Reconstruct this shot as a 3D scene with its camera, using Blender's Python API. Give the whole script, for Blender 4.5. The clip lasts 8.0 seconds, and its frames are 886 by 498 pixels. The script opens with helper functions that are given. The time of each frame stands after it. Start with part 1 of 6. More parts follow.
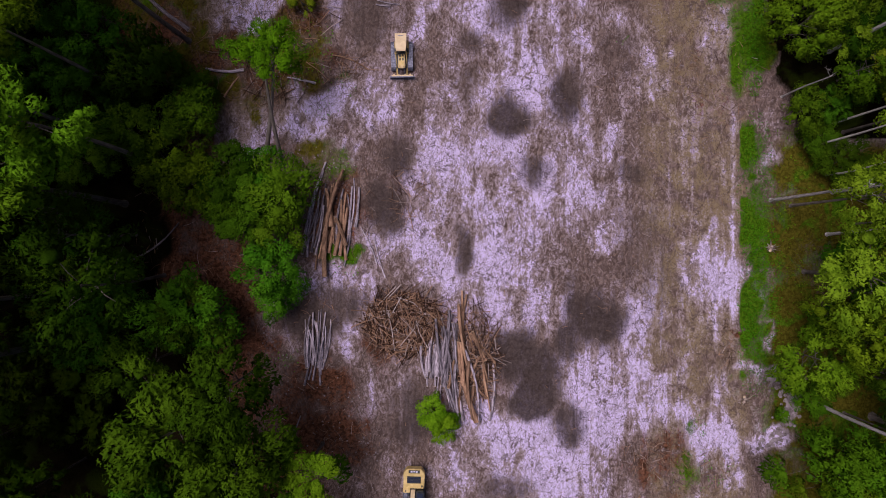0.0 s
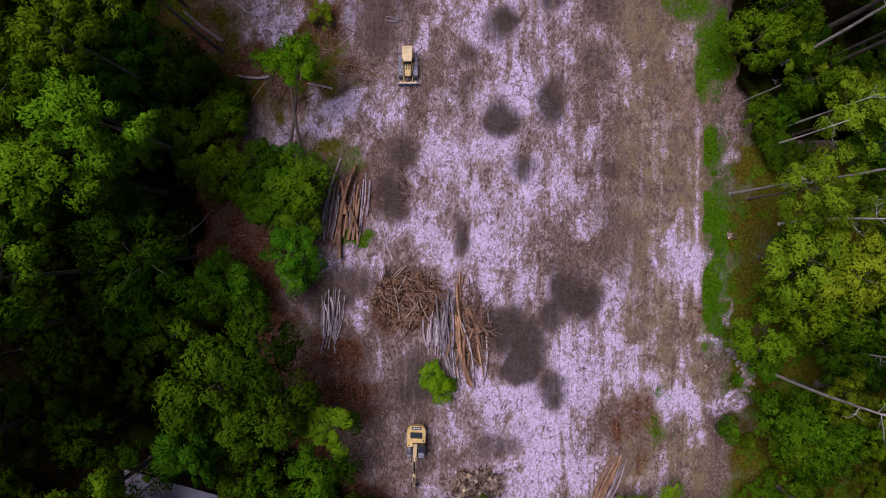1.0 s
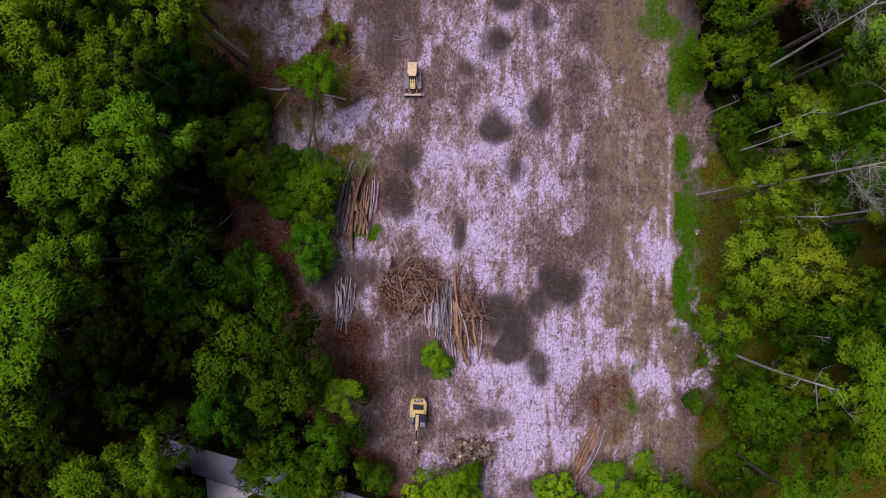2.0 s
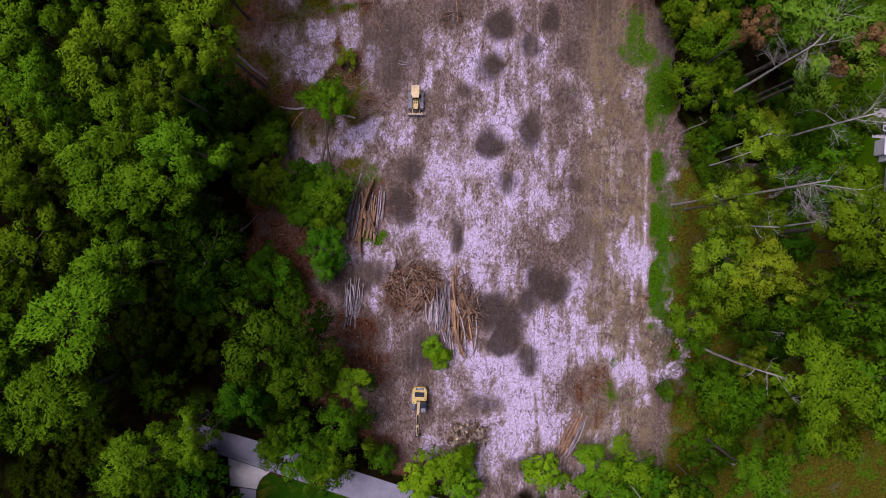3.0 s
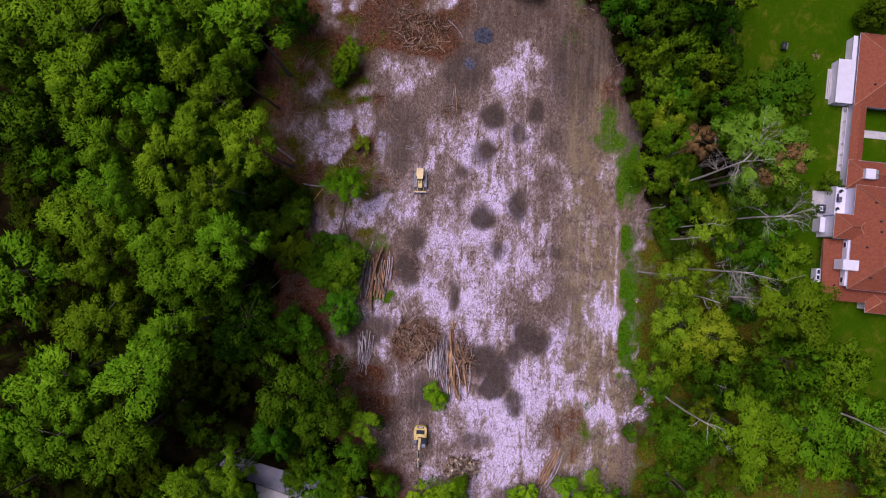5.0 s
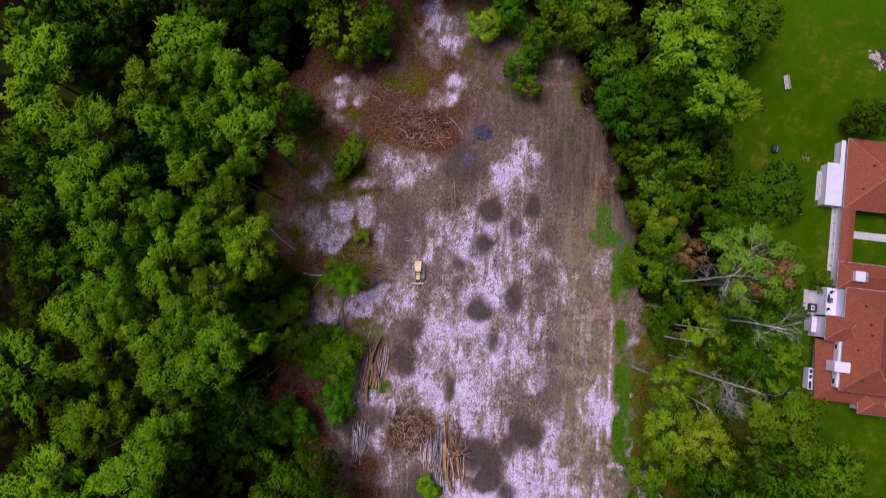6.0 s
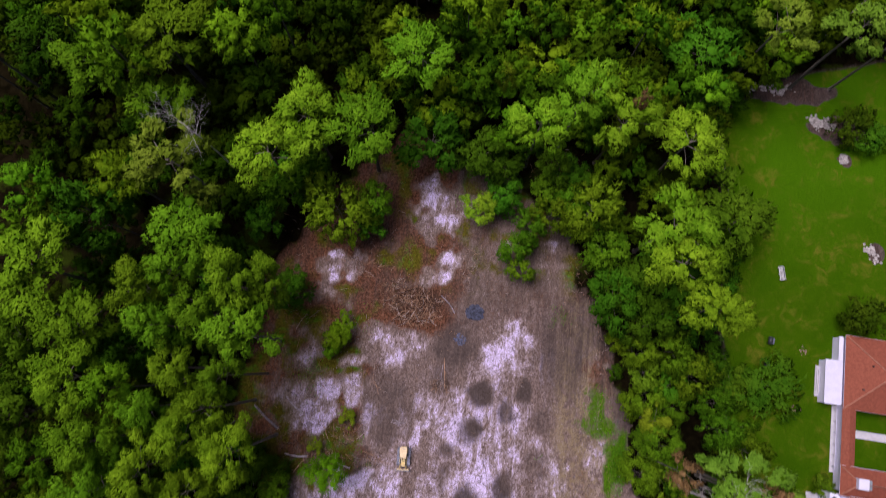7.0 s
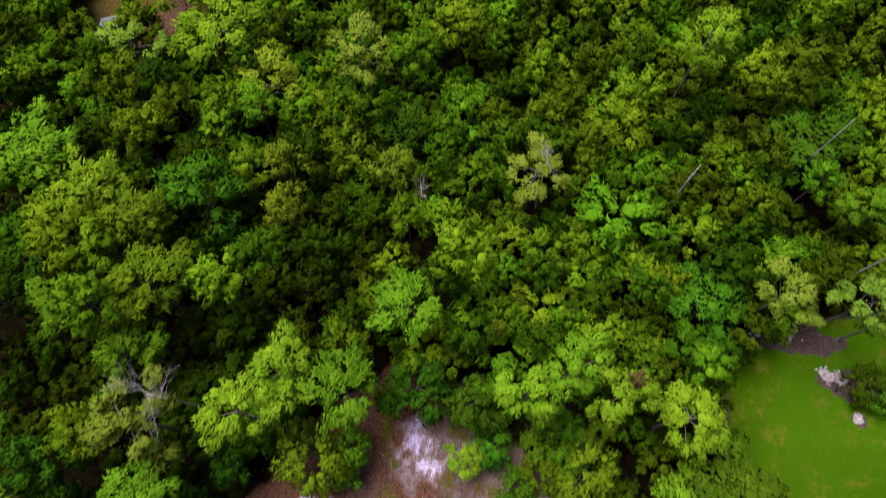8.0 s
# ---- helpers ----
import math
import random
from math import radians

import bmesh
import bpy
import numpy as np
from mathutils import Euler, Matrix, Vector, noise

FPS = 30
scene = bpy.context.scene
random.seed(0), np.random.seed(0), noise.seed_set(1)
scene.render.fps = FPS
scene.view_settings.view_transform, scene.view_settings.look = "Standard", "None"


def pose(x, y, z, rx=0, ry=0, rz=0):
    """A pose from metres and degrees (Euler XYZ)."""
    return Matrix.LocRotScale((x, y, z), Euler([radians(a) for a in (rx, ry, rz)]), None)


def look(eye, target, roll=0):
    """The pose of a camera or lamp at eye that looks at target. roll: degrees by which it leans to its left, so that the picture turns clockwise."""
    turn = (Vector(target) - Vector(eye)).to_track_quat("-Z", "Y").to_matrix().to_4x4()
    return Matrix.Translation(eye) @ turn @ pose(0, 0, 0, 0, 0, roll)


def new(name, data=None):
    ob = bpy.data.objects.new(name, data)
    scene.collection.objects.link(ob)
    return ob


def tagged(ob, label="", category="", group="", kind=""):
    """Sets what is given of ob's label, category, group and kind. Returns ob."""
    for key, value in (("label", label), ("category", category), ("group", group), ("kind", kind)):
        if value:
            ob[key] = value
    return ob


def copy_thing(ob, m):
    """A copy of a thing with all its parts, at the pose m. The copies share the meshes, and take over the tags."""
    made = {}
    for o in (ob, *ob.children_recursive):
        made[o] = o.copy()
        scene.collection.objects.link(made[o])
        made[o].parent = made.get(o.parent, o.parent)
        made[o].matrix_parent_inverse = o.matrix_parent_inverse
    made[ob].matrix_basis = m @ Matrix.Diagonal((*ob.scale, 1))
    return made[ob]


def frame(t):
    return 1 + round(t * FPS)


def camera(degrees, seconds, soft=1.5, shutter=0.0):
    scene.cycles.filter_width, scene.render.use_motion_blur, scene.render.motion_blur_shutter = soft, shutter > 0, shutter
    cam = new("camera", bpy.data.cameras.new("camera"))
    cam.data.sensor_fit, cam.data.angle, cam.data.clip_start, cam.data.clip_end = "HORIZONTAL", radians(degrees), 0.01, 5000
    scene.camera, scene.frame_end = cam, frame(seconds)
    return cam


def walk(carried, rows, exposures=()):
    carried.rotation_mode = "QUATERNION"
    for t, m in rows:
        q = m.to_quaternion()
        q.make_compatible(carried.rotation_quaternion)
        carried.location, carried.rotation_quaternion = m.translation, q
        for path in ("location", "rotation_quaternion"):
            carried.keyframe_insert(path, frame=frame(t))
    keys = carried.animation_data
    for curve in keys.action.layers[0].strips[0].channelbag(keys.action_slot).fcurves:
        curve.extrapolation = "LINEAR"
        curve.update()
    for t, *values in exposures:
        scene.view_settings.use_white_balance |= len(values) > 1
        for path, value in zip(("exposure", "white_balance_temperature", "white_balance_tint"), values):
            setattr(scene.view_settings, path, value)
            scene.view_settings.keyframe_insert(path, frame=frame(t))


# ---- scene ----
cam = camera(69.6, 8.0, soft=1.0, shutter=0.25)
METRES, EYE, TILT, LEAN, TURN = 107.0, 70.4, -90.0, 0.0, 0.0
ROWS = [
    (0.0, 0.0, 0.0, 0.0, 0.0, 0.0, -0.0),
    (0.5, 0.0004, -0.0467, -0.0086, 0.03, -0.05, -0.19),
    (1.0, 0.0004, -0.0936, -0.0153, 0.02, -0.12, -0.37),
    (1.5, 0.001, -0.1412, -0.0208, 0.05, -0.13, -0.55),
    (2.0, 0.0008, -0.1887, -0.0236, 0.03, -0.14, -0.71),
    (2.5, 0.0004, -0.236, -0.0228, -0.02, -0.15, -0.84),
    (3.0, 0.0009, -0.2835, -0.0176, -0.02, -0.15, -0.96),
    (3.5, 0.0029, -0.3316, -0.0072, 0.07, -0.12, -1.08),
    (4.0, 0.0046, -0.3789, 0.0105, 0.15, -0.07, -1.21),
    (4.5, 0.0044, -0.4164, 0.0378, 0.17, -0.03, -1.37),
    (5.0, 0.0036, -0.4423, 0.0736, 0.17, 0.33, -1.63),
    (5.5, 0.0037, -0.4571, 0.1156, 0.17, 1.47, -2.05),
    (6.0, 0.0063, -0.463, 0.1673, 0.19, 3.69, -2.73),
    (6.5, 0.0101, -0.4666, 0.2471, 0.16, 6.78, -3.72),
    (7.0, 0.0162, -0.4694, 0.3495, 0.23, 10.6, -4.84),
    (7.5, 0.0237, -0.4717, 0.4665, 0.39, 15.06, -6.18),
    (8.0, 0.0303, -0.4759, 0.5952, 0.42, 19.95, -7.66),
]
walk(cam, [(t, pose(0, 0, EYE, TILT, LEAN, TURN) @ pose(METRES * x, METRES * y, METRES * z, 90 + pitch, roll, yaw)) for t, x, y, z, yaw, pitch, roll in ROWS],
     exposures=[(0.0, -0.30, 6450, 23), (3.5, -0.10, 6420, 23), (6.0, -0.02, 6400, 23), (7.0, 0.16, 6350, 21), (8.0, 0.73, 6380, 22)])

# ---- light ----
world = bpy.data.worlds.new("sky")
scene.world = world
world.use_nodes = True
wn = world.node_tree.nodes
sky = wn.new("ShaderNodeTexSky")
sky.sky_type, sky.sun_disc = "NISHITA", False
sky.sun_elevation, sky.sun_rotation = radians(69), radians(-61)
sky.dust_density, sky.air_density, sky.ozone_density = 5.0, 0.8, 0.8
wn["Background"].inputs[1].default_value = 0.047
world.node_tree.links.new(sky.outputs[0], wn["Background"].inputs[0])
sun = new("sun", bpy.data.lights.new("sun", "SUN"))
sun.data.energy, sun.data.angle, sun.data.color = 3.05, radians(36), (1.0, 0.95, 0.88)
sun.matrix_world = look((-33, 18, 100), (0, 0, 0))


# ---- materials ----
class Nodes:
    """A material and short ways to add and join its nodes."""

    def __init__(self, name, rough=0.8, metal=0.0, spec=0.3):
        self.mat = bpy.data.materials.new(name)
        self.mat.use_nodes = True
        self.tree = self.mat.node_tree
        self.shader = self.tree.nodes["Principled BSDF"]
        self.shader.inputs["Roughness"].default_value = rough
        self.shader.inputs["Metallic"].default_value = metal
        self.shader.inputs["Specular IOR Level"].default_value = spec

    def put(self, kind, **values):
        node = self.tree.nodes.new(kind)
        for key, value in values.items():
            node.inputs[key.replace("_", " ")].default_value = value
        return node

    def join(self, a, b):
        self.tree.links.new(a, b)

    def coords(self, scale=(1, 1, 1), of="Object"):
        tc, mp = self.put("ShaderNodeTexCoord"), self.put("ShaderNodeMapping")
        mp.inputs["Scale"].default_value = scale
        self.join(tc.outputs[of], mp.inputs["Vector"])
        return mp.outputs[0]

    def noise(self, scale, detail=4.0, rough=0.6, warp=0.0, at=None):
        n = self.put("ShaderNodeTexNoise", Scale=scale, Detail=detail, Roughness=rough, Distortion=warp)
        self.join(at or self.coords(), n.inputs["Vector"])
        return n.outputs["Fac"]

    def math(self, op, a, b=0.0):
        n = self.tree.nodes.new("ShaderNodeMath")
        n.operation = op
        for i, v in enumerate((a, b)):
            if isinstance(v, (int, float)):
                n.inputs[i].default_value = v
            else:
                self.join(v, n.inputs[i])
        return n.outputs[0]

    def span(self, value, lo, hi, a=0.0, b=1.0):
        n = self.tree.nodes.new("ShaderNodeMapRange")
        n.interpolation_type = "SMOOTHSTEP"
        self.join(value, n.inputs[0])
        for i, v in enumerate((lo, hi, a, b)):
            n.inputs[i + 1].default_value = v
        return n.outputs[0]

    def mix(self, fac, a, b):
        n = self.tree.nodes.new("ShaderNodeMix")
        n.data_type = "RGBA"
        if isinstance(fac, (int, float)):
            n.inputs[0].default_value = fac
        else:
            self.join(fac, n.inputs[0])
        for i, v in ((6, a), (7, b)):
            if isinstance(v, tuple):
                n.inputs[i].default_value = (*v, 1)
            else:
                self.join(v, n.inputs[i])
        return n.outputs[2]

    def attr(self, name):
        n = self.tree.nodes.new("ShaderNodeAttribute")
        n.attribute_name = name
        return n.outputs["Fac"]

    def done(self, colour, bump=None, depth=0.05, strength=0.5):
        self.join(colour, self.shader.inputs["Base Color"])
        if bump is not None:
            b = self.put("ShaderNodeBump", Strength=strength, Distance=depth)
            self.join(bump, b.inputs["Height"])
            self.join(b.outputs[0], self.shader.inputs["Normal"])
        return self.mat


def surface(name, a, b, scale=3.0, rough=0.75, metal=0.0, stretch=(1, 1, 1), depth=0.02, vary=0.25, spec=0.3):
    """A worn surface: two colours by coarse and fine noise, a shade that varies by object, fine relief."""
    m = Nodes(name, rough, metal, spec)
    at = m.coords(stretch)
    coarse, fine = m.noise(scale, 4, 0.6, 0.3, at), m.noise(scale * 7, 3, 0.6, 0.0, at)
    fac = m.span(m.math("ADD", m.math("MULTIPLY", coarse, 0.65), m.math("MULTIPLY", fine, 0.35)), 0.36, 0.64)
    colour = m.mix(fac, a, b)
    info = m.tree.nodes.new("ShaderNodeObjectInfo")
    hsv = m.put("ShaderNodeHueSaturation")
    m.join(m.span(info.outputs["Random"], 0, 1, 1 - vary, 1 + vary), hsv.inputs["Value"])
    m.join(colour, hsv.inputs["Color"])
    return m.done(hsv.outputs[0], fine, depth)


def foliage(name, dark, light, hue=0.03, vary=0.3, by_tree=False):
    """Leaves: shade by single leaf and by tree, with a weak gloss."""
    m = Nodes(name, 0.8, 0.0, 0.02)
    geo = m.tree.nodes.new("ShaderNodeNewGeometry")
    island = geo.outputs["Random Per Island"]
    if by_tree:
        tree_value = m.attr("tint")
    else:
        info = m.tree.nodes.new("ShaderNodeObjectInfo")
        tree_value = info.outputs["Random"]
    patch = m.noise(0.35, 2)
    fac = m.math("ADD", m.math("MULTIPLY", island, 0.16), m.math("MULTIPLY", patch, 0.84))
    colour = m.mix(m.span(fac, 0.22, 0.78), dark, light)
    hsv = m.put("ShaderNodeHueSaturation")
    m.join(m.span(m.math("FRACT", m.math("MULTIPLY", tree_value, 7.13)), 0, 1, 0.5 - hue, 0.5 + hue), hsv.inputs["Hue"])
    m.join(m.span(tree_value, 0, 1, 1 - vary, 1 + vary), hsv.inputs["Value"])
    m.join(colour, hsv.inputs["Color"])
    return m.done(hsv.outputs[0], m.noise(5.0, 3, 0.7), 0.12, 0.8)


def ground_material():
    m = Nodes("bare_ground", 0.97, 0.0, 0.0)
    obj = m.coords()
    big = m.noise(0.16, 5, 0.6, 0.4, obj)
    mid = m.noise(0.42, 6, 0.60, 1.0, obj)
    fine = m.noise(2.6, 5, 0.62, 0.8, obj)
    grit = m.noise(9.0, 3, 0.6, 0.0, obj)
    swirl = m.noise(0.85, 4, 0.52, 2.6, m.coords((1.0, 0.60, 1.0)))
    feather = m.noise(1.25, 5, 0.60, 2.4, m.coords((1.2, 0.66, 1.0)))
    lines = m.noise(1.0, 4, 0.6, 0.5, m.coords((1.15, 0.040, 1.0)))
    half = lambda v, k: m.math("MULTIPLY", m.math("SUBTRACT", v, 0.5), k)
    # churned sand over brown soil
    wild = m.math("ADD", half(mid, 1.15), half(swirl, 0.60))
    wild = m.math("ADD", wild, half(feather, 0.50))
    wild = m.math("ADD", wild, half(grit, 0.75))
    wild = m.math("ADD", wild, half(fine, 0.45))
    wild = m.math("ADD", wild, m.math("MULTIPLY", half(lines, 2.1), m.attr("tracks")))
    veil = m.noise(0.30, 5, 0.62, 0.9, m.coords((1.0, 0.42, 1.0)))
    smear = m.noise(1.0, 4, 0.6, 0.7, m.coords((0.9, 0.20, 1.0)))
    wild = m.math("ADD", wild, half(smear, 0.8))
    flow = m.noise(0.33, 3, 0.55, 1.2, m.coords((1.0, 0.7, 1.0)))
    ripple = m.math("SINE", m.math("MULTIPLY", m.math("ADD", flow, m.math("MULTIPLY", fine, 0.05)), 75.0))
    wild = m.math("ADD", wild, m.math("MULTIPLY", ripple, m.span(mid, 0.40, 0.60, 0.02, 0.12)))
    level = m.math("ADD", m.math("ADD", m.attr("sand"), half(veil, 1.9)), wild)
    soil = m.mix(m.span(feather, 0.36, 0.64), (0.092, 0.062, 0.057), (0.228, 0.166, 0.158))
    olive = m.math("MULTIPLY", m.span(m.attr("tan"), 0.3, 0.8), m.span(mid, 0.35, 0.6))
    soil = m.mix(olive, soil, (0.240, 0.180, 0.118))
    grey = m.mix(m.span(feather, 0.38, 0.62), (0.225, 0.168, 0.172), (0.40, 0.315, 0.375))
    grey = m.mix(m.math("MULTIPLY", olive, 0.7), grey, (0.37, 0.295, 0.245))
    pale = m.mix(m.span(feather, 0.36, 0.60), (0.52, 0.43, 0.66), (0.735, 0.62, 0.97))
    colour = m.mix(m.span(level, 0.12, 0.40), soil, grey)
    colour = m.mix(m.span(level, 0.44, 0.74), colour, pale)
    # short cracks and creases of dark soil
    vein = m.noise(1.15, 3, 0.5, 3.0, obj)
    line = m.span(m.math("ABSOLUTE", m.math("SUBTRACT", vein, 0.5)), 0.004, 0.026, 1.0, 0.0)
    colour = m.mix(m.math("MULTIPLY", m.math("MULTIPLY", line, m.span(mid, 0.40, 0.52)), 0.88), colour, (0.085, 0.058, 0.056))
    vein = m.noise(0.62, 3, 0.5, 2.4, m.coords((1.5, 0.55, 1.0)))
    line = m.span(m.math("ABSOLUTE", m.math("SUBTRACT", vein, 0.47)), 0.004, 0.022, 1.0, 0.0)
    colour = m.mix(m.math("MULTIPLY", m.math("MULTIPLY", line, m.span(swirl, 0.44, 0.52)), 0.75), colour, (0.115, 0.078, 0.074))
    # dried cracks in the sand
    bend = m.put("ShaderNodeTexNoise", Scale=0.7, Detail=3.0)
    m.join(obj, bend.inputs["Vector"])
    push = m.tree.nodes.new("ShaderNodeVectorMath")
    push.operation = "MULTIPLY_ADD"
    m.join(bend.outputs["Color"], push.inputs[0])
    push.inputs[1].default_value = (3.2, 3.2, 0.0)
    m.join(m.coords((1.0, 0.8, 0.0)), push.inputs[2])
    cells = m.put("ShaderNodeTexVoronoi", Scale=0.55)
    cells.feature = "DISTANCE_TO_EDGE"
    m.join(push.outputs[0], cells.inputs["Vector"])
    crack = m.math("MULTIPLY", m.span(cells.outputs["Distance"], 0.008, 0.05, 1.0, 0.0), m.span(veil, 0.40, 0.56))
    colour = m.mix(m.math("MULTIPLY", crack, m.span(fine, 0.36, 0.52, 0.0, 0.85)), colour, (0.10, 0.070, 0.068))
    # crumbs of soil
    crumbs = m.noise(3.2, 5, 0.72, 0.8, obj)
    colour = m.mix(m.span(crumbs, 0.62, 0.70, 0.0, 0.5), colour, (0.085, 0.058, 0.052))
    # pale scrapes in the soil
    scrape = m.noise(2.2, 4, 0.62, 1.8, m.coords((1.0, 0.7, 1.0)))
    fleck = m.math("MULTIPLY", m.span(scrape, 0.54, 0.66), m.span(grit, 0.38, 0.58))
    colour = m.mix(m.math("MULTIPLY", fleck, 0.62), colour, (0.40, 0.325, 0.37))
    # sparse dry weeds and red litter
    mulch = m.span(m.math("ADD", m.attr("mulch"), m.math("MULTIPLY", wild, 0.95)), 0.30, 0.90)
    litter = m.mix(m.span(fine, 0.35, 0.68), (0.046, 0.019, 0.011), (0.20, 0.088, 0.056))
    colour = m.mix(mulch, colour, litter)
    # burnt spots
    streak = m.math("ADD", m.math("MULTIPLY", wild, 0.42), m.math("MULTIPLY", m.math("SUBTRACT", lines, 0.5), 0.45))
    ash = m.span(m.math("ADD", m.attr("ash"), streak), 0.14, 0.80, 0.0, 0.95)
    black = m.mix(m.span(fine, 0.3, 0.7), (0.040, 0.029, 0.029), (0.086, 0.065, 0.064))
    colour = m.mix(ash, colour, black)
    # weeds and grass
    weed = m.span(m.math("ADD", m.attr("weed"), m.math("MULTIPLY", wild, 0.5)), 0.35, 0.75)
    olive = m.mix(m.span(fine, 0.3, 0.7), (0.046, 0.040, 0.005), (0.115, 0.100, 0.014))
    herb = m.mix(m.span(fine, 0.3, 0.7), (0.026, 0.070, 0.003), (0.076, 0.165, 0.008))
    herb = m.mix(m.math("MULTIPLY", m.span(m.attr("litter"), 0.3, 0.7), m.span(mid, 0.36, 0.52)), herb, olive)
    colour = m.mix(weed, colour, herb)
    lawn = m.span(m.math("ADD", m.attr("lawn"), m.math("MULTIPLY", wild, 0.12)), 0.4, 0.6)
    turf = m.mix(m.span(big, 0.15, 0.85), (0.026, 0.076, 0.001), (0.046, 0.098, 0.002))
    # brighter green towards the lawn's north end
    turf = m.mix(m.attr("dry"), turf, (0.050, 0.138, 0.002))
    # deeper green over the south lawn
    turf = m.mix(m.attr("south_turf"), turf, (0.012, 0.056, 0.003))
    turf = m.mix(m.math("MULTIPLY", m.math("MULTIPLY", m.span(mid, 0.45, 0.7), m.span(big, 0.42, 0.62)), 0.75), turf, (0.125, 0.128, 0.014))
    colour = m.mix(lawn, colour, turf)
    # floor of the woods; its near-black colour carries the shade under the trees
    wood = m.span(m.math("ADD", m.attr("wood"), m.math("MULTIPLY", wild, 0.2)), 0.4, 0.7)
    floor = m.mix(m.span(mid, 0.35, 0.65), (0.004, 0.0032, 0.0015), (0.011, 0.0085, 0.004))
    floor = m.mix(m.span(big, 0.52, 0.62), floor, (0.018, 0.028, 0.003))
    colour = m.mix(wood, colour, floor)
    height = m.math("ADD", m.math("MULTIPLY", fine, 0.7), mid)
    return m.done(colour, height, 0.35, 0.85)


GROUND = ground_material()
LEAF = {
    "pine": foliage("pine_leaves", (0.047, 0.120, 0.003), (0.150, 0.290, 0.010), 0.014, 0.22),
    "oak": foliage("oak_leaves", (0.020, 0.066, 0.002), (0.062, 0.150, 0.006), 0.016, 0.38),
    # oak colours roughly halved, so the leaf colour holds the wood's shade
    "shade": foliage("shaded_oak_leaves", (0.012, 0.034, 0.001), (0.040, 0.082, 0.003), 0.016, 0.2),
    "sapling": foliage("young_leaves", (0.037, 0.116, 0.004), (0.096, 0.220, 0.008), 0.02, 0.25),
    "lime": foliage("lime_green_leaves", (0.076, 0.196, 0.004), (0.212, 0.395, 0.016), 0.012, 0.12),
    "sprout": foliage("bright_young_leaves", (0.080, 0.205, 0.004), (0.210, 0.390, 0.013), 0.012, 0.12),
    "broad": foliage("broad_tree_leaves", (0.042, 0.112, 0.003), (0.125, 0.238, 0.008), 0.02, 0.25),
    "slim": foliage("leaning_tree_leaves", (0.055, 0.160, 0.003), (0.130, 0.290, 0.006), 0.01, 0.1),
    "bush": foliage("bush_leaves", (0.028, 0.085, 0.003), (0.080, 0.170, 0.007), 0.02, 0.3),
    "pale": foliage("pale_leaves", (0.074, 0.150, 0.008), (0.190, 0.305, 0.030), 0.02, 0.2),
    "yellow": foliage("yellow_green_leaves", (0.074, 0.140, 0.005), (0.198, 0.300, 0.014), 0.018, 0.22),
    "rust": foliage("rusty_leaves", (0.15, 0.085, 0.035), (0.32, 0.20, 0.09), 0.01, 0.1),
}
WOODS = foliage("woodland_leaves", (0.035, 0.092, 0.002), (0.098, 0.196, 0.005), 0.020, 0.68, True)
WEEDS = foliage("weed_leaves", (0.040, 0.150, 0.004), (0.100, 0.270, 0.006), 0.03, 0.3)
BARK = surface("grey_bark", (0.075, 0.062, 0.055), (0.18, 0.155, 0.15), 2.0, 0.9, stretch=(3, 3, 0.5), depth=0.03)
BARE = surface("weathered_wood", (0.22, 0.20, 0.205), (0.64, 0.60, 0.62), 2.0, 0.85, stretch=(3, 3, 0.5))
LOG_GREY = surface("grey_log_bark", (0.08, 0.064, 0.076), (0.50, 0.43, 0.54), 2.6, 0.85, stretch=(0.5, 3, 3), vary=0.4)
LOG_BROWN = surface("brown_log_bark", (0.12, 0.062, 0.042), (0.48, 0.29, 0.20), 1.9, 0.85, stretch=(0.5, 3, 3), vary=0.35)
ROOT = surface("dug_root_wood", (0.055, 0.038, 0.032), (0.46, 0.37, 0.34), 1.8, 0.95, vary=0.35)
CUT = surface("fresh_cut_wood", (0.50, 0.36, 0.24), (0.66, 0.52, 0.38), 4.0, 0.8)


def twig_material():
    m = Nodes("dry_twigs", 0.9, 0.0, 0.1)
    geo = m.tree.nodes.new("ShaderNodeNewGeometry")
    each = geo.outputs["Random Per Island"]
    colour = m.mix(m.span(each, 0.25, 1.0), (0.040, 0.019, 0.013), (0.42, 0.25, 0.175))
    colour = m.mix(m.span(m.math("FRACT", m.math("MULTIPLY", each, 9.7)), 0.84, 0.97), colour, (0.52, 0.43, 0.45))
    fine = m.noise(6.0, 3)
    colour = m.mix(m.span(fine, 0.35, 0.75, 0.0, 0.4), colour, (0.06, 0.04, 0.035))
    return m.done(colour, fine, 0.01)


TWIG = twig_material()
SOIL = surface("root_soil", (0.045, 0.028, 0.022), (0.26, 0.175, 0.14), 2.0, 0.95)
YELLOW = surface("yellow_paint", (0.56, 0.40, 0.15), (0.73, 0.55, 0.26), 2.0, 0.5, vary=0.05)
CREAM = surface("faded_cream_paint", (0.66, 0.50, 0.32), (0.80, 0.64, 0.44), 1.5, 0.55, vary=0.05)
STEEL = surface("track_steel", (0.085, 0.090, 0.135), (0.27, 0.275, 0.38), 5.0, 0.5, 0.6, vary=0.1)
DARK = surface("dark_plastic", (0.018, 0.020, 0.026), (0.045, 0.05, 0.06), 3.0, 0.45, vary=0.05)
GLASS = surface("tinted_glass", (0.014, 0.020, 0.045), (0.026, 0.034, 0.070), 1.0, 0.08, vary=0.0, spec=0.6)
WHITE = surface("white_paint", (0.64, 0.62, 0.84), (0.72, 0.70, 0.93), 0.6, 0.6, vary=0.04)
ROOF = surface("red_shingle", (0.19, 0.050, 0.032), (0.27, 0.078, 0.050), 2.6, 0.85, vary=0.06)
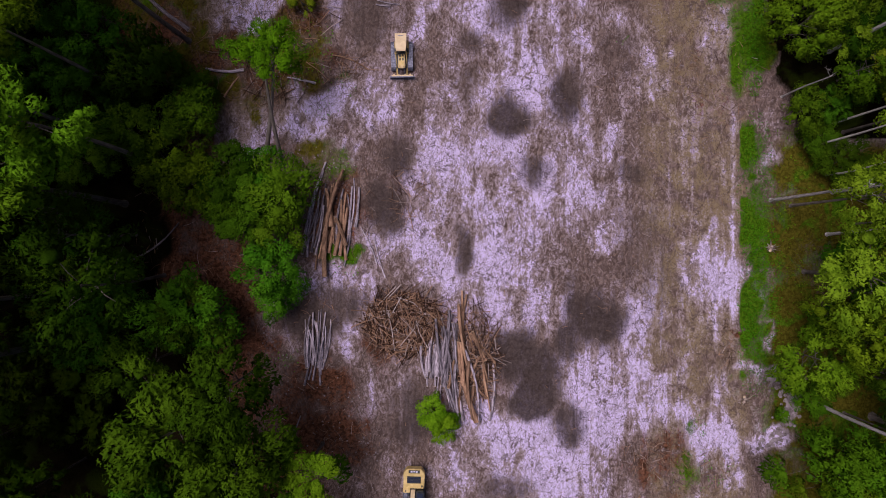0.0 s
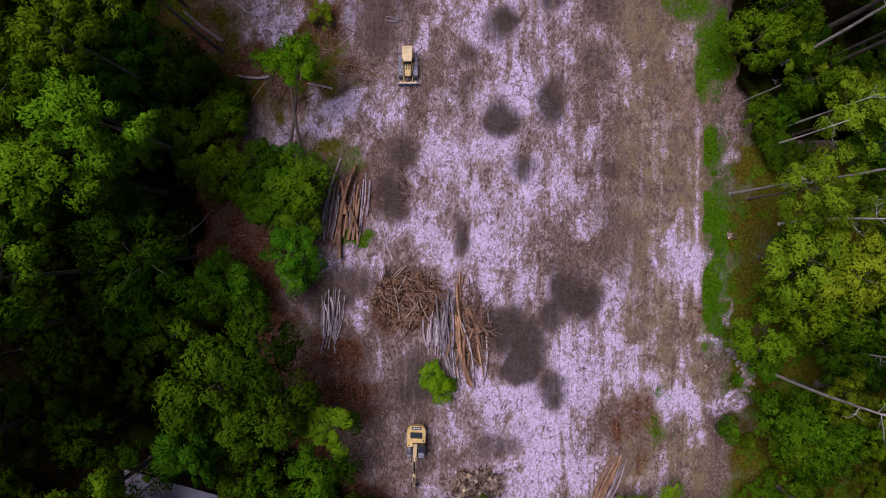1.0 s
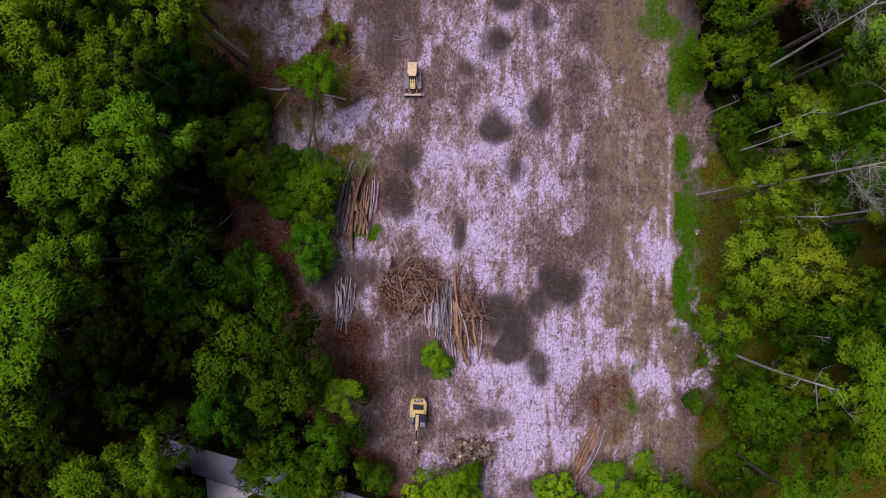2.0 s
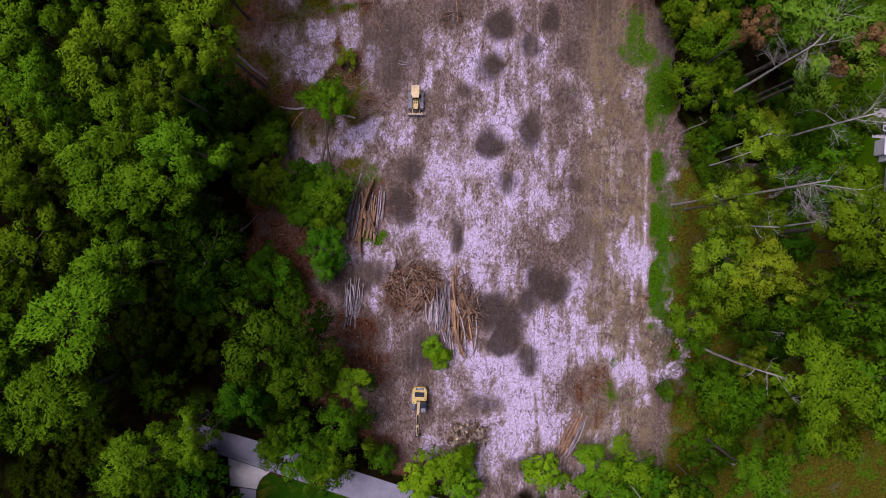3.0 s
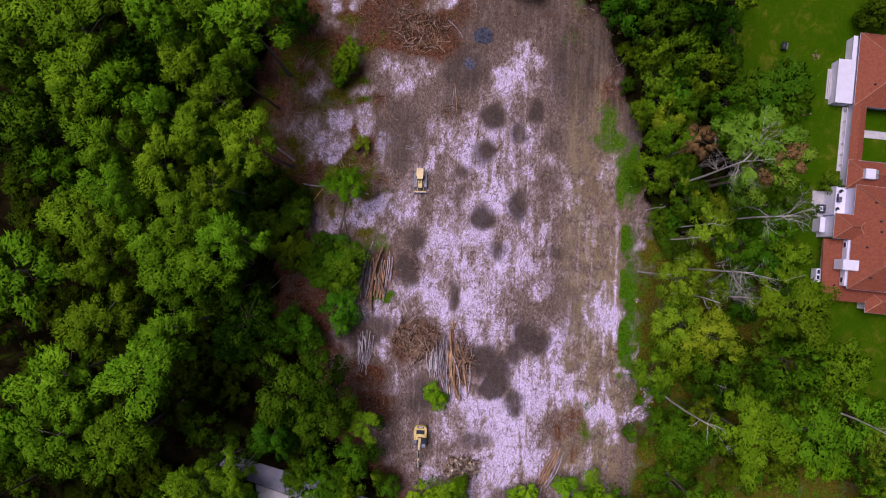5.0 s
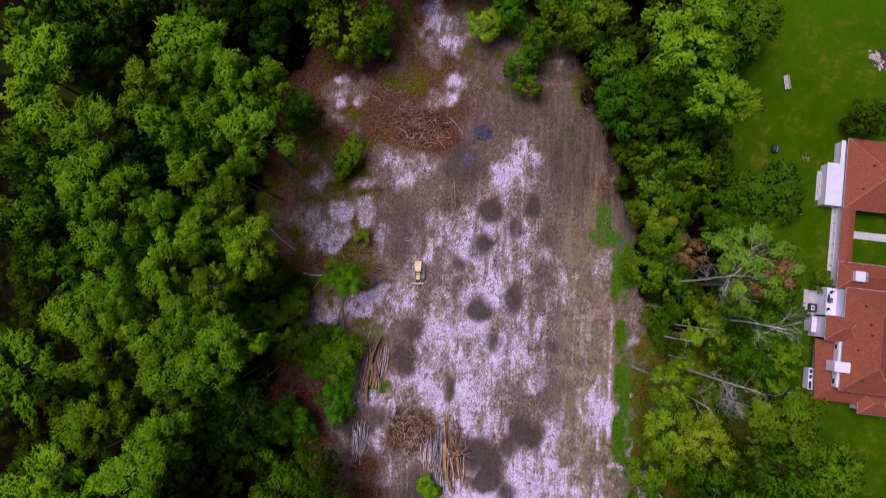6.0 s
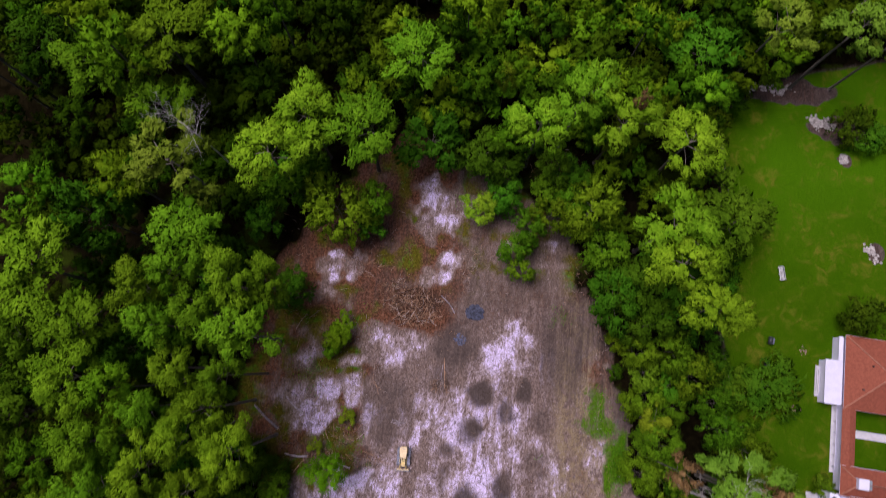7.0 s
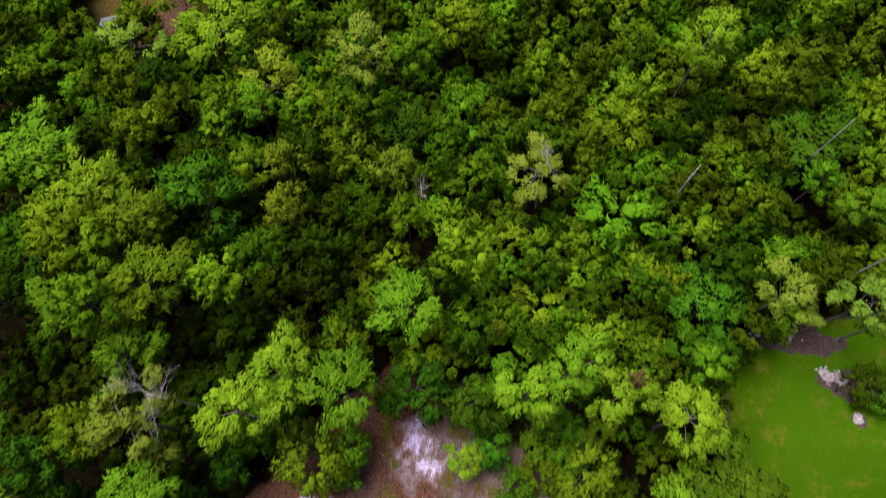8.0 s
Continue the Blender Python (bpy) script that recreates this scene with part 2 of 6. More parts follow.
RIDGE = surface("ridge_tile", (0.30, 0.13, 0.09), (0.42, 0.20, 0.15), 3.0, 0.85)
METAL = surface("blue_grey_metal", (0.20, 0.25, 0.32), (0.36, 0.42, 0.50), 2.0, 0.4, 0.4)
CONCRETE = surface("pale_concrete", (0.40, 0.38, 0.45), (0.50, 0.48, 0.56), 0.9, 0.9, vary=0.05)
ASPHALT = surface("old_asphalt", (0.215, 0.21, 0.31), (0.28, 0.275, 0.39), 0.6, 0.9, vary=0.05)
BENCH = surface("weathered_bench_wood", (0.30, 0.30, 0.33), (0.55, 0.54, 0.60), 3.0, 0.85)
ROCK = surface("pale_rock", (0.20, 0.175, 0.18), (0.60, 0.55, 0.58), 1.5, 0.9)
TARP = surface("blue_black_ash", (0.018, 0.02, 0.035), (0.10, 0.11, 0.20), 2.2, 0.7)


# ---- mesh helpers ----
def set_mesh(name, verts, faces, mat, smooth=False, normals=None):
    """A mesh from arrays: verts (n, 3), faces (m, 3 or 4)."""
    verts, faces = np.asarray(verts, np.float32), np.asarray(faces, np.int32)
    me = bpy.data.meshes.new(name)
    k = faces.shape[1]
    me.vertices.add(len(verts))
    me.vertices.foreach_set("co", verts.ravel())
    me.loops.add(faces.size)
    me.loops.foreach_set("vertex_index", faces.ravel())
    me.polygons.add(len(faces))
    me.polygons.foreach_set("loop_start", np.arange(0, faces.size, k, dtype=np.int32))
    me.polygons.foreach_set("loop_total", np.full(len(faces), k, np.int32))
    if smooth:
        me.polygons.foreach_set("use_smooth", np.ones(len(faces), bool))
    me.update(calc_edges=True)
    if normals is not None:
        a = me.attributes.new("custom_normal", "FLOAT_VECTOR", "POINT")
        a.data.foreach_set("vector", np.asarray(normals, np.float32).ravel())
    me.materials.append(mat)
    return me


def part(name, bm, material, parent=None, label=""):
    """Links a bmesh as one mesh object, under its parent if there is one."""
    me = bpy.data.meshes.new(name)
    bmesh.ops.recalc_face_normals(bm, faces=bm.faces)
    bm.to_mesh(me)
    bm.free()
    me.materials.append(material)
    ob = new(name, me)
    ob.parent = parent
    return tagged(ob, label)


def mesh_part(name, me, parent=None, label=""):
    ob = new(name, me)
    ob.parent = parent
    return tagged(ob, label)


def box(bm, x0, x1, y0, y1, z0, z1, bevel=0.0, turn=None):
    made = bmesh.ops.create_cube(bm, size=1.0)["verts"]
    bmesh.ops.scale(bm, vec=(x1 - x0, y1 - y0, z1 - z0), verts=made)
    if bevel:
        edges = list({e for v in made for e in v.link_edges})
        made = list({v for f in bmesh.ops.bevel(bm, geom=edges, offset=bevel, segments=2, affect="EDGES", clamp_overlap=True)["faces"] for v in f.verts} | {v for v in made if v.is_valid})
    if turn is not None:
        bmesh.ops.transform(bm, matrix=turn, verts=made)
    bmesh.ops.translate(bm, vec=((x0 + x1) / 2, (y0 + y1) / 2, (z0 + z1) / 2), verts=made)


def boxed(name, parent, mat, *dims, bevel=0.03, label="", turn=None):
    bm = bmesh.new()
    box(bm, *dims, bevel=bevel, turn=turn)
    return part(name, bm, mat, parent, label)


def tubes():
    return [], []


def tube(store, points, radii, sides=6, cap=True):
    """Adds a tapered tube along points to a pair of vertex and face lists."""
    verts, faces = store
    points = [Vector(p) for p in points]
    base = len(verts)
    for i, p in enumerate(points):
        ahead = (points[min(i + 1, len(points) - 1)] - points[max(i - 1, 0)]).normalized()
        u = ahead.orthogonal().normalized()
        v = ahead.cross(u)
        for k in range(sides):
            a = 2 * math.pi * k / sides
            verts.append(p + (u * math.cos(a) + v * math.sin(a)) * radii[i])
    for i in range(len(points) - 1):
        for k in range(sides):
            a, b = base + i * sides + k, base + i * sides + (k + 1) % sides
            faces.append((a, b, b + sides, a + sides))
    if cap:
        for ring in (0, len(points) - 1):
            c = len(verts)
            verts.append(points[ring])
            for k in range(sides):
                a, b = base + ring * sides + k, base + ring * sides + (k + 1) % sides
                faces.append((a, b, c))


def tube_mesh(name, store, mat):
    me = bpy.data.meshes.new(name)
    me.from_pydata([tuple(v) for v in store[0]], [], store[1])
    me.polygons.foreach_set("use_smooth", np.ones(len(me.polygons), bool))
    me.materials.append(mat)
    me.update()
    return me


def empty(name, m, label, category, group="", kind=""):
    ob = new(name)
    ob.matrix_basis = m
    return tagged(ob, label, category, group, kind)


# ---- the plan ----
CLEARING = [(-7, -38.5), (-19, -26), (-23, -15), (-31, -4), (-31, 3), (-29, 8), (-30, 18), (-34, 24), (-34.5, 42), (-33, 55), (-27, 63), (-15, 77), (-9, 85), (-3, 80), (4, 80), (15, 72), (23, 65), (31, 48), (34, 30), (36, 18), (41, 10), (41, -10), (38, -24), (33, -42), (14, -42), (5, -40.5)]
LAWN = [(56, 20), (54, 34), (53, 50), (52, 60), (53, 80), (52, 92), (60, 98), (72, 103), (130, 112), (130, -40), (90, -34), (72, -12), (67, -4), (62, 8)]
YARD = [(-92, 149), (-84, 146), (-66, 152), (-68, 166), (-98, 166)]
SOUTH_LAWN = [(-28.6, -40.6), (-27.9, -38.8), (-26.5, -37.8), (-11.2, -42.7), (12, -50.0), (12, -75), (-29, -75)]


def inside(poly, x, y):
    """Signed distance of points to a polygon's edge, positive inside."""
    x, y = np.asarray(x, float), np.asarray(y, float)
    within, near = np.zeros(x.shape, bool), np.full(x.shape, 1e9)
    for (x0, y0), (x1, y1) in zip(poly, poly[1:] + poly[:1]):
        hit = ((y0 > y) != (y1 > y)) & (x < (x1 - x0) * (y - y0) / (y1 - y0 + 1e-12) + x0)
        within ^= hit
        s = np.clip(((x - x0) * (x1 - x0) + (y - y0) * (y1 - y0)) / ((x1 - x0) ** 2 + (y1 - y0) ** 2), 0, 1)
        near = np.minimum(near, np.hypot(x - x0 - s * (x1 - x0), y - y0 - s * (y1 - y0)))
    return np.where(within, near, -near)


def value_noise(x, y, size, seed):
    """Smooth noise from -1 to 1 with features of about size metres."""
    table = np.random.RandomState(seed).uniform(-1, 1, (128, 128))
    u, v = x / size, y / size
    i, j = np.floor(u).astype(int), np.floor(v).astype(int)
    fu, fv = u - i, v - j
    fu, fv = fu * fu * (3 - 2 * fu), fv * fv * (3 - 2 * fv)
    g = lambda a, b: table[a % 128, b % 128]
    return (g(i, j) * (1 - fu) + g(i + 1, j) * fu) * (1 - fv) + (g(i, j + 1) * (1 - fu) + g(i + 1, j + 1) * fu) * fv


# patches of the ground: x, y, half width, half length, strength
ASH = [
    (7.4, 14.6, 2.3, 2.3, 0.95), (13.7, 17.2, 2.3, 2.9, 0.75), (9.9, 8.6, 2.4, 1.8, 0.6), (-4.7, 10.2, 2.4, 2.4, 0.7), (-6.4, 4.4, 2.8, 3.5, 0.75),
    (2.2, 0.1, 1.1, 3.1, 0.7), (2.6, 18.2, 1.3, 2.6, 0.5), (15.8, -7.8, 2.6, 3.3, 0.84), (17.7, -8.2, 2.3, 2.9, 0.76),
    (13.8, -10.4, 1.7, 2.5, 0.72), (14.6, -5.2, 1.2, 2.0, 0.5),
]
ASH += [
    (7.8, -12.0, 3.8, 2.9, 0.80), (10.6, -13.4, 2.6, 3.0, 0.85), (10.2, -16.3, 2.5, 2.6, 1.15), (13.8, -19.3, 1.9, 2.5, 0.75), (-3.1, -19, 2.9, 3.9, 0.65),
    (6, -26.8, 2.3, 1.7, 0.5), (20.3, 8.8, 2.3, 1.6, 0.5), (6.9, 26.3, 2.7, 2.7, 0.6), (-8.1, 25, 2.7, 4, 0.5), (22.2, -2.4, 3.9, 7.9, 0.35),
    (-12.1, -6.2, 3.8, 1.9, 0.6),
]
ASH += [
    (19.1, 21.9, 2.7, 3.4, 0.4), (7.9, 33.3, 2.1, 2.4, 0.85), (16.6, 34.4, 1.4, 2.7, 0.6), (12.9, 29.9, 1.5, 2.1, 0.5), (7.7, 26.9, 1.7, 1.7, 0.6),
    (-4.9, 10.5, 2.4, 3.2, 0.6), (3.2, 41.8, 4.6, 5.0, 0.62), (5.6, 46.2, 2.6, 3.2, 0.45), (23.9, 44.6, 6.6, 12.1, 0.55), (-8.4, 29.6, 5.4, 6.4, 0.5),
    (9.3, 56.8, 6.6, 4.4, 0.4), (-12.9, 61, 6.7, 4.5, 0.45),
]
ASH += [
    (8.5, 33.3, 2.3, 2.6, 0.9), (16.7, 34.4, 1.6, 2.6, 0.8), (13.3, 30.6, 1.8, 2.4, 0.65), (7.9, 27.0, 2.0, 2.0, 0.75), (20.0, 29.2, 2.0, 2.6, 0.5),
    (2.8, 22.9, 1.4, 1.4, 0.55), (-14.3, -8.0, 3.4, 2.6, 0.8), (-3.7, -18.8, 3.2, 4.2, 0.6), (7.5, -26.2, 2.6, 1.8, 0.6), (12.3, -36.5, 3.0, 1.6, 0.5),
    (0.8, 35.5, 2.6, 3.6, 0.45), (-14.9, 21.0, 1.3, 1.7, 0.9), (-12.4, 18.0, 1.0, 0.8, 0.6),
]
# bare brown soil without sand
BROWN_EAST = [
    (27.5, 20.0, 5.5, 11.0, 0.55), (29.0, 9.0, 4.0, 7.0, 0.40), (21.5, 4.0, 4.0, 8.0, 0.35), (18.0, 22.0, 2.5, 4.0, 0.30), (25.5, 34.0, 6.0, 9.0, 0.60), (25.5, -28.5, 6.5, 5.0, 0.60),
    (26.0, -10.0, 4.0, 3.4, 0.35), (17.5, -1.5, 5.0, 4.0, 0.30), (31.0, -30.0, 3.0, 5.0, 0.5),
]
BROWN_WEST = [
    (-7.5, 34.0, 7.0, 4.5, 0.65), (-7.5, 25.5, 3.5, 2.6, 0.40), (-6.5, 8.5, 2.6, 5.0, 0.45), (-9.0, -21.0, 5.0, 8.0, 0.28), (-12.0, -27.0, 4.0, 6.0, 0.5), (-3.0, -28.0, 3.0, 5.0, 0.30), (-6.0, 6.0, 2.0, 3.0, 0.4),
]
BARE_SOIL = BROWN_EAST + BROWN_WEST + [
    (23.0, -23.1, 4.2, 2.8, 0.5), (28.9, -25.9, 4.2, 2.6, 0.6), (-7.0, 33.2, 6.0, 5.5, 0.5), (21.8, 11.8, 3.0, 7.0, 0.35), (-7.0, 3.8, 2.8, 4.0, 0.4),
    (27.5, 13.0, 4.0, 10.0, 0.3), (26.0, -13.0, 2.6, 3.0, 0.3), (-11.5, -24.0, 4.0, 6.0, 0.4), (1.2, 40.0, 4.0, 5.0, 0.5), (24.0, 46.0, 6.0, 9.0, 0.4),
    (-11.0, 49.0, 7.0, 5.0, 0.35), (5.0, 50.0, 5.0, 4.0, 0.3), (-7.0, -27.0, 3.4, 6.0, 0.45), (-5.0, -19.5, 4.0, 3.5, 0.2), (-0.5, -24.0, 3.0, 4.5, 0.2), (-9.5, -17.0, 3.0, 4.0, 0.3), (-1.0, 20.5, 2.0, 4.0, 0.3),
]
SAND = [
    (7.2, 10.7, 8.2, 7, 0.8), (6, 2.6, 6.3, 5.6, 0.85), (9.7, 19.4, 4.6, 5.9, 0.85), (0.4, 10.7, 2.8, 4.4, 0.7), (-0.2, -1.2, 2.8, 2.5, 0.8),
    (-5.9, 0.1, 1.9, 2.5, 0.6), (14.7, 11.9, 3.9, 5.8, 0.6), (11, -24.3, 5.3, 4.7, 0.9), (7.2, -19.9, 4.6, 3.3, 0.8), (16, -14.9, 5.2, 3.9, 0.65),
    (22.8, -9.3, 4, 4, 0.6), (28.9, -3.7, 3.4, 2.6, 1), (30, -20.8, 2.7, 4.1, 1.1), (31, 1.3, 1.5, 4.1, 0.7), (17.2, 3.8, 3.2, 2.6, 0.6),
    (17.2, 15, 2.6, 5.2, 0.6), (-7.7, 15.7, 3.2, 3.9, 0.65), (-3.7, 25.7, 2.7, 2, 0.6),
]
SAND += [
    (9.5, -32.0, 5.5, 5.0, 0.95), (14.0, -27.0, 6.0, 5.0, 0.8), (6.0, -37.0, 4.5, 3.0, 0.8), (-2.0, -33.0, 3.0, 3.0, 0.5), (16.3, 26.3, 2.7, 2, 0.7),
    (1.6, 25.7, 2.7, 2, 0.7), (5.4, -7.4, 2.5, 3.8, 0.75), (-16.5, 17.2, 1.4, 1.6, 0.9), (-14, 13.5, 3.9, 1.3, 0.75), (-24.3, 25.7, 1.5, 1.7, 0.7),
    (-22.1, 12.5, 2.7, 3, 0.55),
]
SAND += [
    (-9, 11.3, 1.9, 3.8, 0.6), (-13.4, -3.7, 2.5, 1.9, 0.6), (-10.9, -9.9, 1.3, 2.9, 0.65), (-6.5, -7.4, 1.3, 1.3, 0.6), (-9, -16.2, 3.9, 3.2, 0.5),
    (21, -18.7, 4, 4, 0.6), (25.7, 22.5, 1.4, 1, 0.7), (25.3, 13.8, 2.7, 4, 0.5), (2.9, -22.4, 3.9, 3.9, 0.55), (-5.9, -25.5, 2.7, 4, 0.55),
]
SAND += [
    (10.9, 26.6, 9.1, 6.4, 0.8), (14.9, 41.8, 3.8, 6, 0.8), (0.2, 28, 4.3, 4.3, 0.7), (-10.3, 40.2, 5.4, 4.1, 0.8), (-13.2, 43.2, 2.2, 3.3, 0.6),
    (-21.8, 54.8, 4.7, 4.2, 0.85), (-22, 26.6, 4.3, 3, 0.75), (-25.6, 30.6, 2.7, 3.3, 0.6), (-15, 31.8, 2.7, 1.9, 0.7), (-15.1, 13.4, 4.9, 2.4, 0.75),
    (-1.9, 68.6, 5.4, 5.4, 0.95), (-1.1, 56.7, 3.3, 3.3, 0.7), (20.4, 64.3, 2, 4, 0.7), (-17, 56.3, 2.2, 1.7, 0.5),
]
SAND += [
    (21.6, 36.8, 3.3, 7.6, 0.6), (30.7, 21.6, 2.4, 4.9, 0.65), (-8.2, 37.9, 2.2, 2.2, 1.0), (-15.2, 37.5, 2.4, 2.0, 0.9), (-15.7, 32.0, 2.6, 2.2, 1.1),
    (-20.3, 30.7, 2.4, 2.2, 1.1), (-11.2, 27.7, 1.6, 2.8, 0.9), (-3.4, 25.8, 2.4, 1.8, 0.9), (-12.5, 15.2, 4.6, 2.0, 1.1), (-16.5, 17.0, 1.6, 2.4, 1.2),
    (-19.6, 26.1, 1.8, 1.6, 1.1), (-20.0, 56.6, 1.9, 2.0, 1.2), (-22.6, 53.6, 2.2, 1.6, 1.0), (-12.7, 42.3, 1.4, 3.0, 1.2),
]
SAND += [
    (-8.6, 38.6, 2.6, 1.8, 1.2), (-0.6, 57.1, 1.4, 1.8, 1.1), (-3.8, 54.1, 1.0, 1.6, 1.0), (-1.3, 67.9, 4.6, 4.4, 1.3), (14.0, 44.0, 1.6, 3.0, 1.2),
    (10.8, 41.0, 2.6, 2.6, 1.1), (-21.4, 31.4, 1.8, 1.6, 1.1), (-24.7, 38.0, 2.2, 3.0, 0.9), (20.0, 63.4, 1.4, 3.4, 1.0), (12.0, -24.0, 3.4, 5.5, 1.15),
    (16.6, -19.0, 3.6, 4.0, 1.1), (21.1, -15.0, 4.0, 3.6, 0.9), (15.6, -29.6, 3.2, 3.0, 1.0), (34.1, -14.3, 1.2, 0.9, 1.3),
]
SAND += [
    (36.4, -14.1, 1.4, 0.9, 1.4), (38.3, -15.8, 1.0, 1.5, 1.3), (38.4, -18.2, 0.9, 1.6, 1.2), (37.0, -20.8, 1.4, 1.2, 1.3), (34.6, -21.8, 1.8, 1.0, 1.3),
    (33.4, -24.4, 1.0, 3.0, 0.9), (35.6, -9.3, 0.7, 1.8, 1.0), (36.6, 8.9, 1.1, 1.2, 0.9), (26.1, -30.6, 2.4, 1.4, 1.0), (30.3, -20.5, 2.4, 3.6, 1.5),
    (30.2, -3.2, 2.6, 2.6, 1.5), (6.8, -22.0, 3.0, 2.4, 0.9), (-1.7, -33.4, 2.2, 2.0, 0.9), (8.5, -37.0, 2.8, 2.4, 1.0),
]
MULCH = [
    (-28.9, 43.3, 4.4, 20, 0.8), (-26.1, 60.2, 6.2, 5.1, 0.8), (-6.0, 48.0, 7.5, 4.5, 0.75), (4.8, 56.0, 1.6, 3.6, 0.7), (-16.8, 54, 6.1, 5, 0.6), (-29, 21.9, 3.3, 12.1, 0.9),
    (-29.2, 1.3, 6.7, 10.1, 0.9), (7.1, 56.7, 3.3, 4.4, 0.5), (19.3, 75.7, 7, 7, 0.7), (-11.2, 66.8, 6.8, 6.8, 0.6), (26.8, 54.6, 4.5, 6.7, 0.5),
    (-23.9, 36, 6.6, 9.8, 0.4), (-22.7, -6.2, 3.9, 8.6, 1), (-30.2, 0.7, 7.5, 4.8, 1), (-15.2, -18.7, 5.3, 6.6, 0.9), (-11.5, -23, 2.7, 5.3, 0.7),
    (-24, 20.7, 4.8, 5.5, 0.8), (30.6, 19.4, 4.2, 4.9, 0.5), (-4, 5.7, 2.2, 2.8, 0.5),
]
# wood litter; below the brush heap it also paints the shade between sticks
MULCH += [
    (-4.5, -8.2, 4.2, 3.6, 0.75), (2.6, -12.2, 2.8, 6.0, 0.55), (-12.6, 3.2, 4.2, 6.2, 0.8), (-14.1, -10.8, 2.6, 4.6, 0.5),
    (-19, 8.8, 3.9, 3.9, 0.5), (-4, -9.0, 4.4, 3.4, 0.3), (31.3, -10.5, 0.7, 2.1, 1.2), (2.9, -12.4, 3.2, 6.3, 0.5),
    (26.0, -24.6, 5.0, 2.8, 0.72), (22.4, -22.6, 2.2, 1.6, 0.6), (-16.2, 24.6, 2.2, 2.0, 0.95), (-24.2, 22.8, 2.4, 2.2, 1.0), (-19.5, 18.8, 2.2, 2.6, 0.7), (-11.5, 19.8, 2.4, 1.4, 0.6), (31.4, 40.0, 1.7, 9.0, 0.85), (29.4, 54.0, 3.0, 5.0, 0.8),
]
GRASS = [
    (34.5, -0.6, 2.2, 9, 0.66), (34.1, 23.8, 1.5, 5.8, 0.8), (35.0, -6.2, 2.6, 3.5, 0.66), (34.4, 11.3, 2.0, 4.2, 0.62), (33.6, -13, 1.1, 3.2, 0.7),
    (28.5, -24.9, 3.5, 2.8, 0.55), (-12.7, 8.8, 3.2, 1.6, 0.55), (-15.2, 21.9, 3.3, 4, 0.5), (28.1, -19.9, 1, 2.1, 0.7), (39.3, 8.2, 3.4, 6.2, 0.6),
    (41.6, 0.7, 5.8, 8, 0.6), (40.9, -9.9, 6.5, 8.7, 0.5), (-10.9, -1.8, 1.9, 1.3, 0.8), (-17.7, -12.4, 2, 1.6, 0.5), (19.4, 22.8, 0.9, 0.7, 0.6),
    (30.3, 31.5, 2.7, 4.9, 0.7), (32.7, 24.9, 1.4, 5.5, 0.62), (-23.7, 33.9, 3.8, 4.4, 0.6),
]
GRASS += [
    (-13.2, 15.2, 2.0, 1.1, 0.7), (-12.6, 22.0, 1.0, 1.8, 0.62), (-20.6, 21.0, 1.6, 1.4, 0.6), (-11.2, 17.6, 1.4, 1.0, 0.6),
    (-6.7, 58.1, 1.5, 2.8, 0.8), (-16, 44.2, 4.4, 4.4, 0.3), (22.7, 48.8, 2.8, 2.8, 0.4), (7.5, 69.2, 6.8, 4.5, 0.4),
]

# planting beds of bare soil in the lawn
BEDS = [(65.5, 97.8, 8.5, 2.4, 1.0), (75.0, 90.6, 4.6, 2.6, 0.9), (76.6, 84.6, 1.4, 1.2, 0.9), (81.4, 66.0, 1.6, 2.2, 0.8)]


def patches(rows, x, y, edge=0.55, warp=2.0):
    """How strongly soft-edged patches cover each point."""
    wx = x + warp * value_noise(x, y, 3.6, 5) + 0.4 * warp * value_noise(x, y, 1.3, 6)
    wy = y + warp * value_noise(x, y, 3.6, 7) + 0.4 * warp * value_noise(x, y, 1.3, 8)
    out = np.zeros(x.shape)
    for cx, cy, rx, ry, s in rows:
        d = np.hypot((wx - cx) / rx, (wy - cy) / ry)
        f = np.clip((1 + edge - d) / (2 * edge), 0, 1)
        out = np.maximum(out, s * f * f * (3 - 2 * f))
    return out


def axis(fine0, fine1, step, lo, hi):
    """Fine steps in the middle, growing ones out to the horizon."""
    mid = np.arange(fine0, fine1 + step / 2, step)
    grow = np.cumsum(2.0 * 1.22 ** np.arange(28))
    return np.concatenate([(fine0 - grow[fine0 - grow > lo])[::-1], mid, fine1 + grow[fine1 + grow < hi]])


def relief(x, y):
    """Height of the ground: flat, with churned bumps in the clearing."""
    open_ = np.clip(inside(CLEARING, x, y) / 6.0, 0, 1)
    return open_ * (0.10 * value_noise(x, y, 2.3, 11) + 0.05 * value_noise(x, y, 0.9, 12)) - 0.02


